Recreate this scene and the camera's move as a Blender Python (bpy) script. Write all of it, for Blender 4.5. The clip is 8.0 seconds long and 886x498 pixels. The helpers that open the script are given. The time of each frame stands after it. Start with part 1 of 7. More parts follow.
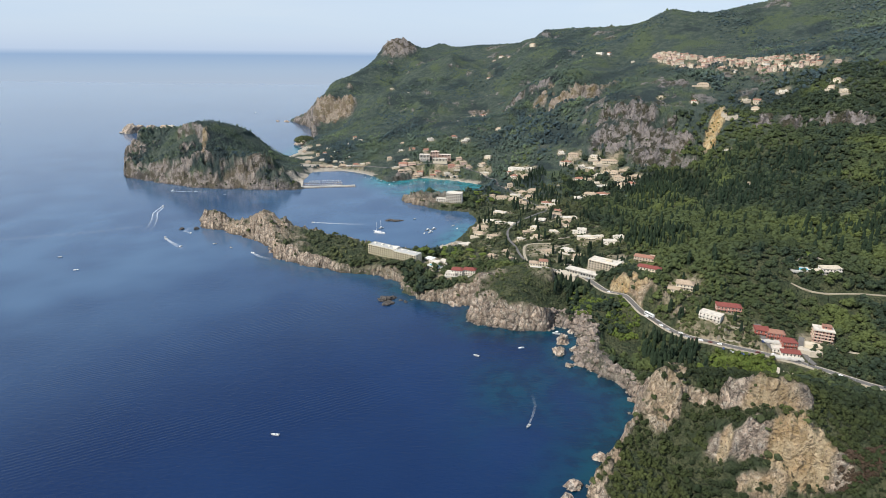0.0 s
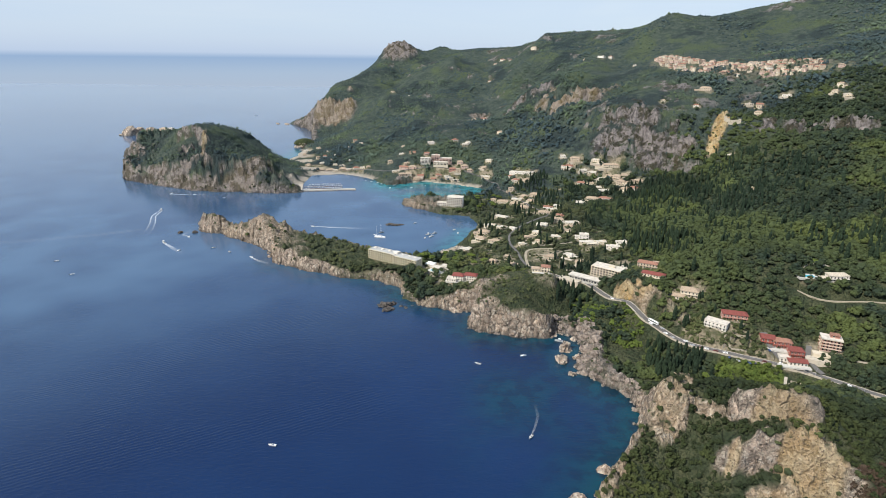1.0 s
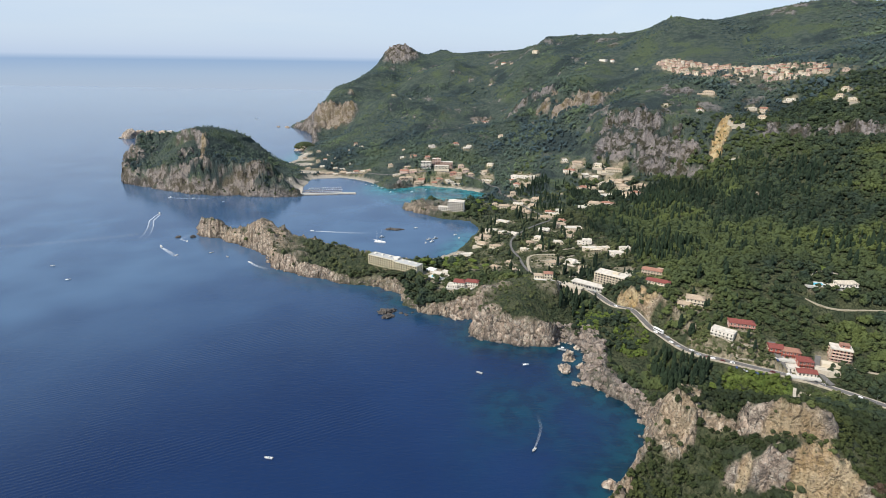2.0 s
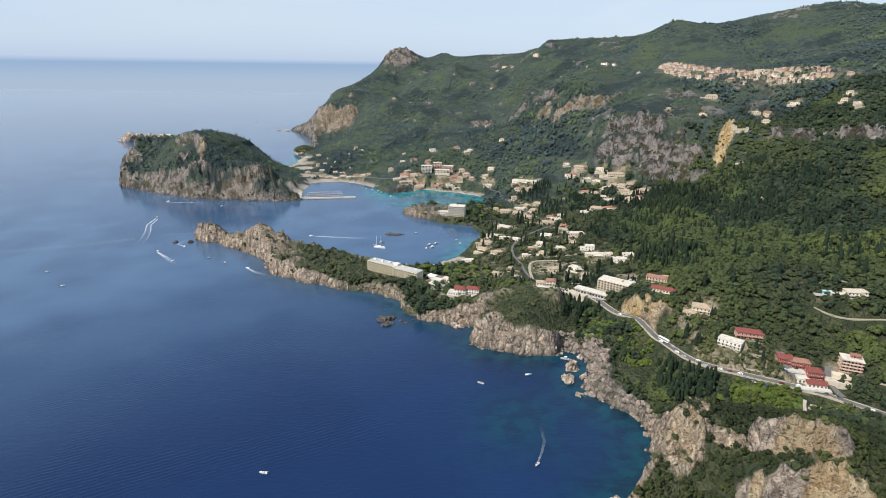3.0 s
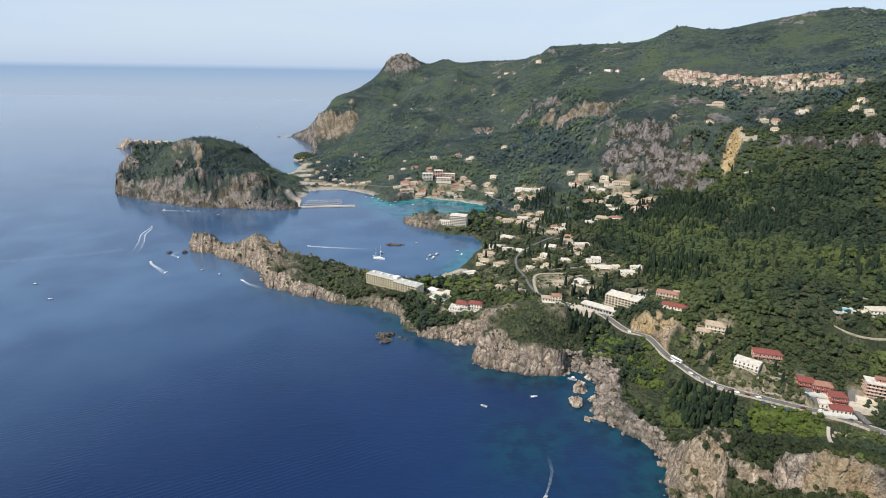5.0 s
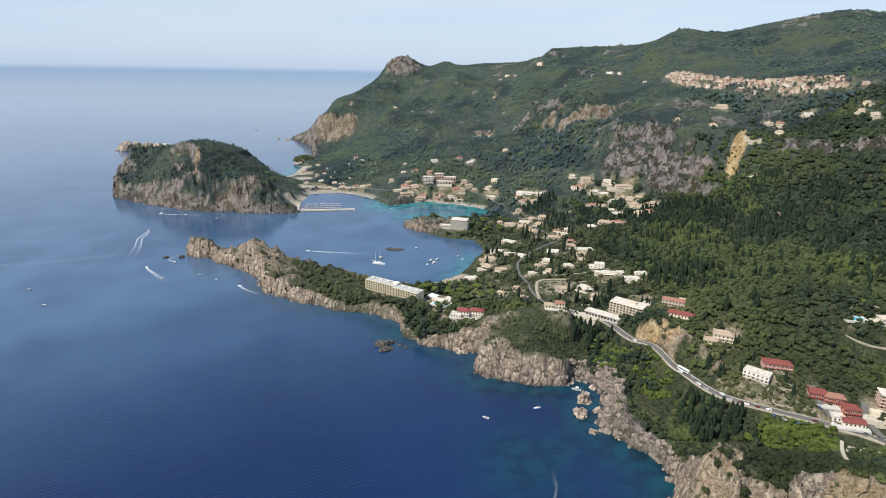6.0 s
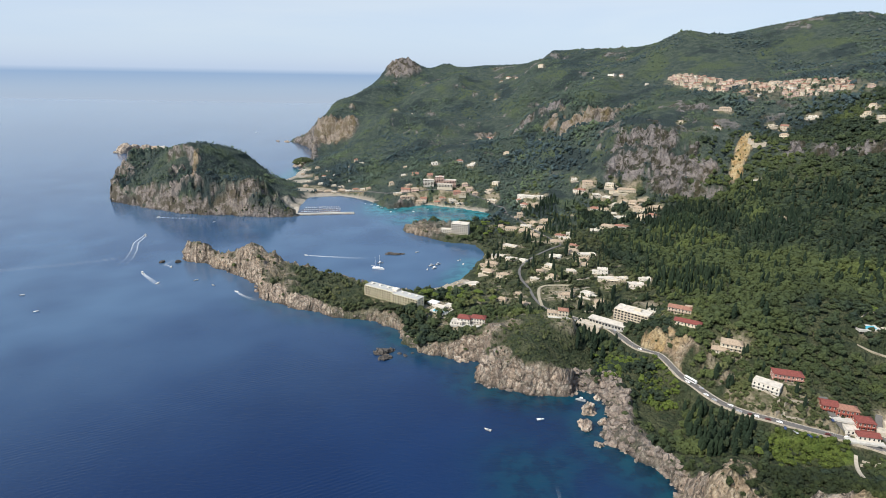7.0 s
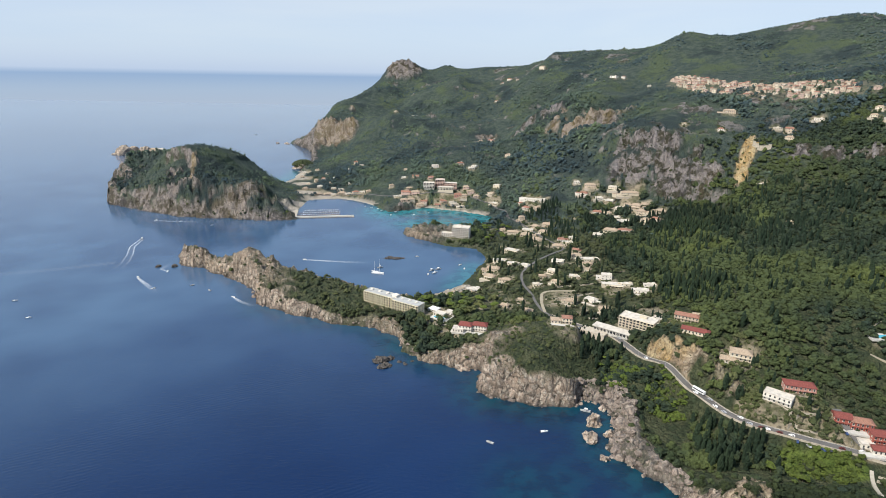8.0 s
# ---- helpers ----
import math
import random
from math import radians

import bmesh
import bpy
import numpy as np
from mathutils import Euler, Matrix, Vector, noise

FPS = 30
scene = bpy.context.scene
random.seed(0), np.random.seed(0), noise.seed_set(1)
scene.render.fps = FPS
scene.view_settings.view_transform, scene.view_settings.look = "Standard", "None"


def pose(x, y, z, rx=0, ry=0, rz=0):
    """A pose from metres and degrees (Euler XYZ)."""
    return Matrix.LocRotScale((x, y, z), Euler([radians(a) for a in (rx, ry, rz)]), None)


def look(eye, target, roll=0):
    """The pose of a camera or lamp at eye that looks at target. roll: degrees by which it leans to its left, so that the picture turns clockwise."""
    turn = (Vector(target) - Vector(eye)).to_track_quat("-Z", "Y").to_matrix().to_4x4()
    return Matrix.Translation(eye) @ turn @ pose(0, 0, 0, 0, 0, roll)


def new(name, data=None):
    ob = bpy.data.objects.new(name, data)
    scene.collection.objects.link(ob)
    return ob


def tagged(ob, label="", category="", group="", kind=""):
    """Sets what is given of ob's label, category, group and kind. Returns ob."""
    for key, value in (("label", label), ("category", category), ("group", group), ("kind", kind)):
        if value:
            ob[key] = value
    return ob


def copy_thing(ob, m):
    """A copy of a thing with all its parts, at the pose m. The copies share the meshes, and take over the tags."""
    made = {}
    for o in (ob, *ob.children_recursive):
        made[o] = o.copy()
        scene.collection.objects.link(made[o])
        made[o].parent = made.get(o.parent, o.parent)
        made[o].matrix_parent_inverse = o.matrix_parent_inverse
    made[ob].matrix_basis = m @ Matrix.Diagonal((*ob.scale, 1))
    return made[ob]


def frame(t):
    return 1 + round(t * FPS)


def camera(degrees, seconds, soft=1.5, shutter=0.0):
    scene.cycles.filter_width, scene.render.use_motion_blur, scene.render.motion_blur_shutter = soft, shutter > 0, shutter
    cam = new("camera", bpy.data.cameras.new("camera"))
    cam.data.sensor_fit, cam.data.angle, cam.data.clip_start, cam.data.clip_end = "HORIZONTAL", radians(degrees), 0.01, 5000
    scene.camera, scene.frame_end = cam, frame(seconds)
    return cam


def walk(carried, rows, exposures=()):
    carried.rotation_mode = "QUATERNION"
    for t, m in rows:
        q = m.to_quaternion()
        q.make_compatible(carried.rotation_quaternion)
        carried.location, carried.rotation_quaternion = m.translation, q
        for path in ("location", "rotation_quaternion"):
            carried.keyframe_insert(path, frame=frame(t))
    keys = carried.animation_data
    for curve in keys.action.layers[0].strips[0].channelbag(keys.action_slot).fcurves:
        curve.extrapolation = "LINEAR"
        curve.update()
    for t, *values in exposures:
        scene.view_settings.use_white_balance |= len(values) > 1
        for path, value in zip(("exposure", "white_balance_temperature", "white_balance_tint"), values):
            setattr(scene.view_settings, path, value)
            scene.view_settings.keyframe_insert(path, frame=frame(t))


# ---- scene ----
cam = camera(76.19, 8.0, soft=0.55)
PATH = [
    (0, look((0.00, 0.00, 280.00), (2.64, 944.28, -49.12), 0.584)),
    (0.5, look((-0.63, 4.38, 280.09), (1.88, 949.47, -46.70), 0.670)),
    (1, look((-1.04, 9.25, 280.08), (1.36, 955.10, -44.52), 0.747)),
    (1.5, look((-1.42, 14.60, 280.18), (0.62, 961.25, -42.10), 0.808)),
    (3, look((-1.83, 32.73, 280.07), (-1.23, 981.94, -34.55), 0.909)),
    (3.5, look((-1.95, 39.25, 280.30), (-1.95, 989.24, -31.99), 0.917)),
    (4, look((-2.16, 45.84, 280.35), (-2.75, 996.60, -29.58), 0.927)),
    (4.5, look((-2.15, 52.58, 280.49), (-3.18, 1004.12, -27.04), 0.943)),
    (6, look((-2.83, 73.25, 280.72), (-5.08, 1026.55, -21.32), 0.997)),
    (6.5, look((-2.89, 80.37, 280.65), (-5.37, 1034.19, -19.70), 1.011)),
    (7, look((-3.21, 87.10, 280.72), (-6.09, 1041.42, -18.04), 1.026)),
    (7.5, look((-3.58, 93.98, 280.69), (-6.85, 1048.78, -16.57), 1.040)),
    (8, look((-3.67, 101.57, 280.63), (-7.51, 1056.70, -15.54), 1.053)),
]
walk(cam, PATH)

# ---- world and sun ----
SKY, HAZE = 0.08, 0.68
SUN_EL, SUN_AZ = 47.0, -126.0        # degrees; azimuth clockwise from +y
world = bpy.data.worlds.new("world")
scene.world = world
world.use_nodes = True
wn, wl = world.node_tree.nodes, world.node_tree.links
wn.clear()
sky = wn.new("ShaderNodeTexSky")
sky.sky_type, sky.sun_disc = "NISHITA", False
sky.sun_elevation, sky.sun_rotation = radians(SUN_EL), radians(SUN_AZ)
sky.air_density, sky.dust_density, sky.ozone_density, sky.altitude = 1.0, 0.6, 1.5, 0
# thin haze over the sea: pale towards the horizon, clear blue overhead
wtex = wn.new("ShaderNodeTexCoord")
wsep = wn.new("ShaderNodeSeparateXYZ")
wl.new(wtex.outputs["Generated"], wsep.inputs[0])
haze = wn.new("ShaderNodeValToRGB")
# below the horizon the sea goes on, beyond the water sheet
for pos, col in ((0.0, (0.30, 0.42, 0.64)), (0.4715, (0.395, 0.495, 0.66)), (0.486, (0.33, 0.465, 0.67)), (0.4965, (0.21, 0.37, 0.64)), (0.4971, (0.42, 0.555, 0.79)), (0.512, (0.46, 0.585, 0.79)), (0.56, (0.54, 0.62, 0.765)),
                 (0.65, (0.34, 0.47, 0.69)), (1.0, (0.21, 0.35, 0.60))):
    e = haze.color_ramp.elements[0] if pos == 0.0 else (haze.color_ramp.elements[-1] if pos == 1.0 else haze.color_ramp.elements.new(pos))
    e.position, e.color = pos, (*col, 1)
wup = wn.new("ShaderNodeMath")
wup.operation = "MULTIPLY_ADD"
wup.inputs[1].default_value, wup.inputs[2].default_value = 0.5, 0.5
wl.new(wsep.outputs["Z"], wup.inputs[0])
wl.new(wup.outputs[0], haze.inputs[0])
bg = wn.new("ShaderNodeBackground")
bg.inputs["Strength"].default_value = SKY
hz = wn.new("ShaderNodeBackground")
hz.inputs["Strength"].default_value = HAZE
both = wn.new("ShaderNodeMixShader")
both.inputs[0].default_value = 0.75
wout = wn.new("ShaderNodeOutputWorld")
wl.new(sky.outputs[0], bg.inputs["Color"])
cmap = wn.new("ShaderNodeMapping")
cmap.inputs["Scale"].default_value = (1.0, 1.0, 7.0)
wl.new(wtex.outputs["Generated"], cmap.inputs["Vector"])
cloud = wn.new("ShaderNodeTexNoise")
cloud.inputs["Scale"].default_value, cloud.inputs["Detail"].default_value, cloud.inputs["Distortion"].default_value = 2.2, 5.0, 0.5
wl.new(cmap.outputs[0], cloud.inputs["Vector"])
veil = wn.new("ShaderNodeMapRange")
veil.inputs[1].default_value, veil.inputs[2].default_value, veil.inputs[4].default_value = 0.42, 0.68, 0.4
wl.new(cloud.outputs["Fac"], veil.inputs[0])
above = wn.new("ShaderNodeMapRange")
above.inputs[1].default_value, above.inputs[2].default_value = 0.505, 0.54
wl.new(wup.outputs[0], above.inputs[0])
vm = wn.new("ShaderNodeMath")
vm.operation = "MULTIPLY"
wl.new(veil.outputs[0], vm.inputs[0])
wl.new(above.outputs[0], vm.inputs[1])
cmix = wn.new("ShaderNodeMix")
cmix.data_type = "RGBA"
wl.new(vm.outputs[0], cmix.inputs[0])
wl.new(haze.outputs[0], cmix.inputs[6])
cmix.inputs[7].default_value = (0.66, 0.71, 0.77, 1)
wl.new(cmix.outputs[2], hz.inputs["Color"])
wl.new(bg.outputs[0], both.inputs[1])
wl.new(hz.outputs[0], both.inputs[2])
wl.new(both.outputs[0], wout.inputs["Surface"])

sun_data = bpy.data.lights.new("sun", "SUN")
sun_data.energy, sun_data.angle, sun_data.color = 3.4, radians(2.0), (1.0, 0.945, 0.86)
sun = new("sun", sun_data)
_ax = radians(SUN_AZ)
_dir = Vector((math.sin(_ax) * math.cos(radians(SUN_EL)), math.cos(_ax) * math.cos(radians(SUN_EL)), math.sin(radians(SUN_EL))))
sun.matrix_world = look(_dir * 500, (0, 0, 0))
scene.view_settings.exposure = 0.80

# ---- materials ----
def mat(name):
    m = bpy.data.materials.new(name)
    m.use_nodes = True
    n, l = m.node_tree.nodes, m.node_tree.links
    return m, n, l, n["Principled BSDF"]


def mixc(n, l, fac, a, b, mode="MIX"):
    x = n.new("ShaderNodeMix")
    x.data_type, x.blend_type = "RGBA", mode
    for sock, v in ((x.inputs[0], fac), (x.inputs[6], a), (x.inputs[7], b)):
        if hasattr(v, "is_linked"):
            l.new(v, sock)
        elif isinstance(v, (int, float)):
            sock.default_value = v
        else:
            sock.default_value = (*v, 1)
    return x.outputs[2]


def noisetex(n, l, scale, detail=4.0, rough=0.6, dist=0.0):
    g = n.new("ShaderNodeNewGeometry")
    t = n.new("ShaderNodeTexNoise")
    t.inputs["Scale"].default_value, t.inputs["Detail"].default_value = scale, detail
    t.inputs["Roughness"].default_value, t.inputs["Distortion"].default_value = rough, dist
    l.new(g.outputs["Position"], t.inputs["Vector"])
    return t.outputs["Fac"]


def ramp(n, l, src, lo, hi):
    r = n.new("ShaderNodeMapRange")
    r.interpolation_type = "SMOOTHSTEP"
    r.inputs[1].default_value, r.inputs[2].default_value = lo, hi
    l.new(src, r.inputs[0])
    return r.outputs[0]


def attr(n, name):
    a = n.new("ShaderNodeAttribute")
    a.attribute_name = name
    return a.outputs["Fac"]


def bumped(n, l, p, height, strength, dist):
    b = n.new("ShaderNodeBump")
    b.inputs["Strength"].default_value, b.inputs["Distance"].default_value = strength, dist
    l.new(height, b.inputs["Height"])
    l.new(b.outputs[0], p.inputs["Normal"])


def stretched(n, l, scale, vec, detail=4.0, rough=0.6, dist=0.0):
    """Noise over the place, stretched by vec."""
    g = n.new("ShaderNodeNewGeometry")
    mp = n.new("ShaderNodeMapping")
    mp.inputs["Scale"].default_value = vec
    l.new(g.outputs["Position"], mp.inputs["Vector"])
    t = n.new("ShaderNodeTexNoise")
    t.inputs["Scale"].default_value, t.inputs["Detail"].default_value = scale, detail
    t.inputs["Roughness"].default_value, t.inputs["Distortion"].default_value = rough, dist
    l.new(mp.outputs[0], t.inputs["Vector"])
    return t.outputs["Fac"]


def blocks(n, l, scale):
    """Broken limestone: distance to the nearest joint, and a value for each block."""
    g = n.new("ShaderNodeNewGeometry")
    nz = n.new("ShaderNodeTexNoise")
    nz.inputs["Scale"].default_value, nz.inputs["Detail"].default_value = 0.35, 4.0
    l.new(g.outputs["Position"], nz.inputs["Vector"])
    warp = n.new("ShaderNodeVectorMath")
    warp.operation = "MULTIPLY_ADD"
    warp.inputs[1].default_value = (5.0, 5.0, 5.0)
    l.new(nz.outputs["Color"], warp.inputs[0])
    l.new(g.outputs["Position"], warp.inputs[2])
    mp = n.new("ShaderNodeMapping")
    mp.inputs["Scale"].default_value = (1.0, 1.0, 0.55)
    mp.inputs["Rotation"].default_value = (0.25, 0.15, 0.4)
    l.new(warp.outputs[0], mp.inputs["Vector"])
    out = []
    for feature in ("DISTANCE_TO_EDGE", "F1"):
        v = n.new("ShaderNodeTexVoronoi")
        v.feature = feature
        v.inputs["Scale"].default_value = scale
        l.new(mp.outputs[0], v.inputs["Vector"])
        out.append(v.outputs["Distance"] if feature == "DISTANCE_TO_EDGE" else v.outputs["Color"])
    sep = n.new("ShaderNodeSeparateColor")
    l.new(out[1], sep.inputs[0])
    return out[0], sep.outputs[0]


def rock_colour(n, l):
    big, mid, fine = noisetex(n, l, 0.02, 4), noisetex(n, l, 0.11, 5, 0.65), noisetex(n, l, 0.7, 4, 0.65)
    crack = stretched(n, l, 0.30, (1.0, 1.0, 0.45), 6, 0.72, 0.8)
    c = mixc(n, l, ramp(n, l, mid, 0.36, 0.62), (0.310, 0.236, 0.180), (0.640, 0.500, 0.385))
    c = mixc(n, l, ramp(n, l, big, 0.45, 0.65), c, mixc(n, l, 0.55, c, (0.43, 0.315, 0.215)))
    c = mixc(n, l, ramp(n, l, noisetex(n, l, 0.25, 5, 0.7), 0.52, 0.66), c, (0.63, 0.56, 0.47))
    c = mixc(n, l, ramp(n, l, crack, 0.47, 0.36), c, (0.035, 0.032, 0.027))
    joint, shade = blocks(n, l, 0.14)
    small, tone = blocks(n, l, 0.45)
    c = mixc(n, l, ramp(n, l, shade, 0.35, 0.9), c, mixc(n, l, 0.38, c, (0.15, 0.125, 0.10)))
    c = mixc(n, l, ramp(n, l, tone, 0.5, 1.0), c, mixc(n, l, 0.45, c, (0.72, 0.64, 0.51)))
    c = mixc(n, l, ramp(n, l, joint, 0.07, 0.01), c, mixc(n, l, 0.5, c, (0.04, 0.036, 0.03)))
    c = mixc(n, l, ramp(n, l, small, 0.12, 0.02), c, mixc(n, l, 0.25, c, (0.05, 0.045, 0.037)))
    c = mixc(n, l, ramp(n, l, fine, 0.50, 0.72), c, mixc(n, l, 0.6, c, (0.09, 0.08, 0.065)))
    relief = n.new("ShaderNodeMath")
    relief.operation = "MULTIPLY_ADD"
    relief.inputs[1].default_value = 0.7
    l.new(ramp(n, l, joint, 0.0, 0.25), relief.inputs[0])
    l.new(crack, relief.inputs[2])
    return c, relief.outputs[0], fine


def ground_material():
    m, n, l, p = mat("ground")
    big, mid, fine = noisetex(n, l, 0.012, 5), noisetex(n, l, 0.07, 5), noisetex(n, l, 0.5, 4)
    scrub = mixc(n, l, ramp(n, l, mid, 0.38, 0.62), (0.046, 0.062, 0.032), (0.104, 0.112, 0.058))
    scrub = mixc(n, l, ramp(n, l, fine, 0.45, 0.7), scrub, (0.032, 0.044, 0.020))
    # far ground scrub, paled and blued like the haze-tinted foliage on it
    hazed_heath = mixc(n, l, ramp(n, l, mid, 0.38, 0.62), (0.047, 0.068, 0.058), (0.090, 0.113, 0.086))
    hazed_heath = mixc(n, l, ramp(n, l, big, 0.48, 0.62), hazed_heath, (0.090, 0.118, 0.062))
    hazed_heath = mixc(n, l, ramp(n, l, fine, 0.48, 0.7), hazed_heath, (0.038, 0.056, 0.048))
    # same dark patches as in the leaves: darker growth and painted valley shade
    hazed_heath = mixc(n, l, ramp(n, l, noisetex(n, l, 0.0085, 5, 0.6), 0.47, 0.38), hazed_heath, (0.034, 0.050, 0.048))
    scrub = mixc(n, l, attr(n, "upland"), scrub, hazed_heath)
    rock, crack, rfine = rock_colour(n, l)
    ochre = mixc(n, l, ramp(n, l, mid, 0.35, 0.65), (0.48, 0.32, 0.135), (0.63, 0.50, 0.29))
    ochre = mixc(n, l, ramp(n, l, rfine, 0.52, 0.66), ochre, (0.20, 0.135, 0.07))
    # weathered grey inland rock, with a blue lean put in for distance haze
    rock = mixc(n, l, attr(n, "inland"), rock, mixc(n, l, 0.70, rock, (0.215, 0.206, 0.216)))
    heath = noisetex(n, l, 0.045, 6, 0.72, 0.4)
    rock = mixc(n, l, attr(n, "inland"), rock, mixc(n, l, ramp(n, l, heath, 0.45, 0.57), rock, mixc(n, l, ramp(n, l, fine, 0.4, 0.6), (0.075, 0.062, 0.045), (0.038, 0.044, 0.024))))
    # dark streaks paint the shade of gullies down the crag faces
    gully = stretched(n, l, 0.055, (1.0, 1.0, 0.3), 5, 0.7, 0.6)
    rock = mixc(n, l, attr(n, "inland"), rock, mixc(n, l, ramp(n, l, gully, 0.48, 0.34), rock, (0.075, 0.070, 0.068)))
    rock = mixc(n, l, attr(n, "ochre"), rock, ochre)
    rock = mixc(n, l, attr(n, "wet"), rock, (0.040, 0.036, 0.032))
    col = mixc(n, l, attr(n, "rock"), scrub, rock)
    soil = mixc(n, l, ramp(n, l, mid, 0.40, 0.62), (0.40, 0.34, 0.24), (0.125, 0.130, 0.066))
    soil = mixc(n, l, ramp(n, l, fine, 0.5, 0.7), soil, (0.21, 0.18, 0.125))
    col = mixc(n, l, attr(n, "soil"), col, soil)
    grass = mixc(n, l, ramp(n, l, mid, 0.35, 0.65), (0.075, 0.115, 0.025), (0.15, 0.20, 0.042))
    col = mixc(n, l, attr(n, "meadow"), col, grass)
    sand = mixc(n, l, ramp(n, l, fine, 0.3, 0.7), (0.44, 0.38, 0.30), (0.56, 0.50, 0.41))
    col = mixc(n, l, attr(n, "sand"), col, sand)
    l.new(col, p.inputs["Base Color"])
    p.inputs["Roughness"].default_value = 0.92
    p.inputs["Specular IOR Level"].default_value = 0.2
    add = n.new("ShaderNodeMath")
    l.new(crack, add.inputs[0])
    l.new(rfine, add.inputs[1])
    bumped(n, l, p, add.outputs[0], 1.0, 3.5)
    return m


def rock_material(name="sea_rock", wet=0.0, stain=(0.045, 0.042, 0.040)):
    m, n, l, p = mat(name)
    c, crack, fine = rock_colour(n, l)
    if wet:
        c = mixc(n, l, wet, c, stain)
    l.new(c, p.inputs["Base Color"])
    p.inputs["Roughness"].default_value = 0.9
    bumped(n, l, p, crack, 1.0, 2.0)
    return m


def sea_material():
    m, n, l, p = mat("sea_water")
    deep = mixc(n, l, ramp(n, l, noisetex(n, l, 0.004, 3), 0.3, 0.7), (0.0018, 0.0135, 0.055), (0.0035, 0.0205, 0.074))
    col = mixc(n, l, attr(n, "shallow"), deep, mixc(n, l, ramp(n, l, noisetex(n, l, 0.06, 4), 0.42, 0.6), (0.001, 0.040, 0.056), (0.0005, 0.019, 0.032)))
    # pale blue stands in for reflected sky and haze on bay and far sea
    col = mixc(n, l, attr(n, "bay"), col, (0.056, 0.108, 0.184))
    reef = mixc(n, l, ramp(n, l, noisetex(n, l, 0.05, 4), 0.45, 0.6), (0.030, 0.18, 0.20), (0.012, 0.10, 0.125))
    col = mixc(n, l, attr(n, "lagoon"), col, reef)
    l.new(col, p.inputs["Base Color"])
    rg = n.new("ShaderNodeMath")
    rg.operation = "MULTIPLY_ADD"
    rg.inputs[1].default_value, rg.inputs[2].default_value = 0.40, 0.11
    l.new(attr(n, "ripple"), rg.inputs[0])
    l.new(rg.outputs[0], p.inputs["Roughness"])
    p.inputs["IOR"].default_value = 1.42
    w = stretched(n, l, 0.16, (1.0, 2.2, 1.0), 5, 0.65, 0.6)
    w2 = stretched(n, l, 0.03, (1.4, 1.0, 1.0), 4, 0.6, 1.2)
    add = n.new("ShaderNodeMath")
    l.new(w, add.inputs[0])
    l.new(w2, add.inputs[1])
    b = n.new("ShaderNodeBump")
    b.inputs["Distance"].default_value = 1.6
    l.new(attr(n, "ripple"), b.inputs["Strength"])
    g2 = n.new("ShaderNodeNewGeometry")
    mp = n.new("ShaderNodeMapping")
    mp.inputs["Rotation"].default_value = (0, 0, radians(62))
    l.new(g2.outputs["Position"], mp.inputs["Vector"])
    wv = n.new("ShaderNodeTexWave")
    wv.inputs["Scale"].default_value, wv.inputs["Distortion"].default_value = 0.085, 3.5
    wv.inputs["Detail"].default_value, wv.inputs["Detail Scale"].default_value = 2.0, 0.6
    l.new(mp.outputs[0], wv.inputs["Vector"])
    sw = n.new("ShaderNodeMath")
    sw.operation = "MULTIPLY_ADD"
    l.new(wv.outputs["Fac"], sw.inputs[0])
    l.new(attr(n, "swell"), sw.inputs[1])
    l.new(add.outputs[0], sw.inputs[2])
    l.new(sw.outputs[0], b.inputs["Height"])
    l.new(b.outputs[0], p.inputs["Normal"])
    return m


def leaf_material(name, a, b, c, d, by_tree=False):
    m, n, l, p = mat(name)
    g = n.new("ShaderNodeNewGeometry")
    col = mixc(n, l, attr(n, "tint") if by_tree else g.outputs["Random Per Island"], a, b)
    col = mixc(n, l, ramp(n, l, noisetex(n, l, 0.11, 2), 0.40, 0.62), col, d)
    col = mixc(n, l, ramp(n, l, noisetex(n, l, 0.011, 4), 0.50, 0.68), col, c)
    col = mixc(n, l, ramp(n, l, noisetex(n, l, 0.0045, 3), 0.46, 0.60), col, mixc(n, l, 0.5, col, c))
    # broad dark patches: holm oak between lighter olives, and valley shade put into the colour
    oak_and_shade = noisetex(n, l, 0.0085, 5, 0.6)
    col = mixc(n, l, ramp(n, l, oak_and_shade, 0.47, 0.38), col, mixc(n, l, 0.42, col, tuple(0.6 * v for v in d)))
    fine = noisetex(n, l, 1.1, 3)
    col = mixc(n, l, ramp(n, l, fine, 0.45, 0.70), col, mixc(n, l, 0.45, col, (0.008, 0.013, 0.005)))
    l.new(col, p.inputs["Base Color"])
    p.inputs["Roughness"].default_value = 0.8
    p.inputs["Specular IOR Level"].default_value = 0.12
    bumped(n, l, p, fine, 1.0, 1.5)
    return m


def plain(name, c, rough=0.7, metal=0.0, grime=0.35, scale=0.6, spread=0.0):
    """Paint, plaster or tile: the colour with stains at two sizes."""
    m, n, l, p = mat(name)
    dark = tuple(v * (1 - grime) for v in c)
    col = mixc(n, l, ramp(n, l, noisetex(n, l, scale, 5), 0.42, 0.75), c, dark)
    col = mixc(n, l, ramp(n, l, noisetex(n, l, scale * 7, 3), 0.5, 0.8), col, tuple(v * (1 - 0.6 * grime) for v in c))
    if spread:
        info = n.new("ShaderNodeObjectInfo")
        col = mixc(n, l, ramp(n, l, info.outputs["Random"], 0.0, 1.0), col, tuple(v * (1 - spread) for v in c))
    l.new(col, p.inputs["Base Color"])
    p.inputs["Roughness"].default_value, p.inputs["Metallic"].default_value = rough, metal
    return m


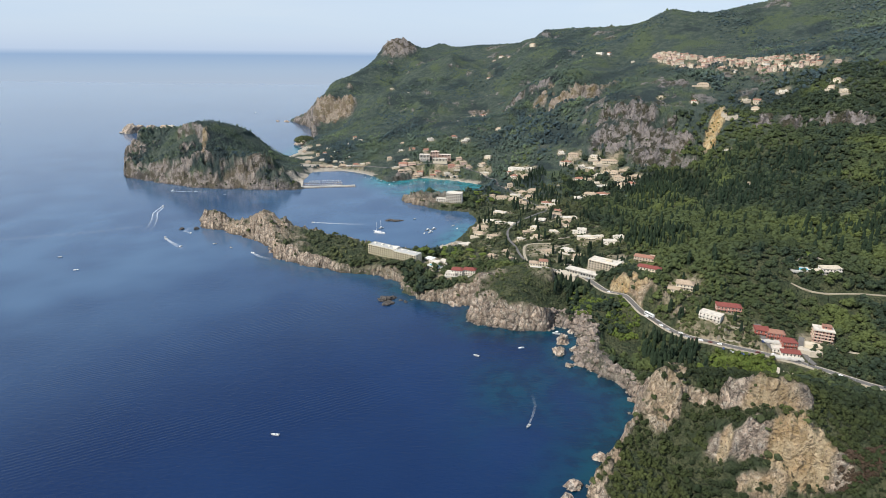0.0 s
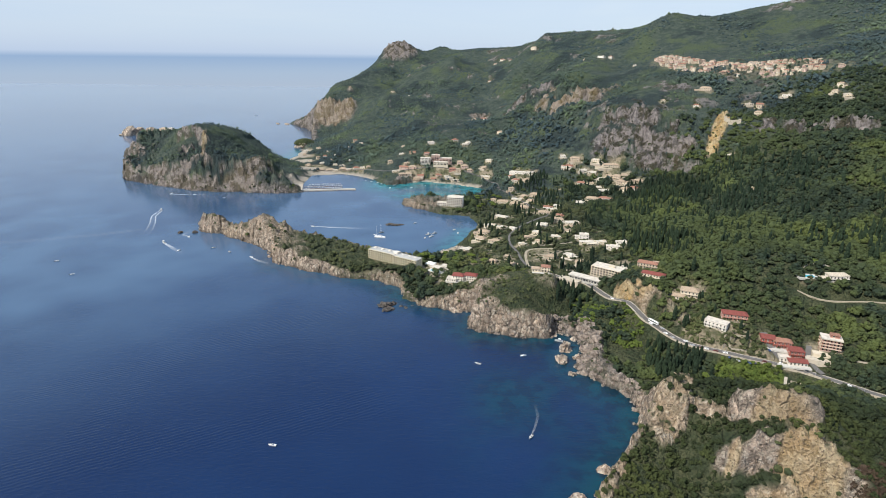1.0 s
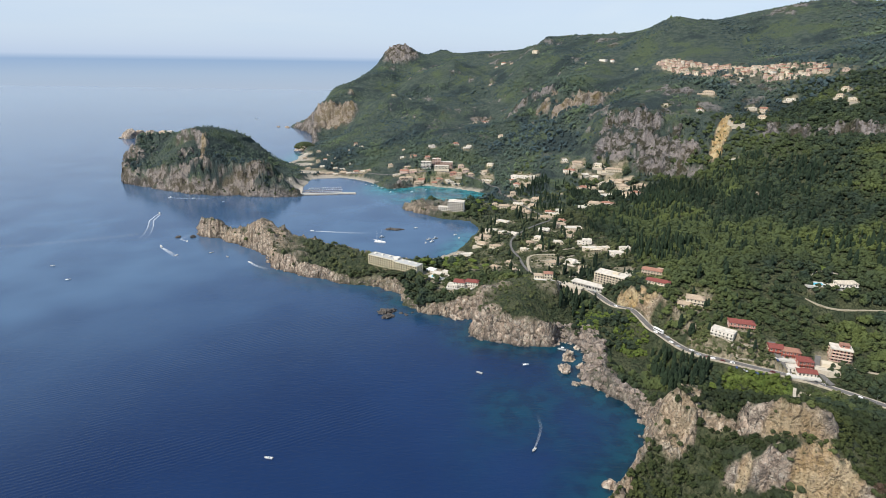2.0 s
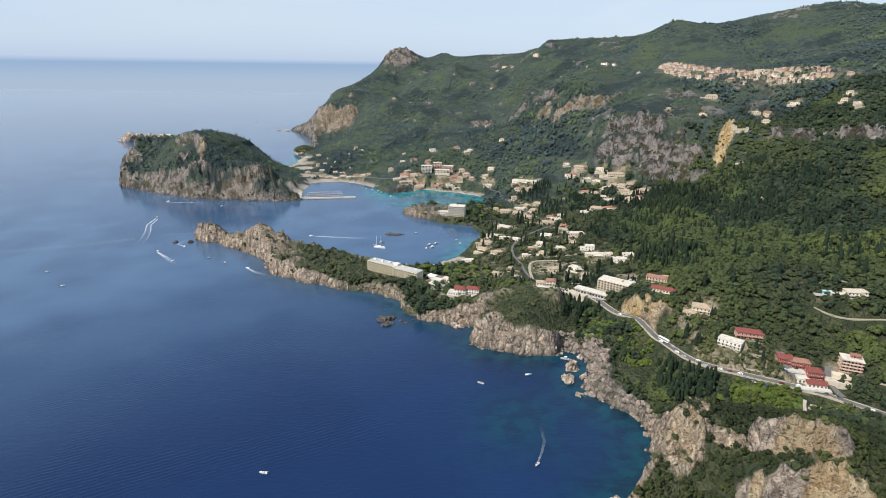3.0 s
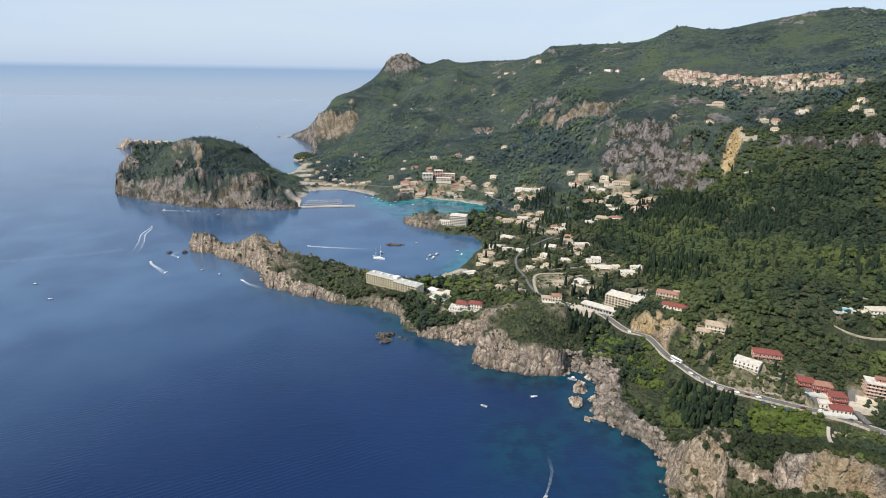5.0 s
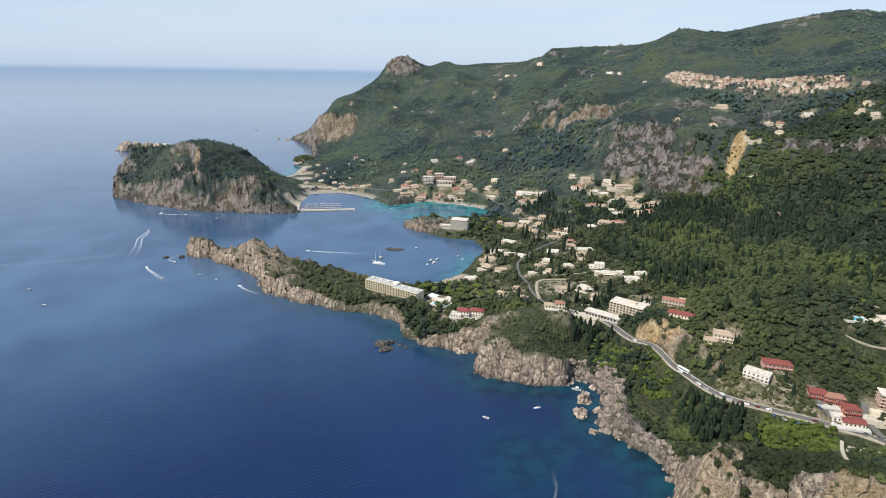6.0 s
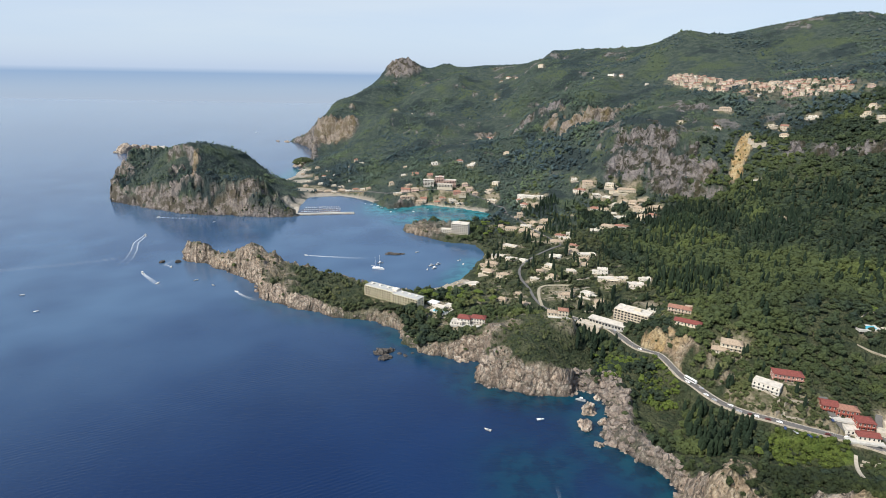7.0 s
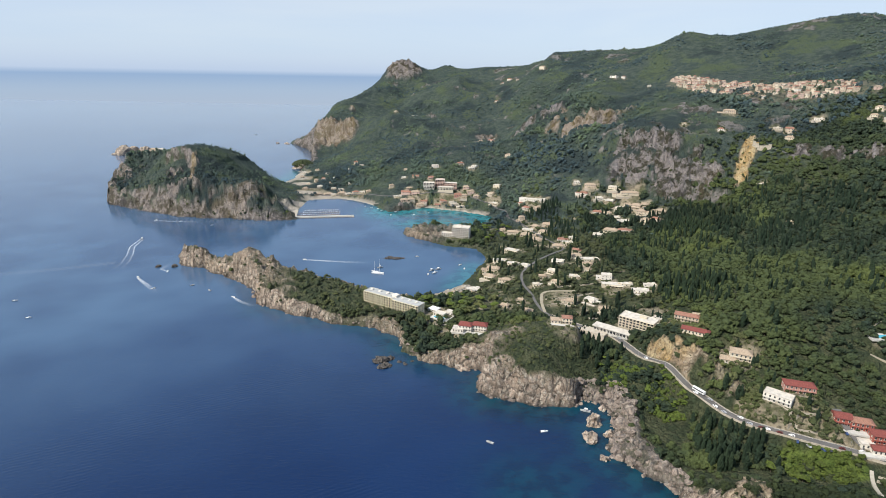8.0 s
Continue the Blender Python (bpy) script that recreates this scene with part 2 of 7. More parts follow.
def tile_roof(name, c):
    """Clay tiles in rows that run down the slope."""
    m, n, l, p = mat(name)
    w = n.new("ShaderNodeTexWave")
    w.inputs["Scale"].default_value, w.inputs["Distortion"].default_value = 0.9, 1.5
    g = n.new("ShaderNodeTexCoord")
    l.new(g.outputs["Object"], w.inputs["Vector"])
    col = mixc(n, l, ramp(n, l, noisetex(n, l, 0.9, 5), 0.35, 0.7), c, tuple(v * 0.55 for v in c))
    col = mixc(n, l, ramp(n, l, w.outputs["Fac"], 0.2, 0.6), tuple(v * 0.6 for v in c), col)
    l.new(col, p.inputs["Base Color"])
    p.inputs["Roughness"].default_value = 0.85
    bumped(n, l, p, w.outputs["Fac"], 0.6, 0.15)
    return m


def car_paint():
    m, n, l, p = mat("car_paint")
    info = n.new("ShaderNodeObjectInfo")
    r = n.new("ShaderNodeValToRGB")
    r.color_ramp.interpolation = "CONSTANT"
    for i, c in enumerate(((0.75, 0.75, 0.75), (0.05, 0.055, 0.06), (0.35, 0.36, 0.38), (0.8, 0.8, 0.78), (0.10, 0.025, 0.025), (0.04, 0.07, 0.16))):
        e = r.color_ramp.elements[i] if i < 2 else r.color_ramp.elements.new(i / 6)
        e.position, e.color = i / 6, (*c, 1)
    l.new(info.outputs["Random"], r.inputs[0])
    l.new(r.outputs[0], p.inputs["Base Color"])
    p.inputs["Roughness"].default_value = 0.3
    return m


def foam_material():
    m, n, l, p = mat("foam")
    p.inputs["Base Color"].default_value = (0.75, 0.8, 0.84, 1)
    p.inputs["Roughness"].default_value = 0.9
    tr = n.new("ShaderNodeBsdfTransparent")
    mx = n.new("ShaderNodeMixShader")
    mul = n.new("ShaderNodeMath")
    mul.operation = "MULTIPLY"
    l.new(attr(n, "foam"), mul.inputs[0])
    l.new(ramp(n, l, noisetex(n, l, 0.3, 5, 0.7), 0.22, 0.58), mul.inputs[1])
    l.new(mul.outputs[0], mx.inputs[0])
    l.new(tr.outputs[0], mx.inputs[1])
    l.new(p.outputs[0], mx.inputs[2])
    l.new(mx.outputs[0], n["Material Output"].inputs["Surface"])
    return m


M_GROUND, M_SEA, M_ROCK, M_FOAM = ground_material(), sea_material(), rock_material(), foam_material()
M_REEF = rock_material("reef_rock", 0.86)
M_BOULDER = rock_material("boulder_rock", 0.58, (0.17, 0.14, 0.12))
M_LEAF = leaf_material("broadleaf", (0.018, 0.031, 0.020), (0.082, 0.104, 0.050), (0.098, 0.122, 0.040), (0.032, 0.048, 0.033), True)
M_GARDEN = leaf_material("garden_leaf", (0.042, 0.058, 0.030), (0.130, 0.142, 0.066), (0.148, 0.158, 0.060), (0.070, 0.084, 0.048), True)
M_SHRUB = leaf_material("shrub_leaf", (0.030, 0.044, 0.021), (0.088, 0.100, 0.044), (0.104, 0.122, 0.042), (0.048, 0.060, 0.032))
M_MAQUIS = leaf_material("maquis_leaf", (0.017, 0.028, 0.013), (0.054, 0.067, 0.027), (0.066, 0.079, 0.027), (0.026, 0.036, 0.019), True)
# far scrub: distance haze is put into the leaf colour, paler and bluer
M_HAZY_MACCHIA = leaf_material("hazy_macchia_leaf", (0.046, 0.074, 0.080), (0.096, 0.130, 0.124), (0.128, 0.170, 0.092), (0.054, 0.084, 0.094), True)
M_RUSSET = leaf_material("russet_leaf", (0.050, 0.034, 0.026), (0.115, 0.070, 0.050), (0.100, 0.066, 0.046), (0.060, 0.048, 0.032), True)
M_BRIGHT = leaf_material("light_leaf", (0.07, 0.105, 0.024), (0.13, 0.17, 0.036), (0.12, 0.16, 0.034), (0.08, 0.105, 0.028))
M_CYPRESS = leaf_material("cypress_leaf", (0.014, 0.028, 0.018), (0.030, 0.048, 0.028), (0.030, 0.048, 0.026), (0.020, 0.034, 0.022))
M_BARK = plain("bark", (0.12, 0.09, 0.065), 0.95)
M_WHITE = plain("white_plaster", (0.68, 0.63, 0.55), 0.8, 0, 0.22)
M_CREAM = plain("cream_plaster", (0.66, 0.57, 0.43), 0.8, 0, 0.25, spread=0.2)
M_TAN = plain("tan_plaster", (0.52, 0.42, 0.31), 0.8, 0, 0.25, spread=0.2)
M_PINK = plain("pink_plaster", (0.44, 0.22, 0.17), 0.8, 0, 0.25, spread=0.15)
M_PINK_PALE = plain("pale_pink_plaster", (0.62, 0.45, 0.37), 0.8, 0, 0.25, spread=0.2)
M_RED = plain("red_plaster", (0.31, 0.085, 0.06), 0.8, 0, 0.25)
M_STONE = plain("stone_wall", (0.42, 0.37, 0.29), 0.9, 0, 0.5)
M_PAVING = plain("pale_paving", (0.50, 0.44, 0.35), 0.9, 0, 0.4, 0.3, spread=0.3)
M_CONCRETE = plain("concrete", (0.50, 0.48, 0.43), 0.9, 0, 0.3)
M_YELLOW = plain("yellowish_plaster", (0.62, 0.55, 0.38), 0.8, 0, 0.22)
M_ROOF_GREY = plain("grey_roof_felt", (0.40, 0.40, 0.38), 0.9, 0, 0.35, 0.2)
M_FLAT = plain("flat_roof", (0.58, 0.53, 0.45), 0.85, 0, 0.35, 0.25)
M_TILE = tile_roof("terracotta_tile", (0.40, 0.20, 0.135))
M_TILE_RED = tile_roof("red_tile", (0.27, 0.072, 0.055))
M_TILE_PALE = tile_roof("pale_tile", (0.66, 0.57, 0.44))
M_TILE_TAN = tile_roof("weathered_tile", (0.52, 0.40, 0.28))
M_GLASS, _n, _l, _p = mat("dark_window_glass")
_p.inputs["Base Color"].default_value, _p.inputs["Roughness"].default_value = (0.025, 0.03, 0.035, 1), 0.12
M_GRAVEL = plain("pale_gravel", (0.32, 0.28, 0.20), 0.95, 0, 0.4, 0.3)
M_ASPHALT = plain("asphalt", (0.125, 0.118, 0.11), 0.9, 0, 0.3, 0.15)
M_LINE = plain("road_paint", (0.62, 0.6, 0.55), 0.8)
M_PAINT = car_paint()
M_RUBBER = plain("rubber", (0.02, 0.02, 0.02), 0.9)
M_HULL = plain("white_hull", (0.78, 0.78, 0.76), 0.35, 0, 0.1, spread=0.55)
M_GELCOAT = plain("white_gelcoat", (0.80, 0.80, 0.78), 0.3, 0, 0.08)
M_WOOD = plain("wood", (0.24, 0.15, 0.085), 0.7)
M_STRAW = plain("straw", (0.40, 0.30, 0.17), 0.95)
M_CANVAS = plain("white_canvas", (0.78, 0.76, 0.71), 0.85, 0, 0.12)
M_POOL = plain("pool_water", (0.10, 0.42, 0.55), 0.08, 0, 0.15)
M_STEEL = plain("steel", (0.45, 0.46, 0.47), 0.4, 0.8)

# ---- lie of the land ----
# coastline, walked from the near cape to the far cape, sea on the left hand
COAST_NEAR = [(700, -300), (420, 60), (300, 170), (190, 225), (120, 262), (99, 302), (114, 325), (133, 348), (146, 366), (157, 391),
              (163, 417), (162, 435), (149, 451), (136, 465), (129, 479), (136, 504), (143, 525), (140, 550), (123, 553),
              (116, 540), (99, 543), (76, 547), (59, 553), (41, 555), (29, 564), (28, 576), (36, 600), (23, 608), (6, 610),
              (-12, 619), (-26, 623), (-45, 642), (-52, 668)]
COAST_PENINSULA = [(-64, 682), (-92, 699), (-126, 706), (-154, 714), (-185, 728), (-210, 745), (-243, 769), (-253, 796),
                   (-283, 832), (-314, 853), (-357, 880), (-390, 898), (-405, 912), (-385, 918), (-345, 900), (-300, 882),
                   (-255, 856), (-212, 834), (-172, 811), (-132, 787), (-97, 766), (-62, 758), (-35, 772)]
COAST_BAY = [(-16, 801), (7, 816), (23, 838), (32, 873), (55, 925), (62, 968), (51, 1014), (-2, 1027), (-47, 1058), (-79, 1092),
             (-76, 1120), (-45, 1147), (-13, 1157), (41, 1149), (80, 1164), (91, 1233), (69, 1256), (10, 1292), (-52, 1308),
             (-88, 1284), (-122, 1265), (-158, 1316), (-196, 1359), (-252, 1384), (-319, 1365), (-318, 1240)]
COAST_MONASTERY = [(-300, 1188), (-345, 1171), (-390, 1172), (-438, 1182), (-517, 1185), (-571, 1204), (-635, 1238), (-691, 1265),
                   (-729, 1283), (-765, 1349), (-786, 1440), (-822, 1520), (-900, 1596), (-890, 1650), (-820, 1720),
                   (-720, 1735), (-600, 1660), (-530, 1620), (-491, 1607), (-430, 1572), (-418, 1640), (-428, 1720), (-445, 1795), (-424, 1807)]
COAST_CAPE = [(-426, 1873), (-494, 2158), (-548, 2281), (-641, 2420), (-600, 2600), (-480, 2900), (-300, 3300), (100, 3900),
              (1600, 4300), (3200, 3600), (3400, 1500), (2800, 0), (1600, -300)]
COAST = COAST_NEAR + COAST_PENINSULA + COAST_BAY + COAST_MONASTERY + COAST_CAPE

# spot heights of the ground (east, north, height)
SPOTS_NEAR = [(207, 333, 66), (224, 306, 72), (189, 324, 47), (179, 342, 46), (159, 378, 43), (168, 360, 56), (261, 335, 60),
              (185, 284, 22), (150, 300, 12), (217, 271, 32), (236, 263, 44), (177, 316, 26), (355, 394, 26), (255, 296, 60),
              (256, 270, 62), (216, 470, 12), (260, 453, 12), (247, 480, 23), (206, 540, 28), (214, 527, 25.8), (222, 510, 23.8), (232, 492, 22.3), (188, 580, 27), (320, 448, 24),
              (170, 440, 8), (300, 370, 40), (230, 400, 30), (420, 300, 60), (150, 500, 10)]
SPOTS_HEADLAND = [(75, 592, 37), (49, 602, 35), (60, 576, 33), (86, 576, 33), (60, 563, 29), (82, 557, 29), (100, 554, 25), (40, 569, 26), (108, 576, 20), (147, 636, 12), (149, 595, 9), (5, 642, 13),
                  (30, 661, 18), (-19, 669, 12), (-45, 682, 12), (-108, 764, 20), (-137, 771, 23), (-172, 793, 22), (-206, 814, 25),
                  (-233, 826, 27), (-280, 856, 37), (-314, 863, 15), (-344, 880, 13), (-374, 890, 24), (-158, 738, 16),
                  (-209, 773, 22), (-101, 720, 12), (-97, 740, 18), (-28, 700, 17), (0, 790, 2)]
SPOTS_TOWN = [(199, 643, 31), (176, 642, 26), (226, 562, 52), (261, 499, 38), (267, 485, 35), (282, 504, 44), (256, 546, 49), (309, 458, 26), (346, 466, 33),
              (374, 548, 70), (132, 622, 31), (114, 752, 19), (198, 768, 33), (100, 1261, 10), (339, 1131, 58), (274, 1208, 65),
              (320, 1155, 56), (170, 1221, 36), (20, 1070, 9), (60, 860, 10), (120, 900, 20), (235, 545, 48)]
SPOTS_FOREST = [(373, 750, 60), (473, 803, 70), (440, 638, 72), (320, 836, 43), (439, 976, 62), (566, 901, 106), (509, 949, 92),
                (621, 892, 134), (360, 522, 48), (312, 522, 54), (460, 1092, 95), (421, 1208, 150), (343, 1333, 178), (329, 1498, 164),
                (564, 1155, 166), (655, 1202, 183), (637, 1066, 168), (681, 1021, 170), (574, 1294, 206), (749, 1292, 258),
                (754, 1120, 228), (788, 1278, 268), (566, 1627, 266), (593, 1574, 262)]
SPOTS_SLOPE = [(191, 1424, 85), (110, 1665, 143), (-29, 1436, 68), (2, 1343, 36), (-257, 1666, 32), (-151, 1593, 38),
               (-317, 1948, 54), (282, 1955, 278), (458, 1811, 268), (-184, 2150, 150), (-20, 2050, 160), (-159, 1850, 82),
               (-15, 1650, 90), (130, 2000, 182), (214, 2100, 218), (360, 1850, 228), (502, 1750, 234), (-307, 2150, 148), (-347, 1900, 30),
               (790, 1700, 312), (957, 1600, 328), (566, 2000, 322), (20, 2400, 250), (1004, 1450, 336)]
SPOTS_RIDGE = [(-516, 2350, 70), (-455, 2400, 146), (-352, 2480, 202), (-295, 2560, 243), (-259, 2620, 300), (-188, 2650, 327),
               (-116, 2680, 294), (-78, 2680, 294), (-17, 2700, 314), (59, 2700, 296), (168, 2650, 311), (336, 2450, 324),
               (418, 2300, 362), (523, 2300, 370), (695, 2250, 376), (717, 1950, 412), (847, 2000, 402), (944, 1950, 424),
               (1067, 1900, 452), (1150, 1850, 464), (1209, 1750, 447), (-300, 2900, 150), (300, 2900, 230), (900, 2600, 300),
               (1400, 2100, 400), (1300, 1300, 380), (1000, 900, 230), (900, 500, 130), (700, 200, 100), (1700, 3500, 150)]
SPOTS_CAPE = [(-600, 2380, 16), (-545, 2260, 24), (-640, 2500, 8), (-560, 2600, 25), (-470, 2750, 45), (-505, 2420, 70), (-490, 2200, 78), (-458, 2150, 128), (-420, 2145, 138), (-378, 2135, 140),
              (-318, 2112, 142), (-270, 2110, 146), (-401, 2250, 168), (-374, 2040, 32), (-340, 2015, 34), (-440, 2070, 36), (-300, 2000, 62), (-203, 2200, 165), (-370, 2355, 180), (-303, 2364, 206), (-374, 1950, 16),
              (-440, 2000, 20), (-400, 1900, 14), (-420, 2560, 120), (-330, 2700, 170), (-225, 2640, 322), (-150, 2655, 322), (-262, 2595, 286),
              (-285, 2575, 254), (-200, 2550, 262), (-140, 2560, 262)]
SPOTS_CUTTING = [(208, 560, 45), (217, 541, 46), (227, 528, 44), (204, 585, 43), (200, 545, 28), (236, 515, 34), (176, 575, 19), (166, 600, 15), (180, 548, 19), (150, 575, 9), (160, 640, 16)]
SPOTS_BAY = [(60, 930, 5), (78, 970, 7), (68, 1005, 7), (60, 885, 5), (45, 850, 4), (100, 960, 12), (90, 1030, 10), (-50, 1080, 5), (-15, 1050, 6), (40, 1100, 8), (-20, 1110, 5)]
SPOTS_MONASTERY = [(-564, 1350, 116), (-543, 1420, 108), (-523, 1470, 93), (-501, 1520, 69), (-495, 1560, 38), (-451, 1450, 46), (-458, 1500, 34), (-440, 1520, 15), (-440, 1550, 8), (-423, 1420, 26), (-398, 1395, 13), (-375, 1350, 14), (-372, 1300, 26), (-394, 1290, 48), (-340, 1275, 12), (-722, 1480, 79), (-736, 1530, 82), (-800, 1522, 66), (-860, 1590, 26), (-770, 1440, 62),
                   (-640, 1400, 98), (-757, 1400, 48), (-528, 1270, 80), (-571, 1240, 46), (-434, 1250, 56),
                   (-360, 1230, 37), (-670, 1290, 30), (-326, 1232, 4), (-340, 1262, 6), (-320, 1290, 3), (-390, 1330, 12), (-350, 1480, 4), (-440, 1650, 4), (-300, 1420, 3), (-780, 1650, 40)]
SPOTS = np.array(SPOTS_NEAR + SPOTS_HEADLAND + SPOTS_TOWN + SPOTS_FOREST + SPOTS_SLOPE + SPOTS_RIDGE + SPOTS_CAPE + SPOTS_CUTTING + SPOTS_BAY + SPOTS_MONASTERY, float)

_perm = np.random.RandomState(7).rand(256, 256)


def vnoise(x, y):
    xi, yi = np.floor(x).astype(int), np.floor(y).astype(int)
    fx, fy = x - xi, y - yi
    fx, fy = fx * fx * (3 - 2 * fx), fy * fy * (3 - 2 * fy)
    g = lambda a, b: _perm[a & 255, b & 255]
    return (g(xi, yi) * (1 - fx) + g(xi + 1, yi) * fx) * (1 - fy) + (g(xi, yi + 1) * (1 - fx) + g(xi + 1, yi + 1) * fx) * fy


def fbm(x, y, size, octaves=4, gain=0.5):
    """Smooth random relief between -1 and 1, with its largest swells of that many metres."""
    out, amp, total = 0, 1.0, 0.0
    for k in range(octaves):
        f = 2.0 ** k / size
        out = out + amp * (vnoise(x * f + 17.3 * k, y * f + 5.1 * k) * 2 - 1)
        total += amp
        amp *= gain
    return out / total


def smooth(x, lo, hi):
    t = np.clip((x - lo) / (hi - lo), 0, 1)
    return t * t * (3 - 2 * t)


RBF_C = 30.0
def _phi(a, b):
    return -np.sqrt(((a[:, None, :] - b[None]) ** 2).sum(-1) + RBF_C ** 2)


_n = len(SPOTS)
_A = np.zeros((_n + 3, _n + 3))
_A[:_n, :_n] = _phi(SPOTS[:, :2], SPOTS[:, :2])
_A[:_n, _n:] = np.c_[np.ones(_n), SPOTS[:, :2] / 1000]
_A[_n:, :_n] = _A[:_n, _n:].T
_W = np.linalg.solve(_A, np.r_[SPOTS[:, 2], 0, 0, 0])


def upland(x, y):
    """The smooth land through the spot heights."""
    q, out = np.c_[x, y], np.empty(len(x))
    for i in range(0, len(q), 40000):
        s = q[i:i + 40000]
        out[i:i + 40000] = _phi(s, SPOTS[:, :2]) @ _W[:_n] + np.c_[np.ones(len(s)), s / 1000] @ _W[_n:]
    return out


def shore(x, y):
    """Metres inland from the coastline; negative over the sea."""
    c = np.array(COAST, float)
    d = np.roll(c, -1, 0) - c
    q, out = np.c_[x, y], np.empty(len(x))
    for i in range(0, len(q), 30000):
        s = q[i:i + 30000]
        v = s[:, None, :] - c[None]
        t = np.clip((v * d).sum(-1) / (d * d).sum(-1), 0, 1)
        dist = np.sqrt(((v - t[..., None] * d) ** 2).sum(-1).min(1))
        up = (c[None, :, 1] > s[:, None, 1]) != (np.roll(c, -1, 0)[None, :, 1] > s[:, None, 1])
        with np.errstate(divide="ignore", invalid="ignore"):
            cross = s[:, None, 0] < d[None, :, 0] * (s[:, None, 1] - c[None, :, 1]) / d[None, :, 1] + c[None, :, 0]
        inside = (up & cross).sum(1) % 2 == 1
        out[i:i + 30000] = np.where(inside, dist, -dist)
    return out


# crags: middle, half sizes, turn in degrees, relief in metres, ochre share
CRAGS_MOUNTAIN = [(415, 1195, 140, 70, -51, 13, 0.0), (338, 1515, 92, 66, -30, 14, 0.25), (480, 1090, 40, 45, -40, 9, 0.05), (530, 1118, 85, 15, 58, 4, 1.0),
         (-385, 2092, 100, 34, -16, 16, 0.22), (-515, 2250, 80, 34, -62, 14, 0.05), (-350, 2200, 14, 10, 0, 6, 0.3), (-462, 2080, 22, 30, 0, 10, 0.1), (622, 1072, 48, 26, -40, 10, 0.0),
         (690, 1012, 52, 32, -45, 10, 0.0), (225, 1640, 80, 20, -25, 8, 0.0), (110, 1790, 40, 16, -30, 7, 0.1)]
CRAGS_COAST = [(-200, 2610, 75, 70, 0, 14, 0.05), (165, 359, 27, 14, 60, 10, 0.3), (215, 315, 20, 9, -51, 5.5, 0.5), (219, 286, 19, 11, -45, 9, 0.6), (188, 310, 11, 5, 62, 7, 0.5), (196, 283, 15, 8, -30, 8, 0.4), (186, 343, 14, 5, -40, 6, 0.15),
         (211, 556, 46, 11, 112, 7, 1.0), (236, 524, 16, 9, -58, 3, 1.0), (-310, 866, 85, 26, -27, 8, 0.05), (-540, 1215, 240, 42, 2, 7, 0.05),
         (-745, 1400, 66, 140, 12, 8, 0.05), (-610, 1265, 50, 22, 15, 8, 0.05)]
CRAGS_PENINSULA = [(-430, 1205, 45, 30, 0, 8, 0.1), (-533, 1272, 7, 48, 12, 5, 0.5), (-500, 1262, 12, 16, 0, 5, 0.1),
         (-820, 1540, 40, 50, 30, 8, 0.05), (112, 318, 12, 26, -30, 4, 0.2), (880, 1750, 30, 14, 20, 4, 0.0), (-45, 1085, 38, 24, -30, 2, 0.15)]
CRAGS = CRAGS_MOUNTAIN + CRAGS_COAST + CRAGS_PENINSULA
_rc = random.Random(44)
for _i in range(42):
    CRAGS.append((_rc.uniform(-150, 620), _rc.uniform(1620, 2500), _rc.uniform(10, 26), _rc.uniform(5, 11), _rc.uniform(-60, 0), 4, 0.0))


# scarps, steps in a slope, uphill on the left hand of the line: points, half reach, drop and half width of the face in metres
SCARPS = [([(-485, 2125), (-420, 2095), (-360, 2080), (-300, 2062)], 34, 46, 7), ([(320, 1305), (395, 1262), (495, 1135)], 30, 26, 5), ([(330, 1238), (400, 1180), (480, 1092)], 28, 24, 5),
          ([(380, 1142), (425, 1090), (475, 1045)], 26, 20, 5), ([(255, 1478), (330, 1440), (398, 1432)], 36, 36, 7), ([(280, 1538), (345, 1505), (400, 1500)], 30, 22, 6),
          ([(585, 1092), (625, 1062), (665, 1025)], 25, 24, 5), ([(662, 1032), (695, 1000), (722, 955)], 28, 26, 5), ([(150, 1660), (230, 1625), (300, 1600)], 30, 18, 5),
          ([(-650, 1352), (-605, 1345), (-556, 1318), (-528, 1275)], 30, 26, 5), ([(-710, 1300), (-610, 1247), (-500, 1220), (-390, 1208), (-332, 1215)], 24, 18, 5), ([(-790, 1500), (-745, 1400), (-712, 1330)], 30, 22, 6),
          ([(198, 344), (212, 320), (232, 299)], 16, 24, 3), ([(192, 306), (218, 286), (244, 266)], 15, 20, 3), ([(180, 318), (190, 306), (204, 300)], 10, 9, 2.5),
          ([(186, 384), (165, 376), (158, 355), (167, 342)], 20, 10, 4)]
# spurs that run down the mountain: points, half width and height
SPURS = [([(119, 2387), (-100, 2242), (-254, 1918)], 70, 30), ([(-150, 2560), (-205, 2256), (-262, 2010)], 60, -26), ([(531, 1806), (269, 1613), (66, 1523)], 90, 28), ([(420, 1950), (150, 1800), (-60, 1640)], 80, -24)]


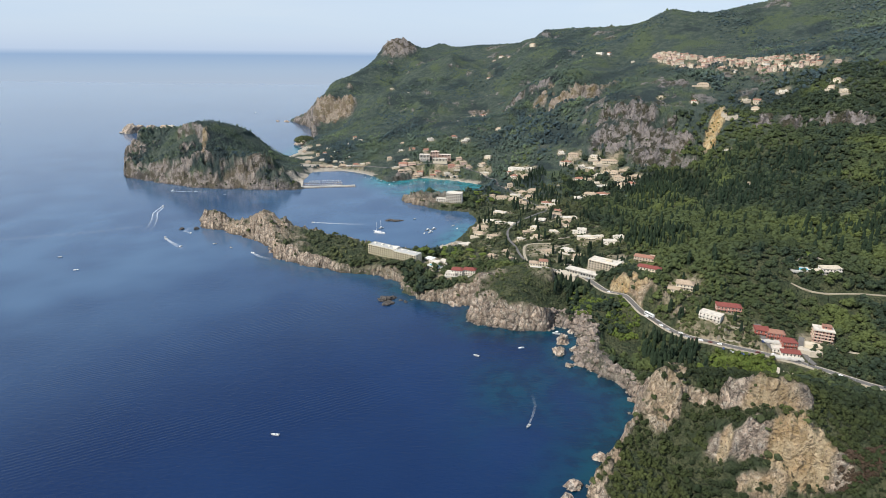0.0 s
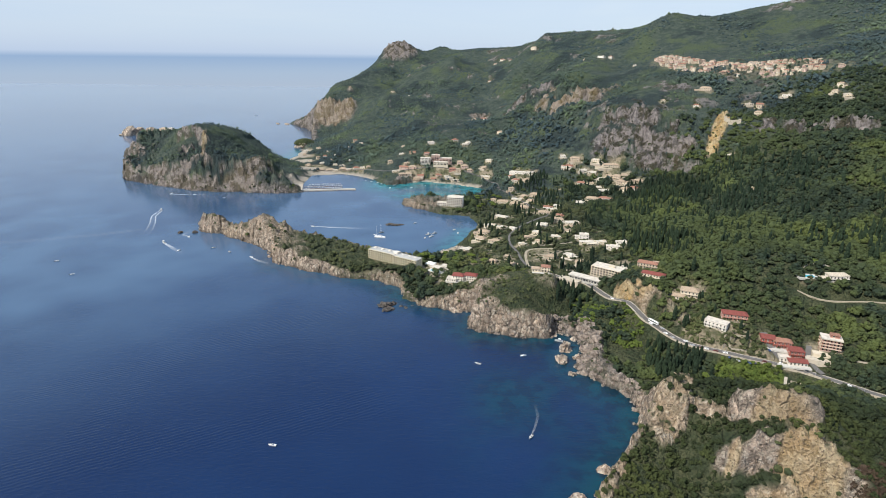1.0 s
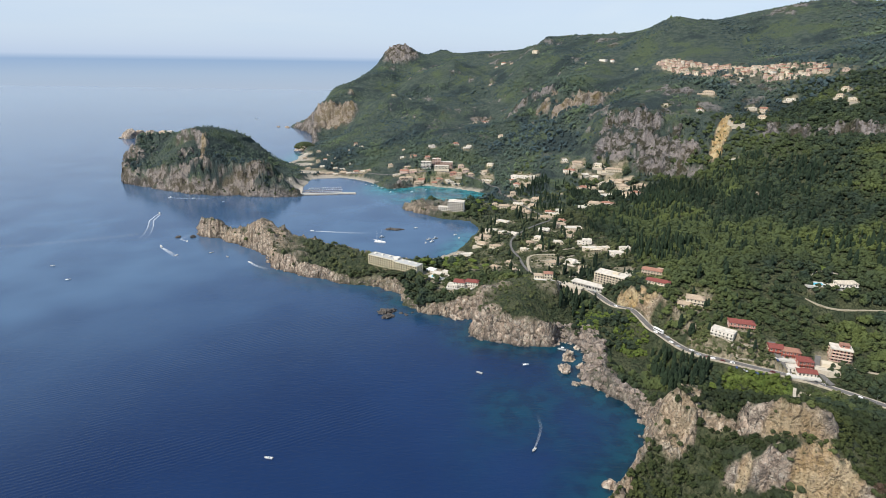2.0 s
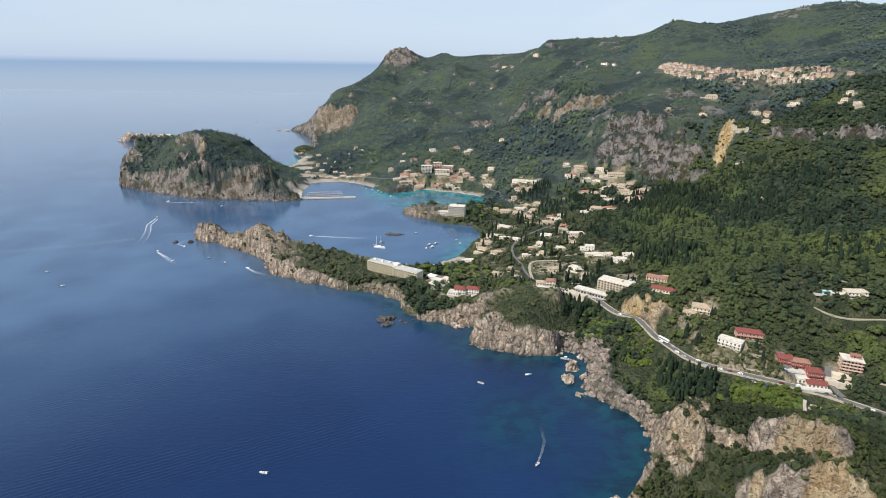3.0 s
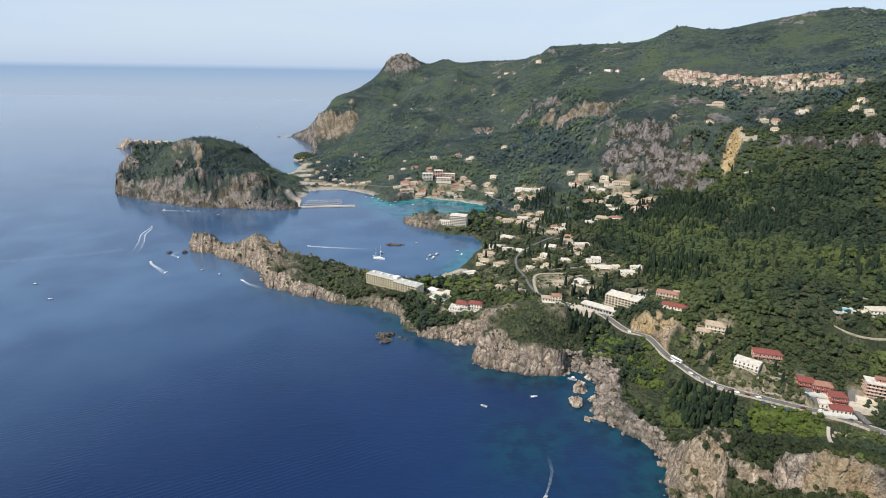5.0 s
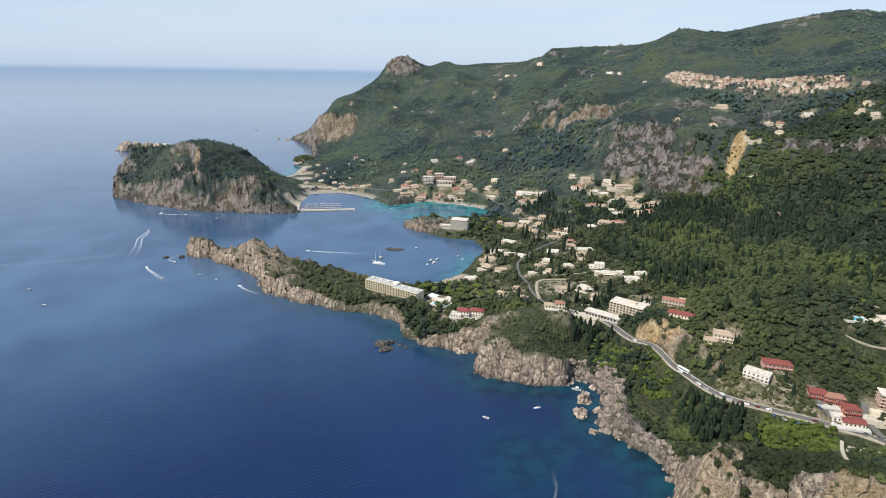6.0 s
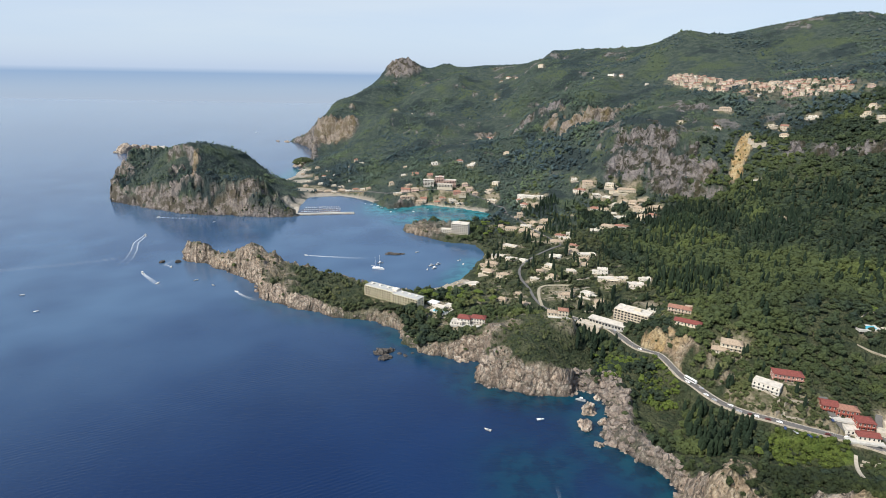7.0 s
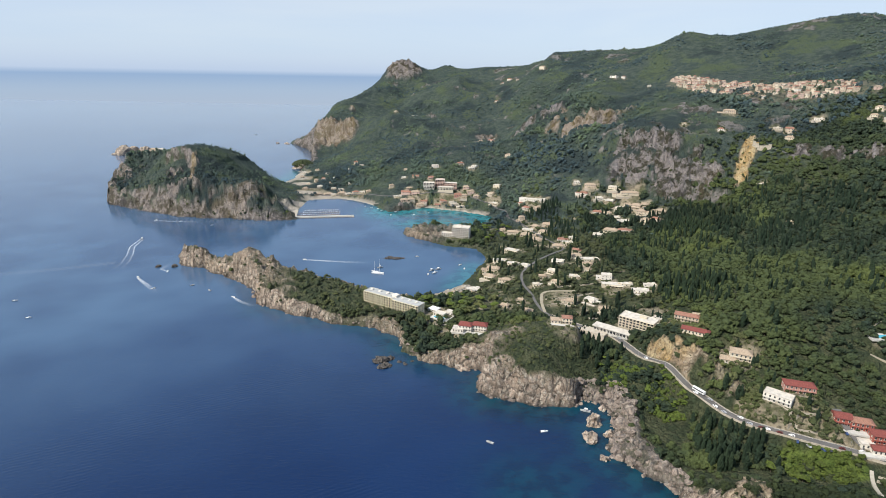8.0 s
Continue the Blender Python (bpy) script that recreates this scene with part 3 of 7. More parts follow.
def scarp(x, y):
    """Height that the scarps add, and how far a place lies on one of their faces."""
    dh, face = np.zeros(len(x)), np.zeros(len(x))
    for line, reach, drop, half in SCARPS:
        p = np.array(line, float)
        i = np.nonzero((x > p[:, 0].min() - 90) & (x < p[:, 0].max() + 90) & (y > p[:, 1].min() - 90) & (y < p[:, 1].max() + 90))[0]
        if not len(i):
            continue
        best, side, along = np.full(len(i), 1e9), np.zeros(len(i)), np.zeros(len(i))
        n = len(p) - 1
        for k in range(n):
            ax, ay, (dx, dy) = *p[k], p[k + 1] - p[k]
            t = np.clip(((x[i] - ax) * dx + (y[i] - ay) * dy) / (dx * dx + dy * dy), 0, 1)
            ex, ey = x[i] - ax - t * dx, y[i] - ay - t * dy
            d = np.hypot(ex, ey)
            m = d < best
            best[m], side[m], along[m] = d[m], np.sign(dx * ey - dy * ex)[m], ((k + t) / n)[m]
        s = best * side + 11 * fbm(x[i], y[i], 34, 4, 0.6)
        ends = smooth(along, 0.0, 0.12) * (1 - smooth(along, 0.88, 1.0))
        dh[i] += drop * ends * (smooth(s, -half, half) - np.clip(0.5 + s / (2 * reach), 0, 1))
        face[i] = np.maximum(face[i], ends * (1 - smooth(np.abs(s), half, half * 2.2)))
    return dh, face


def spur(x, y):
    out = np.zeros(len(x))
    for line, half, tall in SPURS:
        p = np.array(line, float)
        best, along, n = np.full(len(x), 1e9), np.zeros(len(x)), len(p) - 1
        for k in range(n):
            ax, ay, (dx, dy) = *p[k], p[k + 1] - p[k]
            t = np.clip(((x - ax) * dx + (y - ay) * dy) / (dx * dx + dy * dy), 0, 1)
            d = np.hypot(x - ax - t * dx, y - ay - t * dy)
            m = d < best
            best[m], along[m] = d[m], ((k + t) / n)[m]
        d = best + 0.25 * half * fbm(x, y, 90, 3)
        out = out + tall * np.exp(-(np.abs(d) / half) ** 1.5) * smooth(along, 0.0, 0.25) * (1 - smooth(along, 0.8, 1.0))
    return out


def crag_mask(x, y):
    m, relief, ochre = np.zeros(len(x)), np.zeros(len(x)), np.zeros(len(x))
    for cx, cy, a, b, turn, amp, oc in CRAGS:
        c, s = math.cos(radians(turn)), math.sin(radians(turn))
        u, v = ((x - cx) * c + (y - cy) * s) / a, (-(x - cx) * s + (y - cy) * c) / b
        k = smooth(1.25 - np.sqrt(u * u + v * v) + 0.45 * fbm(x, y, 50, 3), 0.1, 0.5)
        m, relief, ochre = np.maximum(m, k), np.maximum(relief, k * amp), np.maximum(ochre, k * oc)
    cut = np.hypot(x - 214, y - 550) < 75
    ochre = np.where(cut, ochre * (0.25 + 0.75 * smooth(fbm(x + 7, y + 3, 26, 3), -0.12, 0.12)), ochre)
    m = np.where(cut, m * smooth(fbm(x - 60, y + 20, 17, 3) + 0.35 * smooth(ochre, 0.3, 0.6), -0.3, -0.05), m)
    return m, relief, ochre


ROAD_COAST = [(420, 330), (375, 372), (353, 402), (344, 416), (330, 431), (315, 445), (298, 454), (281, 462), (264, 470), (247, 480), (239, 486), (232, 492),
              (226, 501), (221, 511), (214, 527), (206, 540), (197, 555), (190, 578), (182, 601), (174, 630), (164, 660), (153, 676), (140, 686),
              (125, 695), (114, 706), (108, 731), (106, 765), (99, 800), (101, 833), (115, 861), (136, 892), (167, 928), (182, 940),
              (176, 977), (162, 1030), (150, 1080), (135, 1130), (118, 1180)]
ROAD_SPUR = [(114, 706), (114, 738), (119, 768), (135, 766), (166, 756)]
ROAD_RED = [(303, 490), (300, 473), (304, 462), (309, 449)]
ROAD_PINK = [(331, 433), (326, 450), (330, 464), (341, 474)]
ROAD_HILL = [(570, 1170), (585, 1118), (603, 1070), (612, 1030)]
ROAD_BANK = [(302, 441), (296, 434), (291, 424), (286, 412), (282, 402)]
ROAD_TRACK = [(357, 540), (371, 528), (388, 520), (415, 514), (445, 503)]
ROAD_BEACH = [(-300, 1405), (-240, 1402), (-190, 1385), (-140, 1345), (-90, 1330), (-30, 1332), (40, 1322), (90, 1290), (118, 1240), (118, 1180)]
ROADS = [ROAD_COAST, ROAD_SPUR, ROAD_RED, ROAD_PINK, ROAD_HILL, ROAD_BEACH, ROAD_TRACK, ROAD_BANK]
# houses: east, north, width, storeys
HOUSES_MIDDLE = [(261, 1242, 10, 1), (282, 1215, 18, 2), (267, 1201, 14, 1), (292, 1178, 12, 1), (320, 1187, 14, 2), (310, 1162, 14, 1), (341, 1151, 27, 2),
                 (333, 1131, 10, 1), (319, 1128, 12, 1), (342, 1109, 14, 2), (357, 1108, 10, 1), (343, 1084, 12, 2), (356, 1074, 10, 1),
                 (373, 1071, 12, 1), (339, 1046, 11, 2), (354, 1041, 12, 2), (279, 1131, 14, 1), (295, 1119, 10, 1), (277, 1031, 18, 1),
                 (296, 1023, 14, 1), (250, 1017, 10, 1)]
HOUSES_CENTRE = [(170, 1230, 22, 2), (156, 1203, 12, 1), (175, 1187, 10, 1), (140, 1142, 9, 3), (143, 1078, 16, 1), (116, 1069, 18, 1), (160, 1097, 12, 1),
                 (168, 1062, 12, 1), (100, 1090, 8, 1), (109, 1344, 12, 2), (96, 1322, 10, 1), (190, 1215, 12, 1), (150, 1235, 10, 1)]
HOUSES_TOWN = [(103, 962, 18, 1), (149, 1016, 14, 1), (188, 1001, 10, 1), (196, 978, 10, 1), (207, 1008, 8, 1), (196, 925, 8, 1), (186, 882, 12, 2),
               (204, 868, 18, 1), (196, 846, 8, 1), (160, 868, 10, 1), (143, 829, 10, 1), (127, 812, 8, 1), (98, 882, 10, 1), (80, 818, 10, 1),
               (115, 790, 7, 1), (203, 783, 11, 2), (208, 756, 15, 1), (222, 754, 8, 1), (149, 731, 10, 1), (171, 728, 11, 1), (180, 702, 10, 1),
               (90, 745, 6, 1), (92, 711, 7, 1), (69, 729, 8, 1)]
HOUSES_BAY = [(-36, 1374, 11, 2), (-31, 1443, 13, 2), (29, 1451, 12, 1), (55, 1428, 13, 1),
              (-105, 1432, 9, 1), (-76, 1415, 12, 1), (-80, 1316, 13, 2), (-61, 1311, 13, 2), (-22, 1313, 10, 1), (11, 1314, 12, 1), (36, 1318, 10, 2),
              (-106, 1512, 8, 1), (66, 872, 15, 2), (38, 812, 10, 1), (-260, 1692, 8, 2), (-239, 1658, 9, 1), (-268, 1641, 8, 1)]
HOUSES_BEACH = [(-251, 1418, 14, 1), (-282, 1412, 16, 1), (-217, 1410, 12, 1), (-185, 1398, 8, 1), (-350, 1467, 10, 1), (-399, 1636, 9, 1), (-346, 1572, 8, 2),
                (-303, 1583, 8, 1), (-320, 1500, 10, 1), (-280, 1470, 9, 1), (-250, 1500, 8, 1), (-372, 1700, 10, 1), (-410, 1700, 9, 1), (-330, 1640, 8, 1)]
HOUSES_SLOPE = [(119, 1713, 14, 1), (92, 1733, 8, 1), (147, 1502, 11, 2), (62, 1435, 10, 1), (320, 2152, 16, 3), (221, 2272, 14, 2), (247, 2229, 9, 1),
                (196, 2275, 9, 1), (441, 1873, 9, 2), (478, 1824, 18, 2), (505, 1821, 9, 2), (555, 1740, 7, 1), (581, 1313, 20, 2), (534, 1239, 9, 1),
                (478, 1278, 6, 1), (624, 1158, 12, 2), (655, 1216, 11, 2), (639, 1232, 9, 1), (704, 1210, 14, 1), (740, 1118, 9, 2), (762, 1139, 10, 2),
                (745, 1090, 10, 2)]
HOUSES_FAR = [(254, 1651, 7, 1), (-108, 1997, 8, 1), (-176, 2024, 8, 1), (524, 1040, 8, 1), (496, 903, 7, 1), (-120, 1990, 7, 1), (160, 2080, 8, 1),
              (-742, 1532, 18, 2), (-722, 1524, 13, 2), (-764, 1528, 10, 1)]
HOUSES_LANE = [(136, 1047, 15, 1), (181, 1100, 14, 1), (175, 960, 14, 1), (83, 917, 12, 1), (110, 862, 10, 1), (232, 730, 11, 1), (246, 742, 8, 1), (158, 1258, 14, 1),
               (304, 1091, 9, 1), (311, 1067, 12, 1), (102, 1288, 14, 1), (60, 846, 12, 1), (140, 790, 8, 1), (165, 800, 9, 1), (188, 820, 8, 1)]
HOUSES_COVE = [(-93, 1340, 17, 2), (-95, 1306, 12, 1), (-72, 1334, 15, 2), (-52, 1322, 12, 1), (-108, 1328, 10, 1), (22, 1322, 14, 2), (50, 1330, 12, 2), (30, 1300, 10, 1), (-10, 1318, 11, 1),
               (40, 1345, 11, 2), (62, 1318, 10, 1), (-40, 1392, 10, 1), (-88, 1362, 10, 1)]
HOUSES_QUAY = [(-305, 1408, 14, 1), (-234, 1406, 11, 1), (-268, 1404, 10, 1), (-200, 1402, 10, 1), (-130, 1391, 9, 2), (-259, 1450, 10, 1), (-331, 1592, 9, 1), (-300, 1530, 9, 1), (-360, 1540, 8, 1)]
HOUSES = HOUSES_LANE + HOUSES_COVE + HOUSES_QUAY + HOUSES_MIDDLE + HOUSES_CENTRE + HOUSES_TOWN + HOUSES_BAY + HOUSES_BEACH + HOUSES_SLOPE + HOUSES_FAR
# hill village: a band of houses along the slope
VILLAGE_TOP = [(595, 1690), (647, 1625), (678, 1521), (712, 1428), (767, 1374), (800, 1319), (832, 1253)]
VILLAGE_FOOT = [(572, 1600), (585, 1511), (632, 1416), (672, 1345), (728, 1278), (775, 1262), (815, 1225)]
_yards = random.Random(9)
YARDS = [(_yards.uniform(45, 235), _yards.uniform(640, 1120), _yards.uniform(5, 11)) for _i in range(46)] + [(_yards.uniform(-10, 110), _yards.uniform(640, 760), _yards.uniform(4, 8)) for _i in range(22)]
GARDENS_NEAR = [(-80, 727, 18), (-45, 706, 18), (-12, 704, 20), (-20, 688, 13), (22, 1052, 26), (196, 645, 24), (228, 672, 14), (255, 549, 20), (262, 487, 17),
         (277, 494, 16), (303, 474, 16), (316, 459, 15), (232, 612, 17), (228, 580, 15), (115, 625, 18), (26, 656, 22), (350, 463, 16),
         (396, 543, 9), (376, 549, 9), (248, 503, 14), (236, 524, 9), (270, 482, 16)]
GARDENS_BAY = [(286, 474, 14), (135, 745, 22), (300, 462, 12), (150, 745, 16), (345, 395, 14), (330, 420, 9), (-410, 1700, 24), (-385, 1620, 26),
         (-330, 1450, 34), (-300, 1425, 24), (-250, 1400, 16), (-200, 1390, 14), (10, 1340, 26), (-60, 1330, 18), (95, 1304, 17),
         (166, 1195, 20), (150, 975, 16), (120, 1075, 18), (150, 1110, 16)]
PLOTS = YARDS + [(x, y, 0.72 * w + (5.0 if 690 < y < 1300 else 2.5)) for x, y, w, st in HOUSES] + GARDENS_NEAR + GARDENS_BAY
PADS = [(x, y, 0.55 * w) for x, y, w, st in HOUSES] + [(-80, 727, 20), (-45, 708, 20), (24, 1052, 20), (199, 643, 18), (175, 639, 12), (228, 672, 15), (255, 546, 11), (262, 496, 12),
        (281, 503, 11), (306, 476, 12), (318, 459, 10), (350, 464, 11), (234, 612, 11), (229, 580, 11), (114, 625, 14), (27, 655, 15), (396, 541, 12), (374, 548, 13), (-12, 700, 16), (-38, 1348, 18), (-18, 1350, 20), (8, 1350, 20)]
BARE = [(-48, 1122, 36), (-8, 1118, 32), (-50, 1100, 32), (-18, 1072, 26), (6, 1040, 12), (44, 604, 20), (28, 592, 14), (52, 566, 10), (64, 612, 13), (0, 1075, 20), (-30, 1095, 18), (-375, 890, 45), (-315, 862, 58), (-262, 830, 48), (-232, 792, 34), (-262, 850, 40), (-205, 752, 20), (160, 446, 16), (147, 466, 17), (142, 488, 17), (150, 510, 15), (154, 530, 13), (150, 548, 12), (-55, 1085, 26), (-25, 1060, 22), (-15, 1040, 16)]
BEACHES = [(5, 808, 34), (-20, 1308, 75), (60, 1262, 30), (-235, 1385, 95), (-440, 1690, 70), (-425, 1600, 40)]
STRANDS = [(-20, 1310, 62), (45, 1285, 55), (95, 1225, 48), (-215, 1375, 60), (-265, 1385, 50), (-160, 1335, 30)]
FLATS = [(-330, 1262, 24), (-338, 1228, 15), (-316, 1320, 20), (-425, 1690, 30), (-405, 1620, 26), (-378, 1545, 24), (-335, 1425, 26), (-322, 1300, 18), (-315, 1240, 16), (-290, 1400, 20)]
MEADOWS = [(256, 452, 12), (272, 446, 16), (290, 439, 10), (395, 575, 10)]


def nearest_road(x, y):
    """Distance to the nearest road, and the point on it."""
    best, nx, ny = np.full(len(x), 1e9), x.copy(), y.copy()
    for road in ROADS:
        p = np.array(road, float)
        near = (x > p[:, 0].min() - 30) & (x < p[:, 0].max() + 30) & (y > p[:, 1].min() - 30) & (y < p[:, 1].max() + 30)
        i = np.nonzero(near)[0]
        for (ax, ay), (bx, by) in zip(p[:-1], p[1:]):
            t = np.clip(((x[i] - ax) * (bx - ax) + (y[i] - ay) * (by - ay)) / ((bx - ax) ** 2 + (by - ay) ** 2), 0, 1)
            qx, qy = ax + t * (bx - ax), ay + t * (by - ay)
            dd = np.hypot(x[i] - qx, y[i] - qy)
            k = dd < best[i]
            j = i[k]
            best[j], nx[j], ny[j] = dd[k], qx[k], qy[k]
    return best, nx, ny


def open_ground(x, y, plots):
    """1 on the plots and gardens round the houses."""
    out, wob = np.zeros(len(x)), 0.35 * fbm(x, y, 14, 2)
    for px, py, pr in plots:
        i = np.nonzero((np.abs(x - px) < 1.6 * pr) & (np.abs(y - py) < 1.6 * pr))[0]
        k = np.hypot(x[i] - px, y[i] - py) / pr
        out[i] = np.maximum(out[i], 1 - smooth(k + wob[i], 0.75, 1.1))
    return out


def village_point(t, u):
    """A place in the hill village: t along it, u from its top row down to its foot, both 0 to 1."""
    k = t * (len(VILLAGE_TOP) - 1)
    i = np.minimum(k.astype(int), len(VILLAGE_TOP) - 2)
    f = (k - i)[:, None]
    top, foot = np.array(VILLAGE_TOP, float), np.array(VILLAGE_FOOT, float)
    return (top[i] * (1 - f) + top[i + 1] * f) * (1 - u[:, None]) + (foot[i] * (1 - f) + foot[i + 1] * f) * u[:, None]


def village_band(x, y):
    """1 inside the hill village."""
    p = village_point(np.repeat(np.linspace(0, 1, 25), 4), np.tile(np.linspace(0.1, 0.9, 4), 25))
    i = np.nonzero((x > 540) & (x < 880) & (y > 1180) & (y < 1750))[0]
    out = np.zeros(len(x))
    for j in range(0, len(i), 20000):
        k = i[j:j + 20000]
        dist = np.hypot(x[k][:, None] - p[:, 0], y[k][:, None] - p[:, 1]).min(1)
        out[k] = 1 - smooth(dist + 8 * fbm(x[k], y[k], 20, 2), 14, 26)
    return out


def land(x, y):
    """Height of the ground and how rocky, ochre, sandy and open it is."""
    buttress = np.abs(fbm(x, y, 21, 3, 0.55))
    wx, wy = x + 8 * fbm(x, y, 40, 5, 0.62), y + 8 * fbm(x + 400, y, 40, 5, 0.62)
    d = shore(wx, wy)
    up = np.maximum(upland(x, y), 2.5)
    width = 3.5 + 0.11 * up + 8 * buttress * smooth(up, 8, 20)
    shelf = 1 - smooth(np.hypot((x - 132) / 30, (y - 500) / 58), 0.7, 1.1)
    width = width + 20 * shelf + 22 * smooth(-x, 300, 330) * (1 - smooth(-x, 620, 700)) * smooth(y, 1120, 1150) * (1 - smooth(y, 1750, 1850))
    strand = open_ground(x, y, STRANDS)
    width = width + 46 * strand
    rise = smooth(d, -1.5, width)
    crag, relief, ochre = crag_mask(x, y)
    rug = fbm(x, y, 38, 5, 0.62)
    gully = 1 - np.abs(fbm(x, y, 46, 4, 0.55)) * 2
    step, face = scarp(x, y)
    up = np.maximum(up + spur(x, y), 2.5)
    h = (up + step) * rise + relief * (0.75 * gully - 0.35 + 0.5 * rug) * rise
    h = h + rise * np.clip(up, 0, 60) / 60 * 1.6 * rug
    fold = smooth(up, 50, 130) * smooth(y, 1150, 1400) * (1 - smooth(y, 2250, 2500)) * (x > -500) * (1 - smooth(x, 300, 520))
    h = h + fold * (46 * (0.4 - np.abs(fbm(x + 130, y + 60, 330, 3, 0.5)) * 2) + 14 * fbm(x, y, 110, 3, 0.55))
    rough = np.maximum(smooth(relief, 1, 5), 0.7 * smooth(up, 8, 16) * (1 - smooth(d, width, width + 5)))
    rough = np.maximum(rough, 0.75 * open_ground(x, y, BARE))
    h = h + rise * rough * (1 + 1.1 * smooth(y, 900, 1200)) * (8.5 * (0.5 - np.abs(fbm(x + 50, y, 21, 4, 0.6))) * 2 - 4.0)
    for px, py, pr in PADS:
        i = np.nonzero((np.abs(x - px) < 2 * pr) & (np.abs(y - py) < 2 * pr))[0]
        if len(i):
            k = 1 - smooth(np.hypot(x[i] - px, y[i] - py), pr, pr * 1.7)
            inner = h[i][k > 0.99] if py > 1150 else ()
            level = float(np.median(inner)) if len(inner) else float(upland(np.array([px * 1.0]), np.array([py * 1.0]))[0])
            h[i] = h[i] + (max(level, 2.5) - h[i]) * k
    road, nx, ny = nearest_road(x, y)
    i = road < 14
    if i.any():
        h[i] = h[i] + (np.maximum(upland(nx[i], ny[i]), 2.5) - 0.4 - h[i]) * (1 - smooth(road[i], 5.0, 13.0))
    rubble = np.maximum(fbm(x, y, 9, 3, 0.6), 0) * 5
    h = np.where(d < 0, np.maximum(d * 0.5, -9) + rubble * smooth(d, -9, -1), np.maximum(h, 0.35 * np.clip(d, 0, 6) + rubble * (1 - smooth(d, 4, 12)) * smooth(up, 5, 12)))
    edge = smooth(up, 5, 13) * (1 - smooth(d + 5 * rug, np.where(y > 1100, 9, width * 0.85), np.where(y > 1100, 21, width * 1.2 + 2))) * (d > -10)
    edge = edge * (1 - strand)
    edge = edge * (1 - 0.8 * smooth(y, 1140, 1170) * (x > -260) * (np.hypot(x + 125, y - 1272) > 32))
    zone = np.maximum(np.maximum(smooth(crag, 0.15, 0.6), edge), face)
    broken = np.where((d > 60) | ((y > 1100) & (d > 22)), np.maximum(np.maximum(smooth(fbm(x + 90, y - 50, 44, 5, 0.62) + 0.45 * face, -0.05, 0.12), smooth(y, 1950, 2050) * (y < 2760) * (x < 0)), smooth(ochre, 0.4, 0.6)), 1.0)
    streak = fbm(0.72 * (x - y) + 900, 0.22 * (x + y), 26, 4, 0.6)
    broken = np.where((y > 1000) & (x > 200) & (d > 60) & (ochre < 0.3), broken * smooth(streak + 0.55 * fbm(x - 300, y, 70, 3) + 0.15 * face, -0.08, 0.10), broken)
    zone = zone * broken
    scrubby = (y > 1120) & (x < -300) & (x > -1000) & (y < 1800)
    zone = np.where(scrubby, zone * smooth(1.25 * fbm(x - 40, 0.6 * y + 0.5 * h, 34, 5, 0.68) + 0.62 * (1 - smooth(h, 8, 48)) + 0.35 * smooth(-x, 655, 715) * (1 - smooth(h, 55, 70)) + 0.12 * face + 0.8 * smooth(ochre, 0.2, 0.3), 0.0, 0.16), zone)
    rock = np.maximum(zone, smooth(3.2 - h, 0, 1.5) * smooth(up, 5, 12) * (1 - strand))
    sand = (1 - smooth(np.where(strand > 0.5, 3.4 * h, up), 5, 12)) * (1 - smooth(d, 16, 26)) * (d > -6) * (open_ground(x, y, BEACHES) > 0.2)
    sand = np.maximum(sand, open_ground(x, y, FLATS) * (d > -2))
    return h, rock, ochre, sand, d


# ---- ground and sea ----
EYE = (0.0, -20.0)
ANG = np.radians(np.concatenate([np.arange(-60, -46, 0.8), np.arange(-46, 46, 0.115), np.arange(46, 76, 0.8)]))
RAD = np.exp(np.linspace(math.log(215), math.log(4200), 560))
GX, GY = EYE[0] + np.outer(RAD, np.sin(ANG)), EYE[1] + np.outer(RAD, np.cos(ANG))
GH, GROCK, GOCHRE, GSAND, GD = [v.reshape(GX.shape) for v in land(GX.ravel(), GY.ravel())]
_gr = np.gradient(GH, axis=0) / np.gradient(RAD)[:, None]
_ga = np.gradient(GH, axis=1) / (np.gradient(ANG)[None, :] * RAD[:, None])
GSLOPE = np.hypot(_gr, _ga)
GSHORE = smooth(3.2 - GH, 0, 1.5) * (GROCK > 0.3)
GROCK = np.maximum(GROCK * smooth(GSLOPE + 0.15 * smooth(GY, 900, 1100) + 0.22 * smooth(GY, 1000, 1080) * (GX > 220) * (GY < 1700) + (0.35 + 0.4 * (GX < -90)) * smooth(GY, 1850, 1950), 0.50, 0.85), np.maximum(0.9 * smooth(GSLOPE, 1.7, 2.3) * (GY < 1100) * smooth(nearest_road(GX.ravel(), GY.ravel())[0].reshape(GX.shape), 12, 20), GSHORE))
_bare = open_ground(GX.ravel(), GY.ravel(), BARE).reshape(GX.shape)
GROCK = np.maximum(GROCK, _bare * (0.55 + 0.9 * fbm(GX, GY, 16, 4, 0.6)))
# bare limestone showing in small patches through the mountain scrub
_patch = fbm(GX + 500, GY - 200, 46, 5, 0.66) + 0.35 * fbm(GX - 800, GY, 260, 2)
GROCK = np.maximum(GROCK, 0.9 * smooth(_patch, 0.40, 0.50) * smooth(GY, 1150, 1300) * smooth(GH, 60, 110) * (GX > -250))
GSOIL = np.maximum(open_ground(GX.ravel(), GY.ravel(), PLOTS), 0.4 * village_band(GX.ravel(), GY.ravel())).reshape(GX.shape)
GMEADOW = open_ground(GX.ravel(), GY.ravel(), MEADOWS).reshape(GX.shape)
GROAD = nearest_road(GX.ravel(), GY.ravel())[0].reshape(GX.shape)


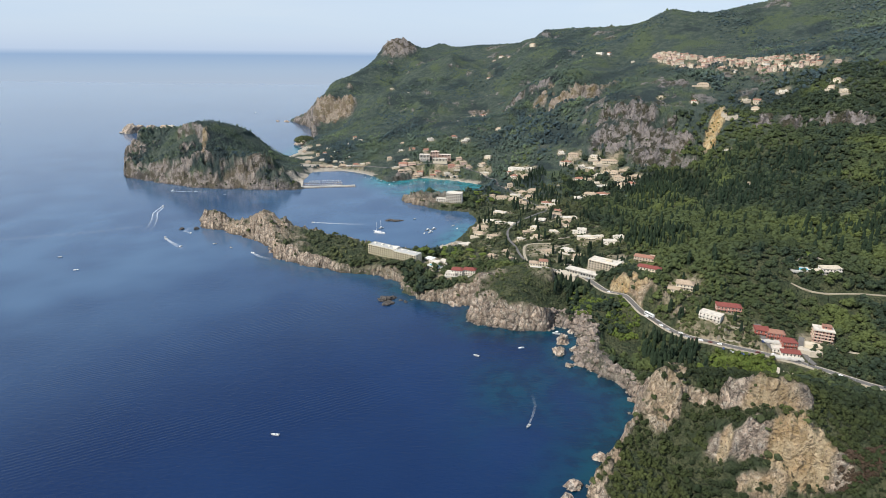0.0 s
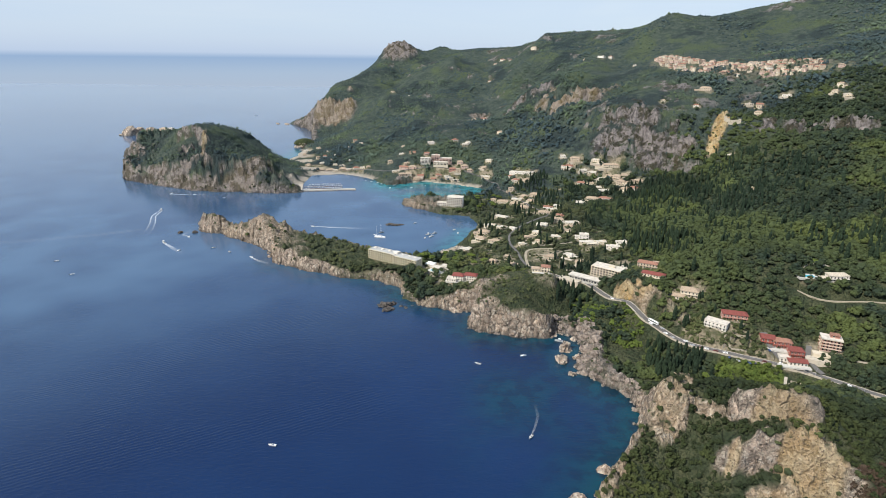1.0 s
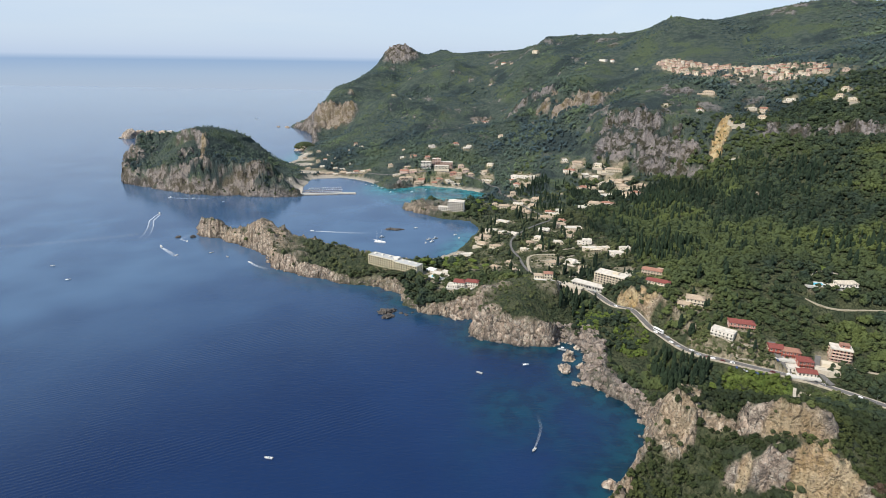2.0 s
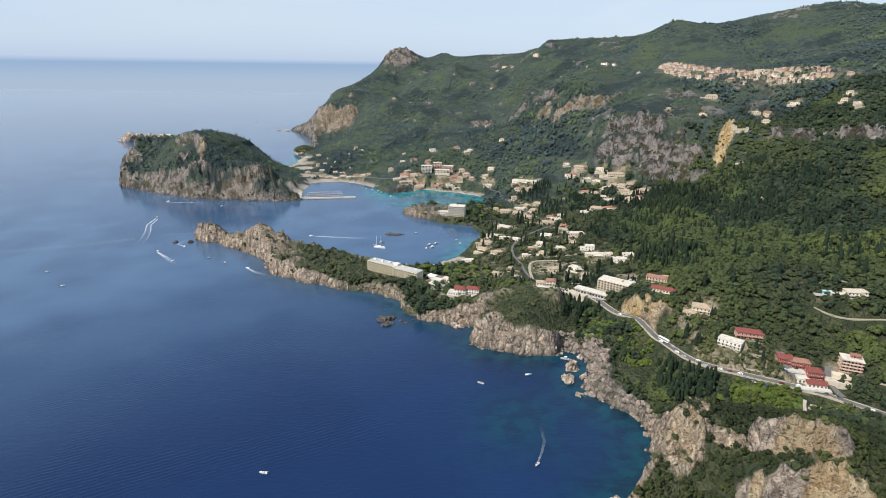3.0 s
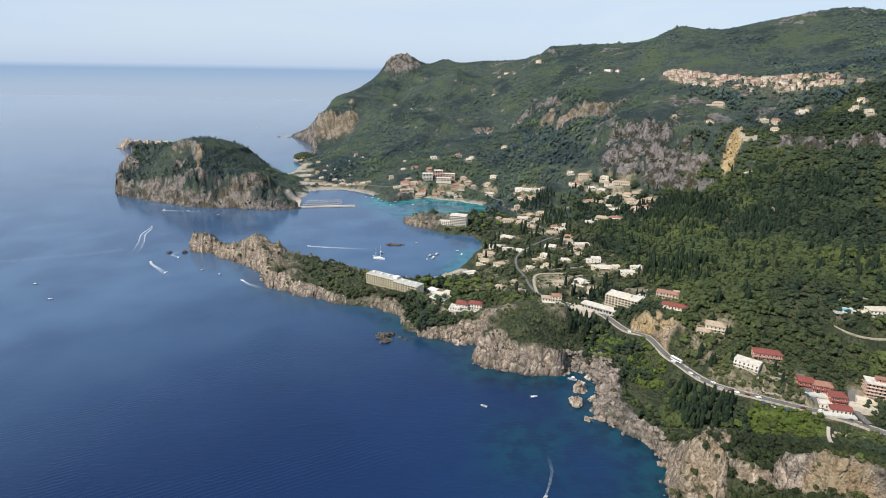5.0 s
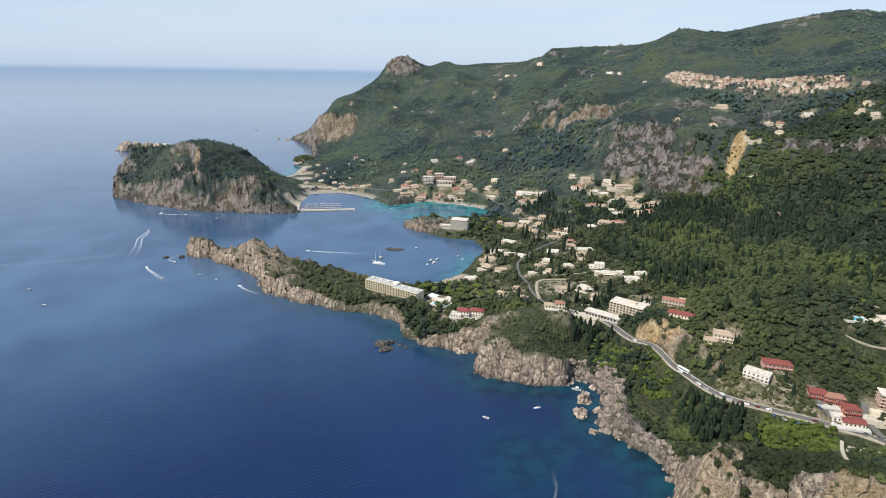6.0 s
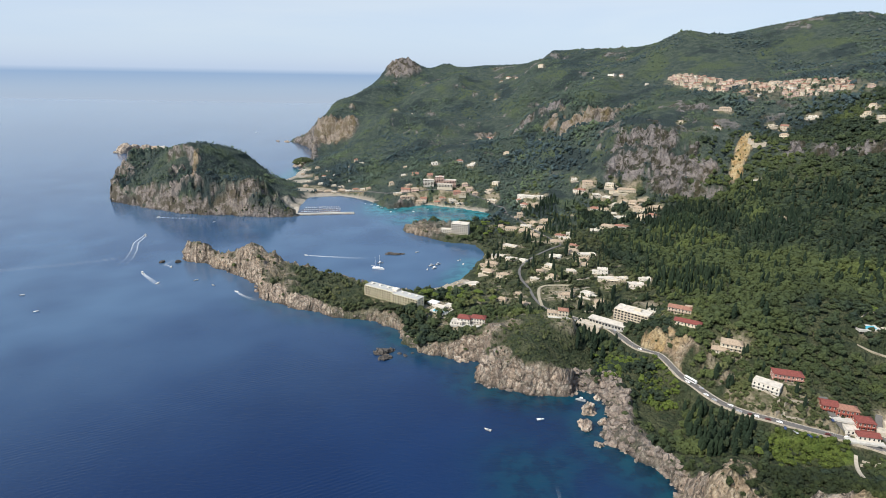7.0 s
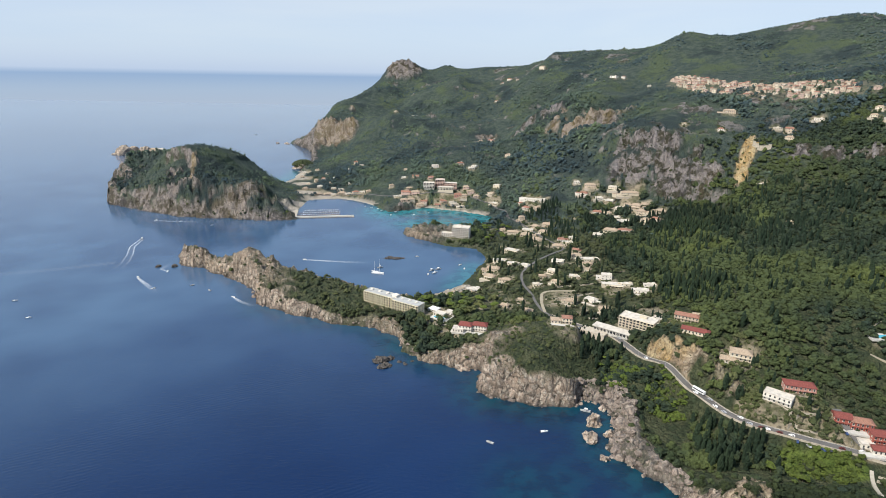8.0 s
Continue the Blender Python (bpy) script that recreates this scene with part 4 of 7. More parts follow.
def fast_mesh(name, verts, faces, material, smooth_shade=True):
    """A mesh from arrays; faces all with the same number of corners."""
    me = bpy.data.meshes.new(name)
    nf, k = faces.shape
    me.vertices.add(len(verts))
    me.vertices.foreach_set("co", np.ascontiguousarray(verts, np.float32).ravel())
    me.loops.add(nf * k)
    me.loops.foreach_set("vertex_index", np.ascontiguousarray(faces, np.int32).ravel())
    me.polygons.add(nf)
    me.polygons.foreach_set("loop_start", np.arange(0, nf * k, k, dtype=np.int32))
    me.polygons.foreach_set("use_smooth", np.full(nf, smooth_shade))
    me.update(calc_edges=True)
    me.materials.append(material)
    return me


def add_attr(me, name, values):
    a = me.attributes.new(name, "FLOAT", "POINT")
    a.data.foreach_set("value", np.ascontiguousarray(values, np.float32))


def grid_faces(rows, cols, keep):
    i = np.arange(rows * cols).reshape(rows, cols)
    f = np.stack([i[:-1, :-1], i[:-1, 1:], i[1:, 1:], i[1:, :-1]], -1)[keep]
    f = f.reshape(-1, 4)
    used, inv = np.unique(f, return_inverse=True)
    return used, inv.reshape(-1, 4)


_top = np.maximum(np.maximum(GH[:-1, :-1], GH[1:, :-1]), np.maximum(GH[:-1, 1:], GH[1:, 1:]))
used, faces = grid_faces(*GX.shape, _top > -4)
V = np.c_[GX.ravel(), GY.ravel(), GH.ravel()]
_k = GROCK.ravel() * np.clip(RAD / 500, 0.7, 2.2)[:, None].repeat(len(ANG), 1).ravel()
V[:, 0] += _k * 2.6 * fbm(V[:, 0] + 0.8 * V[:, 2], V[:, 1] - 0.9 * V[:, 2], 13, 3)
V[:, 0] += _k * 1.8 * fbm(V[:, 0] - 1.1 * V[:, 2], V[:, 1] + 0.9 * V[:, 2], 4.6, 2)
V[:, 1] += _k * 2.6 * fbm(V[:, 0] - 0.7 * V[:, 2] + 300, V[:, 1] + 0.8 * V[:, 2], 13, 3)
V[:, 2] += GROCK.ravel() * smooth(GH.ravel(), 1.5, 6) * (np.clip(RAD / 450, 0.7, 3.0)[:, None].repeat(len(ANG), 1).ravel()) * (1.6 - 5.0 * np.abs(fbm(V[:, 0] + 0.5 * V[:, 2], V[:, 1], 9, 3, 0.6)))
me = fast_mesh("ground", V[used], faces[:, ::-1], M_GROUND)
for nm, arr in (("wet", 0.85 * (1 - smooth(GH + 0.8 * fbm(GX, GY, 7, 2), 0.3, 1.5))), ("upland", smooth(GY, 950, 1150)), ("rock", GROCK), ("ochre", GOCHRE), ("sand", GSAND), ("soil", GSOIL), ("meadow", GMEADOW), ("inland", np.maximum(smooth(GD, 40, 160), np.maximum(0.85 * smooth(GY, 1100, 1160), np.maximum(0.35 * (1 - smooth(np.hypot(GX + 40, GY - 1075), 60, 90)), 0.5 * (1 - smooth(np.hypot((GX - 140) / 42, (GY - 490) / 80), 0.7, 1.1))))))):
    add_attr(me, nm, arr.ravel()[used])
ground = tagged(new("ground", me), "steep wooded limestone coast with pale cliffs", "ground", kind="structure")


def sea():
    xs = np.concatenate([np.linspace(-5200, -1250, 12), np.arange(-1200, 420, 10.0), np.linspace(450, 5200, 14)])
    ys = np.concatenate([np.linspace(-5200, 150, 12), np.arange(180, 1900, 10.0), np.linspace(1950, 5200, 14)])
    x, y = [a.ravel() for a in np.meshgrid(xs, ys)]
    d = -shore(x, y)
    wob = fbm(x, y, 60, 3)
    shallow = (1 - smooth(d + 20 * wob, -4, 46)) * np.where(y < 760, 0.95, 0.6)
    bay = 1 - smooth(np.hypot((x + 20) / 210, (y - 1250) / 150), 0.55, 1.0)
    near = 1 - smooth(np.hypot((x - 100) / 120, (y - 410) / 165), 0.4, 1.0)
    shallow = np.maximum(shallow, 0.6 * near * (0.6 + 0.9 * wob))
    inner = 1 - smooth(np.hypot((x + 90) / 330, (y - 1020) / 330), 0.5, 1.1)
    lagoon = bay * (1 - smooth(d + 12 * wob, 5, 110))
    cove = 1 - smooth(np.hypot((x - 20) / 70, (y - 880) / 90), 0.4, 1.0)
    strand_bay = 1 - smooth(np.hypot((x + 460) / 90, (y - 1660) / 130), 0.4, 1.0)
    lagoon = np.maximum(lagoon, 0.7 * strand_bay * (1 - smooth(d + 10 * wob, 5, 60)))
    lagoon = np.maximum(lagoon, 0.55 * cove * (1 - smooth(d + 8 * wob, 3, 50)))
    rows, cols = len(ys), len(xs)
    i = np.arange(rows * cols).reshape(rows, cols)
    f = np.stack([i[:-1, :-1], i[:-1, 1:], i[1:, 1:], i[1:, :-1]], -1).reshape(-1, 4)
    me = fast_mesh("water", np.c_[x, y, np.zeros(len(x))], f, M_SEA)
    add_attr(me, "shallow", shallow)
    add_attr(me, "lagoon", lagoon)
    # painted sky sheen and haze: paler with distance and towards -x
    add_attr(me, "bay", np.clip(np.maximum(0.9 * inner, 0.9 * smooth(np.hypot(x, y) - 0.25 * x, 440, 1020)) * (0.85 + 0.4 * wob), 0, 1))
    swell = np.zeros(len(x))
    for ax, ay, bx, by, half in ((-349, 422, -120, 600, 26), (-339, 610, -258, 486, 14), (-258, 486, -285, 340, 18), (-300, 330, -60, 420, 30)):
        t = np.clip(((x - ax) * (bx - ax) + (y - ay) * (by - ay)) / ((bx - ax) ** 2 + (by - ay) ** 2), 0, 1)
        swell = np.maximum(swell, 1 - smooth(np.hypot(x - ax - t * (bx - ax), y - ay - t * (by - ay)) + 12 * wob, 0.3 * half, half))
    add_attr(me, "swell", 0.28 * swell)
    add_attr(me, "ripple", 0.26 - 0.20 * smooth(np.hypot(x, y), 330, 1000) - 0.03 * smooth(np.hypot(x, y), 1500, 3000))
    return tagged(new("water", me), "deep blue calm sea, turquoise near the shore", "sea", kind="structure")


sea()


# ---- woods ----
RNG = np.random.RandomState(11)


def grid_sample(x, y, arr):
    """Value of a ground array at plan points, by the polar grid."""
    r, a = np.hypot(x - EYE[0], y - EYE[1]), np.arctan2(x - EYE[0], y - EYE[1])
    fr = np.interp(np.log(r), np.log(RAD), np.arange(len(RAD)))
    fa = np.interp(a, ANG, np.arange(len(ANG)))
    i, j = np.clip(fr.astype(int), 0, len(RAD) - 2), np.clip(fa.astype(int), 0, len(ANG) - 2)
    u, v = fr - i, fa - j
    return (arr[i, j] * (1 - u) + arr[i + 1, j] * u) * (1 - v) + (arr[i, j + 1] * (1 - u) + arr[i + 1, j + 1] * u) * v


def ico(level=2, lowest=-0.7):
    """An icosphere without the faces that look down."""
    bm = bmesh.new()
    bmesh.ops.create_icosphere(bm, subdivisions=level, radius=1)
    bm.verts.ensure_lookup_table()
    v = np.array([q.co[:] for q in bm.verts])
    f = np.array([[q.index for q in fc.verts] for fc in bm.faces])
    bm.free()
    return v, f[v[f][..., 2].mean(1) > lowest]


ICO_V, ICO_F = ico()
# far clumps: a five-sided spindle
_q = np.arange(5) * 2 * math.pi / 5
FAR_V = np.r_[np.c_[np.cos(_q), np.sin(_q), 0 * _q - 0.15], [[0, 0, 1.0]], [[0, 0, -0.9]]]
FAR_F = np.array([(i, (i + 1) % 5, 5) for i in range(5)] + [((i + 1) % 5, i, 6) for i in range(5)])


def blobs(pos, size, squash, BV=ICO_V, BF=ICO_F):
    """Arrays of ragged leaf clumps: centres, radii and flatness."""
    n, k = len(pos), len(BV)
    rag = 1 + RNG.uniform(-0.32, 0.32, (n, k, 1))
    turn = RNG.uniform(0, 6.28, n)
    c, s = np.cos(turn), np.sin(turn)
    v = BV[None] * rag
    v = np.stack([v[..., 0] * c[:, None] - v[..., 1] * s[:, None], v[..., 0] * s[:, None] + v[..., 1] * c[:, None], v[..., 2] * squash[:, None]], -1)
    v = v * size[:, None, None] + pos[:, None, :]
    f = BF[None] + (np.arange(n) * k)[:, None, None]
    return v.reshape(-1, 3), f.reshape(-1, 3)


ICO0_V, ICO0_F = ico(1, -0.45)


def crowns(x, y, z, radius, lobes, tufts, core):
    """Arrays of tree crowns: each a heap of ragged lobes with loose tufts of leaves about them, and a shade for each tree."""
    n = len(x)
    bv, bf = core
    centres, sizes = [], []
    for k in range(lobes):
        q, e = RNG.uniform(0, 6.28, n) if k < 2 else ang + 6.28 * (k - 1) / (lobes - 1) + RNG.uniform(-0.4, 0.4, n), RNG.uniform(0.0, 0.6, n)
        ang = q if k == 1 else (ang if k > 1 else q)
        r = radius * (0.12 if k == 0 else 0.55)
        centres.append(np.c_[x + r * np.cos(q), y + r * np.sin(q), z + radius * (1.05 if k == 0 else 0.6) + 0.35 * radius * e])
        sizes.append(radius * (0.62 if k == 0 else 0.52) * RNG.uniform(0.8, 1.2, n))
    pos, size = np.concatenate(centres), np.concatenate(sizes)
    v, f = blobs(pos, size, RNG.uniform(0.75, 1.0, len(pos)), bv, bf)
    shade = RNG.rand(n)
    # lobes darker, tufts lighter: shade within the crown is put into the tint
    tint = np.repeat(np.tile(0.6 * shade, lobes), len(bv))
    m = n * tufts
    tree_of, j = np.repeat(np.arange(n), tufts), RNG.randint(0, lobes, n * tufts) * n + np.repeat(np.arange(n), tufts)
    w = RNG.normal(0, 1, (m, 3))
    w[:, 2] = np.abs(w[:, 2]) * 1.2 - 0.2
    w /= np.linalg.norm(w, axis=1)[:, None]
    c = pos[j] + w * (size[j] * RNG.uniform(0.88, 1.12, m))[:, None]
    a = np.cross(w + RNG.normal(0, 0.45, (m, 3)), RNG.normal(0, 1, (m, 3)))
    a /= np.linalg.norm(a, axis=1)[:, None]
    b = np.cross(a, w + RNG.normal(0, 0.45, (m, 3)))
    span = (0.27 * radius[tree_of] * RNG.uniform(0.6, 1.3, m))[:, None]
    t3 = np.stack([c + span * a, c + span * (-0.5 * a + 0.8 * b), c + span * (-0.5 * a - 0.8 * b)], 1)
    tf = np.arange(3 * m).reshape(-1, 3) + len(v)
    return np.r_[v, t3.reshape(-1, 3)], np.r_[f, tf], np.r_[tint, np.repeat(np.clip(0.75 * shade[tree_of] + RNG.uniform(0.0, 0.45, m), 0, 1), 3)]


def wood(name, x, y, crown, lobes, tufts, label, leaf=None):
    """One stretch of woodland."""
    z = grid_sample(x, y, GH)
    if lobes:
        v, f, tint = crowns(x, y, z, crown, lobes, tufts, (ICO0_V, ICO0_F))
    else:
        v, f = blobs(np.c_[x, y, z + crown * (0.45 + RNG.uniform(-0.25, 0.35, len(x)))], crown, RNG.uniform(0.65, 1.05, len(x)), FAR_V, FAR_F)
        tint = np.repeat(RNG.rand(len(x)), len(FAR_V))
    me = fast_mesh(name, v, f, leaf or M_LEAF, lobes == 0)
    add_attr(me, "tint", tint)
    return tagged(new(name, me), label, "woods", kind="stuff")


def scatter(r0, r1, spacing):
    """Plan points over the land between two distances, about one a square of that spacing, where trees can grow."""
    n = int(radians(92) / 2 * (r1 * r1 - r0 * r0) / spacing ** 2)
    a, r = RNG.uniform(-radians(46), radians(46), n), np.sqrt(RNG.uniform(r0 * r0, r1 * r1, n))
    x, y = EYE[0] + r * np.sin(a), EYE[1] + r * np.cos(a)
    ok = (grid_sample(x, y, GH) > 3) & (grid_sample(x, y, GROCK) < 0.45) & (grid_sample(x, y, GSAND) < 0.3)
    ok &= open_ground(x, y, BARE) < 0.4
    ok &= (grid_sample(x, y, GSOIL) < RNG.uniform(0.15, 0.55, n)) & (grid_sample(x, y, GMEADOW) < 0.35) & (grid_sample(x, y, GROAD) > np.where(y > 700, 3.6, 6.5))
    ok &= (r > 700) | (grid_sample(x + 6.5 * np.sin(a), y + 6.5 * np.cos(a), GROAD) > 6.0)
    ok &= ~((y > 655) & (y < 725) & (x > 95) & (x < 190) & (grid_sample(x, y, GROAD) < 13))
    ok &= (np.hypot((x - 82) / 66, (y - 590) / 44) > 1) | (RNG.rand(n) < 0.10)
    # low heath between the cliff tops and the woods below the road
    ok &= (np.hypot((x - 208) / 52, (y - 424) / 26) > 1) | (RNG.rand(n) < 0.22)
    return x[ok], y[ok]


def garden_ground(x, y):
    """Where the town, the peninsula and the headland carry light low growth instead of forest."""
    town = (x > 20 + 0.13 * (y - 700)) & (x < 245 - 0.02 * (y - 700) + 18 * fbm(x, y, 60, 3)) & (y > 690) & (y < 1130)
    cape = (x < -55) & (y > 680) & (y < 930)
    head = np.hypot((x - 75) / 75, (y - 590) / 50) < 1
    return town | cape | head


# the far slopes carry trees only where they face the bay
_slope_top = np.maximum.accumulate((GH - 280.0) / RAD[:, None], axis=0)
GSEEN = ((GH + 14 - 280.0) / RAD[:, None] >= _slope_top).astype(float)
# stands that begin at 900 m or more use the haze-tinted leaf
STANDS = ((215, 430, 2.9, 4, 18, 1.45, M_MAQUIS), (430, 480, 3.5, 5, 20, 2.1, M_MAQUIS), (480, 640, 3.9, 5, 22, 2.4, M_LEAF), (640, 1480, 5.4, 5, 26, 3.3, M_LEAF), (900, 1700, 4.6, 2, 6, 2.1, M_HAZY_MACCHIA), (1700, 3000, 5.6, 0, 0, 1.55, M_HAZY_MACCHIA))
for r0, r1, sp, lobes, tufts, size, leaf in STANDS:
    x, y = scatter(r0, r1, sp)
    if r0 in (640, 900):
        # the forest thins out into the haze-tinted scrub along an uneven line
        k = smooth(np.hypot(x, y) - 0.8 * np.clip(x - 380, 0, 300) + 170 * fbm(x, y, 160, 3), 980, 1260) > RNG.rand(len(x))
        k = k if r0 == 900 else ~k
        x, y = x[k], y[k]
    if r0 >= 900:
        k = grid_sample(x, y, GSEEN) > 0.3
        k &= fbm(x, y, 130, 4, 0.6) > RNG.uniform(-0.55, 0.22, len(x))
        x, y = x[k], y[k]
    lush = np.ones(len(x), bool)
    if 430 <= r0 < 900:
        lush = ~garden_ground(x, y)
        k = lush | (RNG.rand(len(x)) < 0.60)
        x, y, lush = x[k], y[k], lush[k]
    grown = size * (np.clip(RNG.gamma(6, 1 / 6, len(x)), 0.4, 2.0) if r0 < 900 else np.clip(RNG.gamma(2.2, 1 / 2.4, len(x)), 0.25, 2.4)) * (1 + (0.35 if r0 < 900 else 0.9) * np.clip(fbm(x, y, 70 if r0 < 900 else 120, 3), -0.6, 0.9))
    # wind-cut scrub on the monastery headland
    grown = np.where((x < -320) & (y > 1080) & (y < 1800) & (r0 >= 640), np.clip(RNG.choice([0.75, 0.9, 1.25], len(x)) * grown, 0.6, 3.8), grown)
    if not lush.all():
        wood("garden_wood", x[~lush], y[~lush], 0.68 * grown[~lush], 4, 18, "light olive trees and scrub among the houses and on the headlands", M_GARDEN)
        x, y, grown = x[lush], y[lush], grown[lush]
    wood("woodland", x, y, grown, lobes, tufts, "dense green Mediterranean woodland on the slopes" if r0 < 900 else "scrub and olives on the mountain slopes, tinted with haze", leaf)


def cypress_wood():
    """Dark cypresses that stand up out of the forest, past counting."""
    n = 30000
    x, y = RNG.uniform(60, 900, n), RNG.uniform(640, 1200, n)
    ok = ((fbm(x + 70, y, 90, 3) > RNG.uniform(0.0, 0.75, n)) | (RNG.rand(n) < 0.05)) & ~(garden_ground(x, y) & (RNG.rand(n) < 0.6)) & (x < 0.95 * y) & (x > 0.13 * y) & (grid_sample(x, y, GH) < 125) & (grid_sample(x, y, GROCK) < 0.3) & (grid_sample(x, y, GSOIL) < 0.2) & (grid_sample(x, y, GROAD) > 8)
    x, y = x[ok], y[ok]
    tall = RNG.uniform(3.8, 8.2, len(x))
    z = grid_sample(x, y, GH)
    v, f = blobs(np.c_[x, y, z + 0.95 * tall], tall * RNG.uniform(0.16, 0.24, len(x)), RNG.uniform(4.2, 6.0, len(x)))
    return tagged(new("cypress_wood", fast_mesh("cypress_wood", v, f, M_CYPRESS, False)), "dark narrow cypresses standing out of the forest", "woods", kind="stuff")


cypress_wood()


def bushes():
    """Light green bushes on the bank below the coast road."""
    n = 5200
    x, y = RNG.uniform(145, 300, n), RNG.uniform(425, 600, n)
    road = grid_sample(x, y, GROAD)
    ok = (road > 5) & (grid_sample(x, y, GROCK) < 0.35) & (((fbm(x + 20, y, 30, 3) > 0.08) & (y > 505) & (x < 205)) | ((grid_sample(x, y, GMEADOW) > 0.2) & (RNG.rand(n) < 0.55)))
    x, y = x[ok], y[ok]
    size = np.clip(RNG.gamma(5, 0.26, len(x)), 0.5, 2.4)
    z = grid_sample(x, y, GH)
    off = RNG.normal(0, 0.7, (len(x), 2)) * size[:, None]
    v, f = blobs(np.r_[np.c_[x, y, z + 0.7 * size], np.c_[x + off[:, 0], y + off[:, 1], z + 1.3 * size]], np.r_[size, 0.75 * size], RNG.uniform(0.7, 1.0, 2 * len(x)))
    return tagged(new("bushes", fast_mesh("bushes", v, f, M_BRIGHT, False)), "light green bushes on the bank below the road", "bushes", kind="stuff")


bushes()


def shrubs():
    """Low bushes on open plots, cliff ledges and meadows."""
    n = 110000
    a, r = RNG.uniform(-radians(46), radians(46), n), np.sqrt(RNG.uniform(215 ** 2, 1400 ** 2, n))
    x, y = EYE[0] + r * np.sin(a), EYE[1] + r * np.cos(a)
    soil, rock, road, mead = [grid_sample(x, y, g) for g in (GSOIL, GROCK, GROAD, GMEADOW)]
    ok = (grid_sample(x, y, GH) > 5) & (road > 5.5) & (grid_sample(x, y, GSAND) < 0.3) & (((soil > 0.15) & (RNG.rand(n) < np.where(y > 560, 0.3, 0.6))) | ((rock > 0.35) & (RNG.rand(n) < 0.20)) | ((mead > 0.3) & (RNG.rand(n) < 0.25)) | ((np.hypot((x - 82) / 66, (y - 590) / 44) < 1) & (rock < 0.6) & (RNG.rand(n) < 0.7)))
    x, y = x[ok], y[ok]
    size = np.clip(RNG.gamma(4, 0.28, len(x)), 0.4, 2.4) * np.where(np.hypot((x - 82) / 66, (y - 590) / 44) < 1, 0.75, 1.0)
    z = grid_sample(x, y, GH)
    off = RNG.normal(0, 0.6, (len(x), 2)) * size[:, None]
    v, f = blobs(np.r_[np.c_[x, y, z + 0.5 * size], np.c_[x + off[:, 0], y + off[:, 1], z + 0.8 * size]], np.r_[size, 0.7 * size], RNG.uniform(0.6, 1.0, 2 * len(x)))
    return tagged(new("shrubs", fast_mesh("shrubs", v, f, M_SHRUB, False)), "low green shrubs on plots and ledges", "shrubs", kind="stuff")


shrubs()


def garden_bushes():
    """Rounded bushes and small trees in the gardens along the coast road."""
    n = 14000
    x, y = RNG.uniform(190, 420, n), RNG.uniform(400, 640, n)
    ok = (grid_sample(x, y, GSOIL) > 0.2) & (grid_sample(x, y, GROAD) > 6) & (grid_sample(x, y, GROCK) < 0.7) & (fbm(x + 9, y, 16, 2) > RNG.uniform(-0.6, 0.4, n)) & (RNG.rand(n) < 0.75)
    for px, py, pr in ((255, 546, 11), (262, 496, 12), (281, 503, 12), (306, 476, 12), (318, 459, 11), (350, 464, 12), (234, 612, 12), (229, 580, 11), (396, 541, 10), (374, 549, 9)):
        ok &= np.hypot(x - px, y - py) > pr
    x, y = x[ok], y[ok]
    v, f, tint = crowns(x, y, grid_sample(x, y, GH), np.clip(RNG.gamma(4, 0.40, len(x)), 0.7, 3.0), 3, 10, (ICO0_V, ICO0_F))
    me = fast_mesh("garden_bushes", v, f, M_GARDEN, False)
    add_attr(me, "tint", tint)
    return tagged(new("garden_bushes", me), "green garden bushes and small trees between the villas", "bushes", kind="stuff")


garden_bushes()

# ---- building helpers ----
def part(name, bm, material, parent, label=""):
    """One mesh object under a thing or a part. bm: a bmesh or ready mesh data."""
    if isinstance(bm, bmesh.types.BMesh):
        me = bpy.data.meshes.new(name)
        bm.to_mesh(me)
        bm.free()
        for m in (material if isinstance(material, (list, tuple)) else [material]):
            me.materials.append(m)
    else:
        me = bm
    ob = new(name, me)
    ob.parent = parent
    return tagged(ob, label)


def box(bm, cx, cy, z0, z1, w, d, mi=0, turn=0.0, taper=1.0):
    """An upright block about (cx, cy)."""
    c, s = math.cos(turn), math.sin(turn)
    vs = []
    for z, k in ((z0, 1.0), (z1, taper)):
        for sx, sy in ((-1, -1), (1, -1), (1, 1), (-1, 1)):
            u, v = sx * w / 2 * k, sy * d / 2 * k
            vs.append(bm.verts.new((cx + u * c - v * s, cy + u * s + v * c, z)))
    for f in ((0, 3, 2, 1), (4, 5, 6, 7), (0, 1, 5, 4), (1, 2, 6, 5), (2, 3, 7, 6), (3, 0, 4, 7)):
        bm.faces.new([vs[i] for i in f]).material_index = mi
    return bm


def height(x, y):
    return float(grid_sample(np.array([float(x)]), np.array([float(y)]), GH)[0])


def empty(name, x, y, z, turn=0.0):
    ob = new(name)
    ob.matrix_basis = pose(x, y, z, 0, 0, turn)
    return ob


def base_height(x, y, w, d, turn):
    c, s = math.cos(radians(turn)), math.sin(radians(turn))
    hs = [height(x + u * w / 2 * c - v * d / 2 * s, y + u * w / 2 * s + v * d / 2 * c) for u in (-1, 0, 1) for v in (-1, 0, 1)]
    return 0.5 * (sum(hs) / 9 + min(hs))


_window_cache = {}


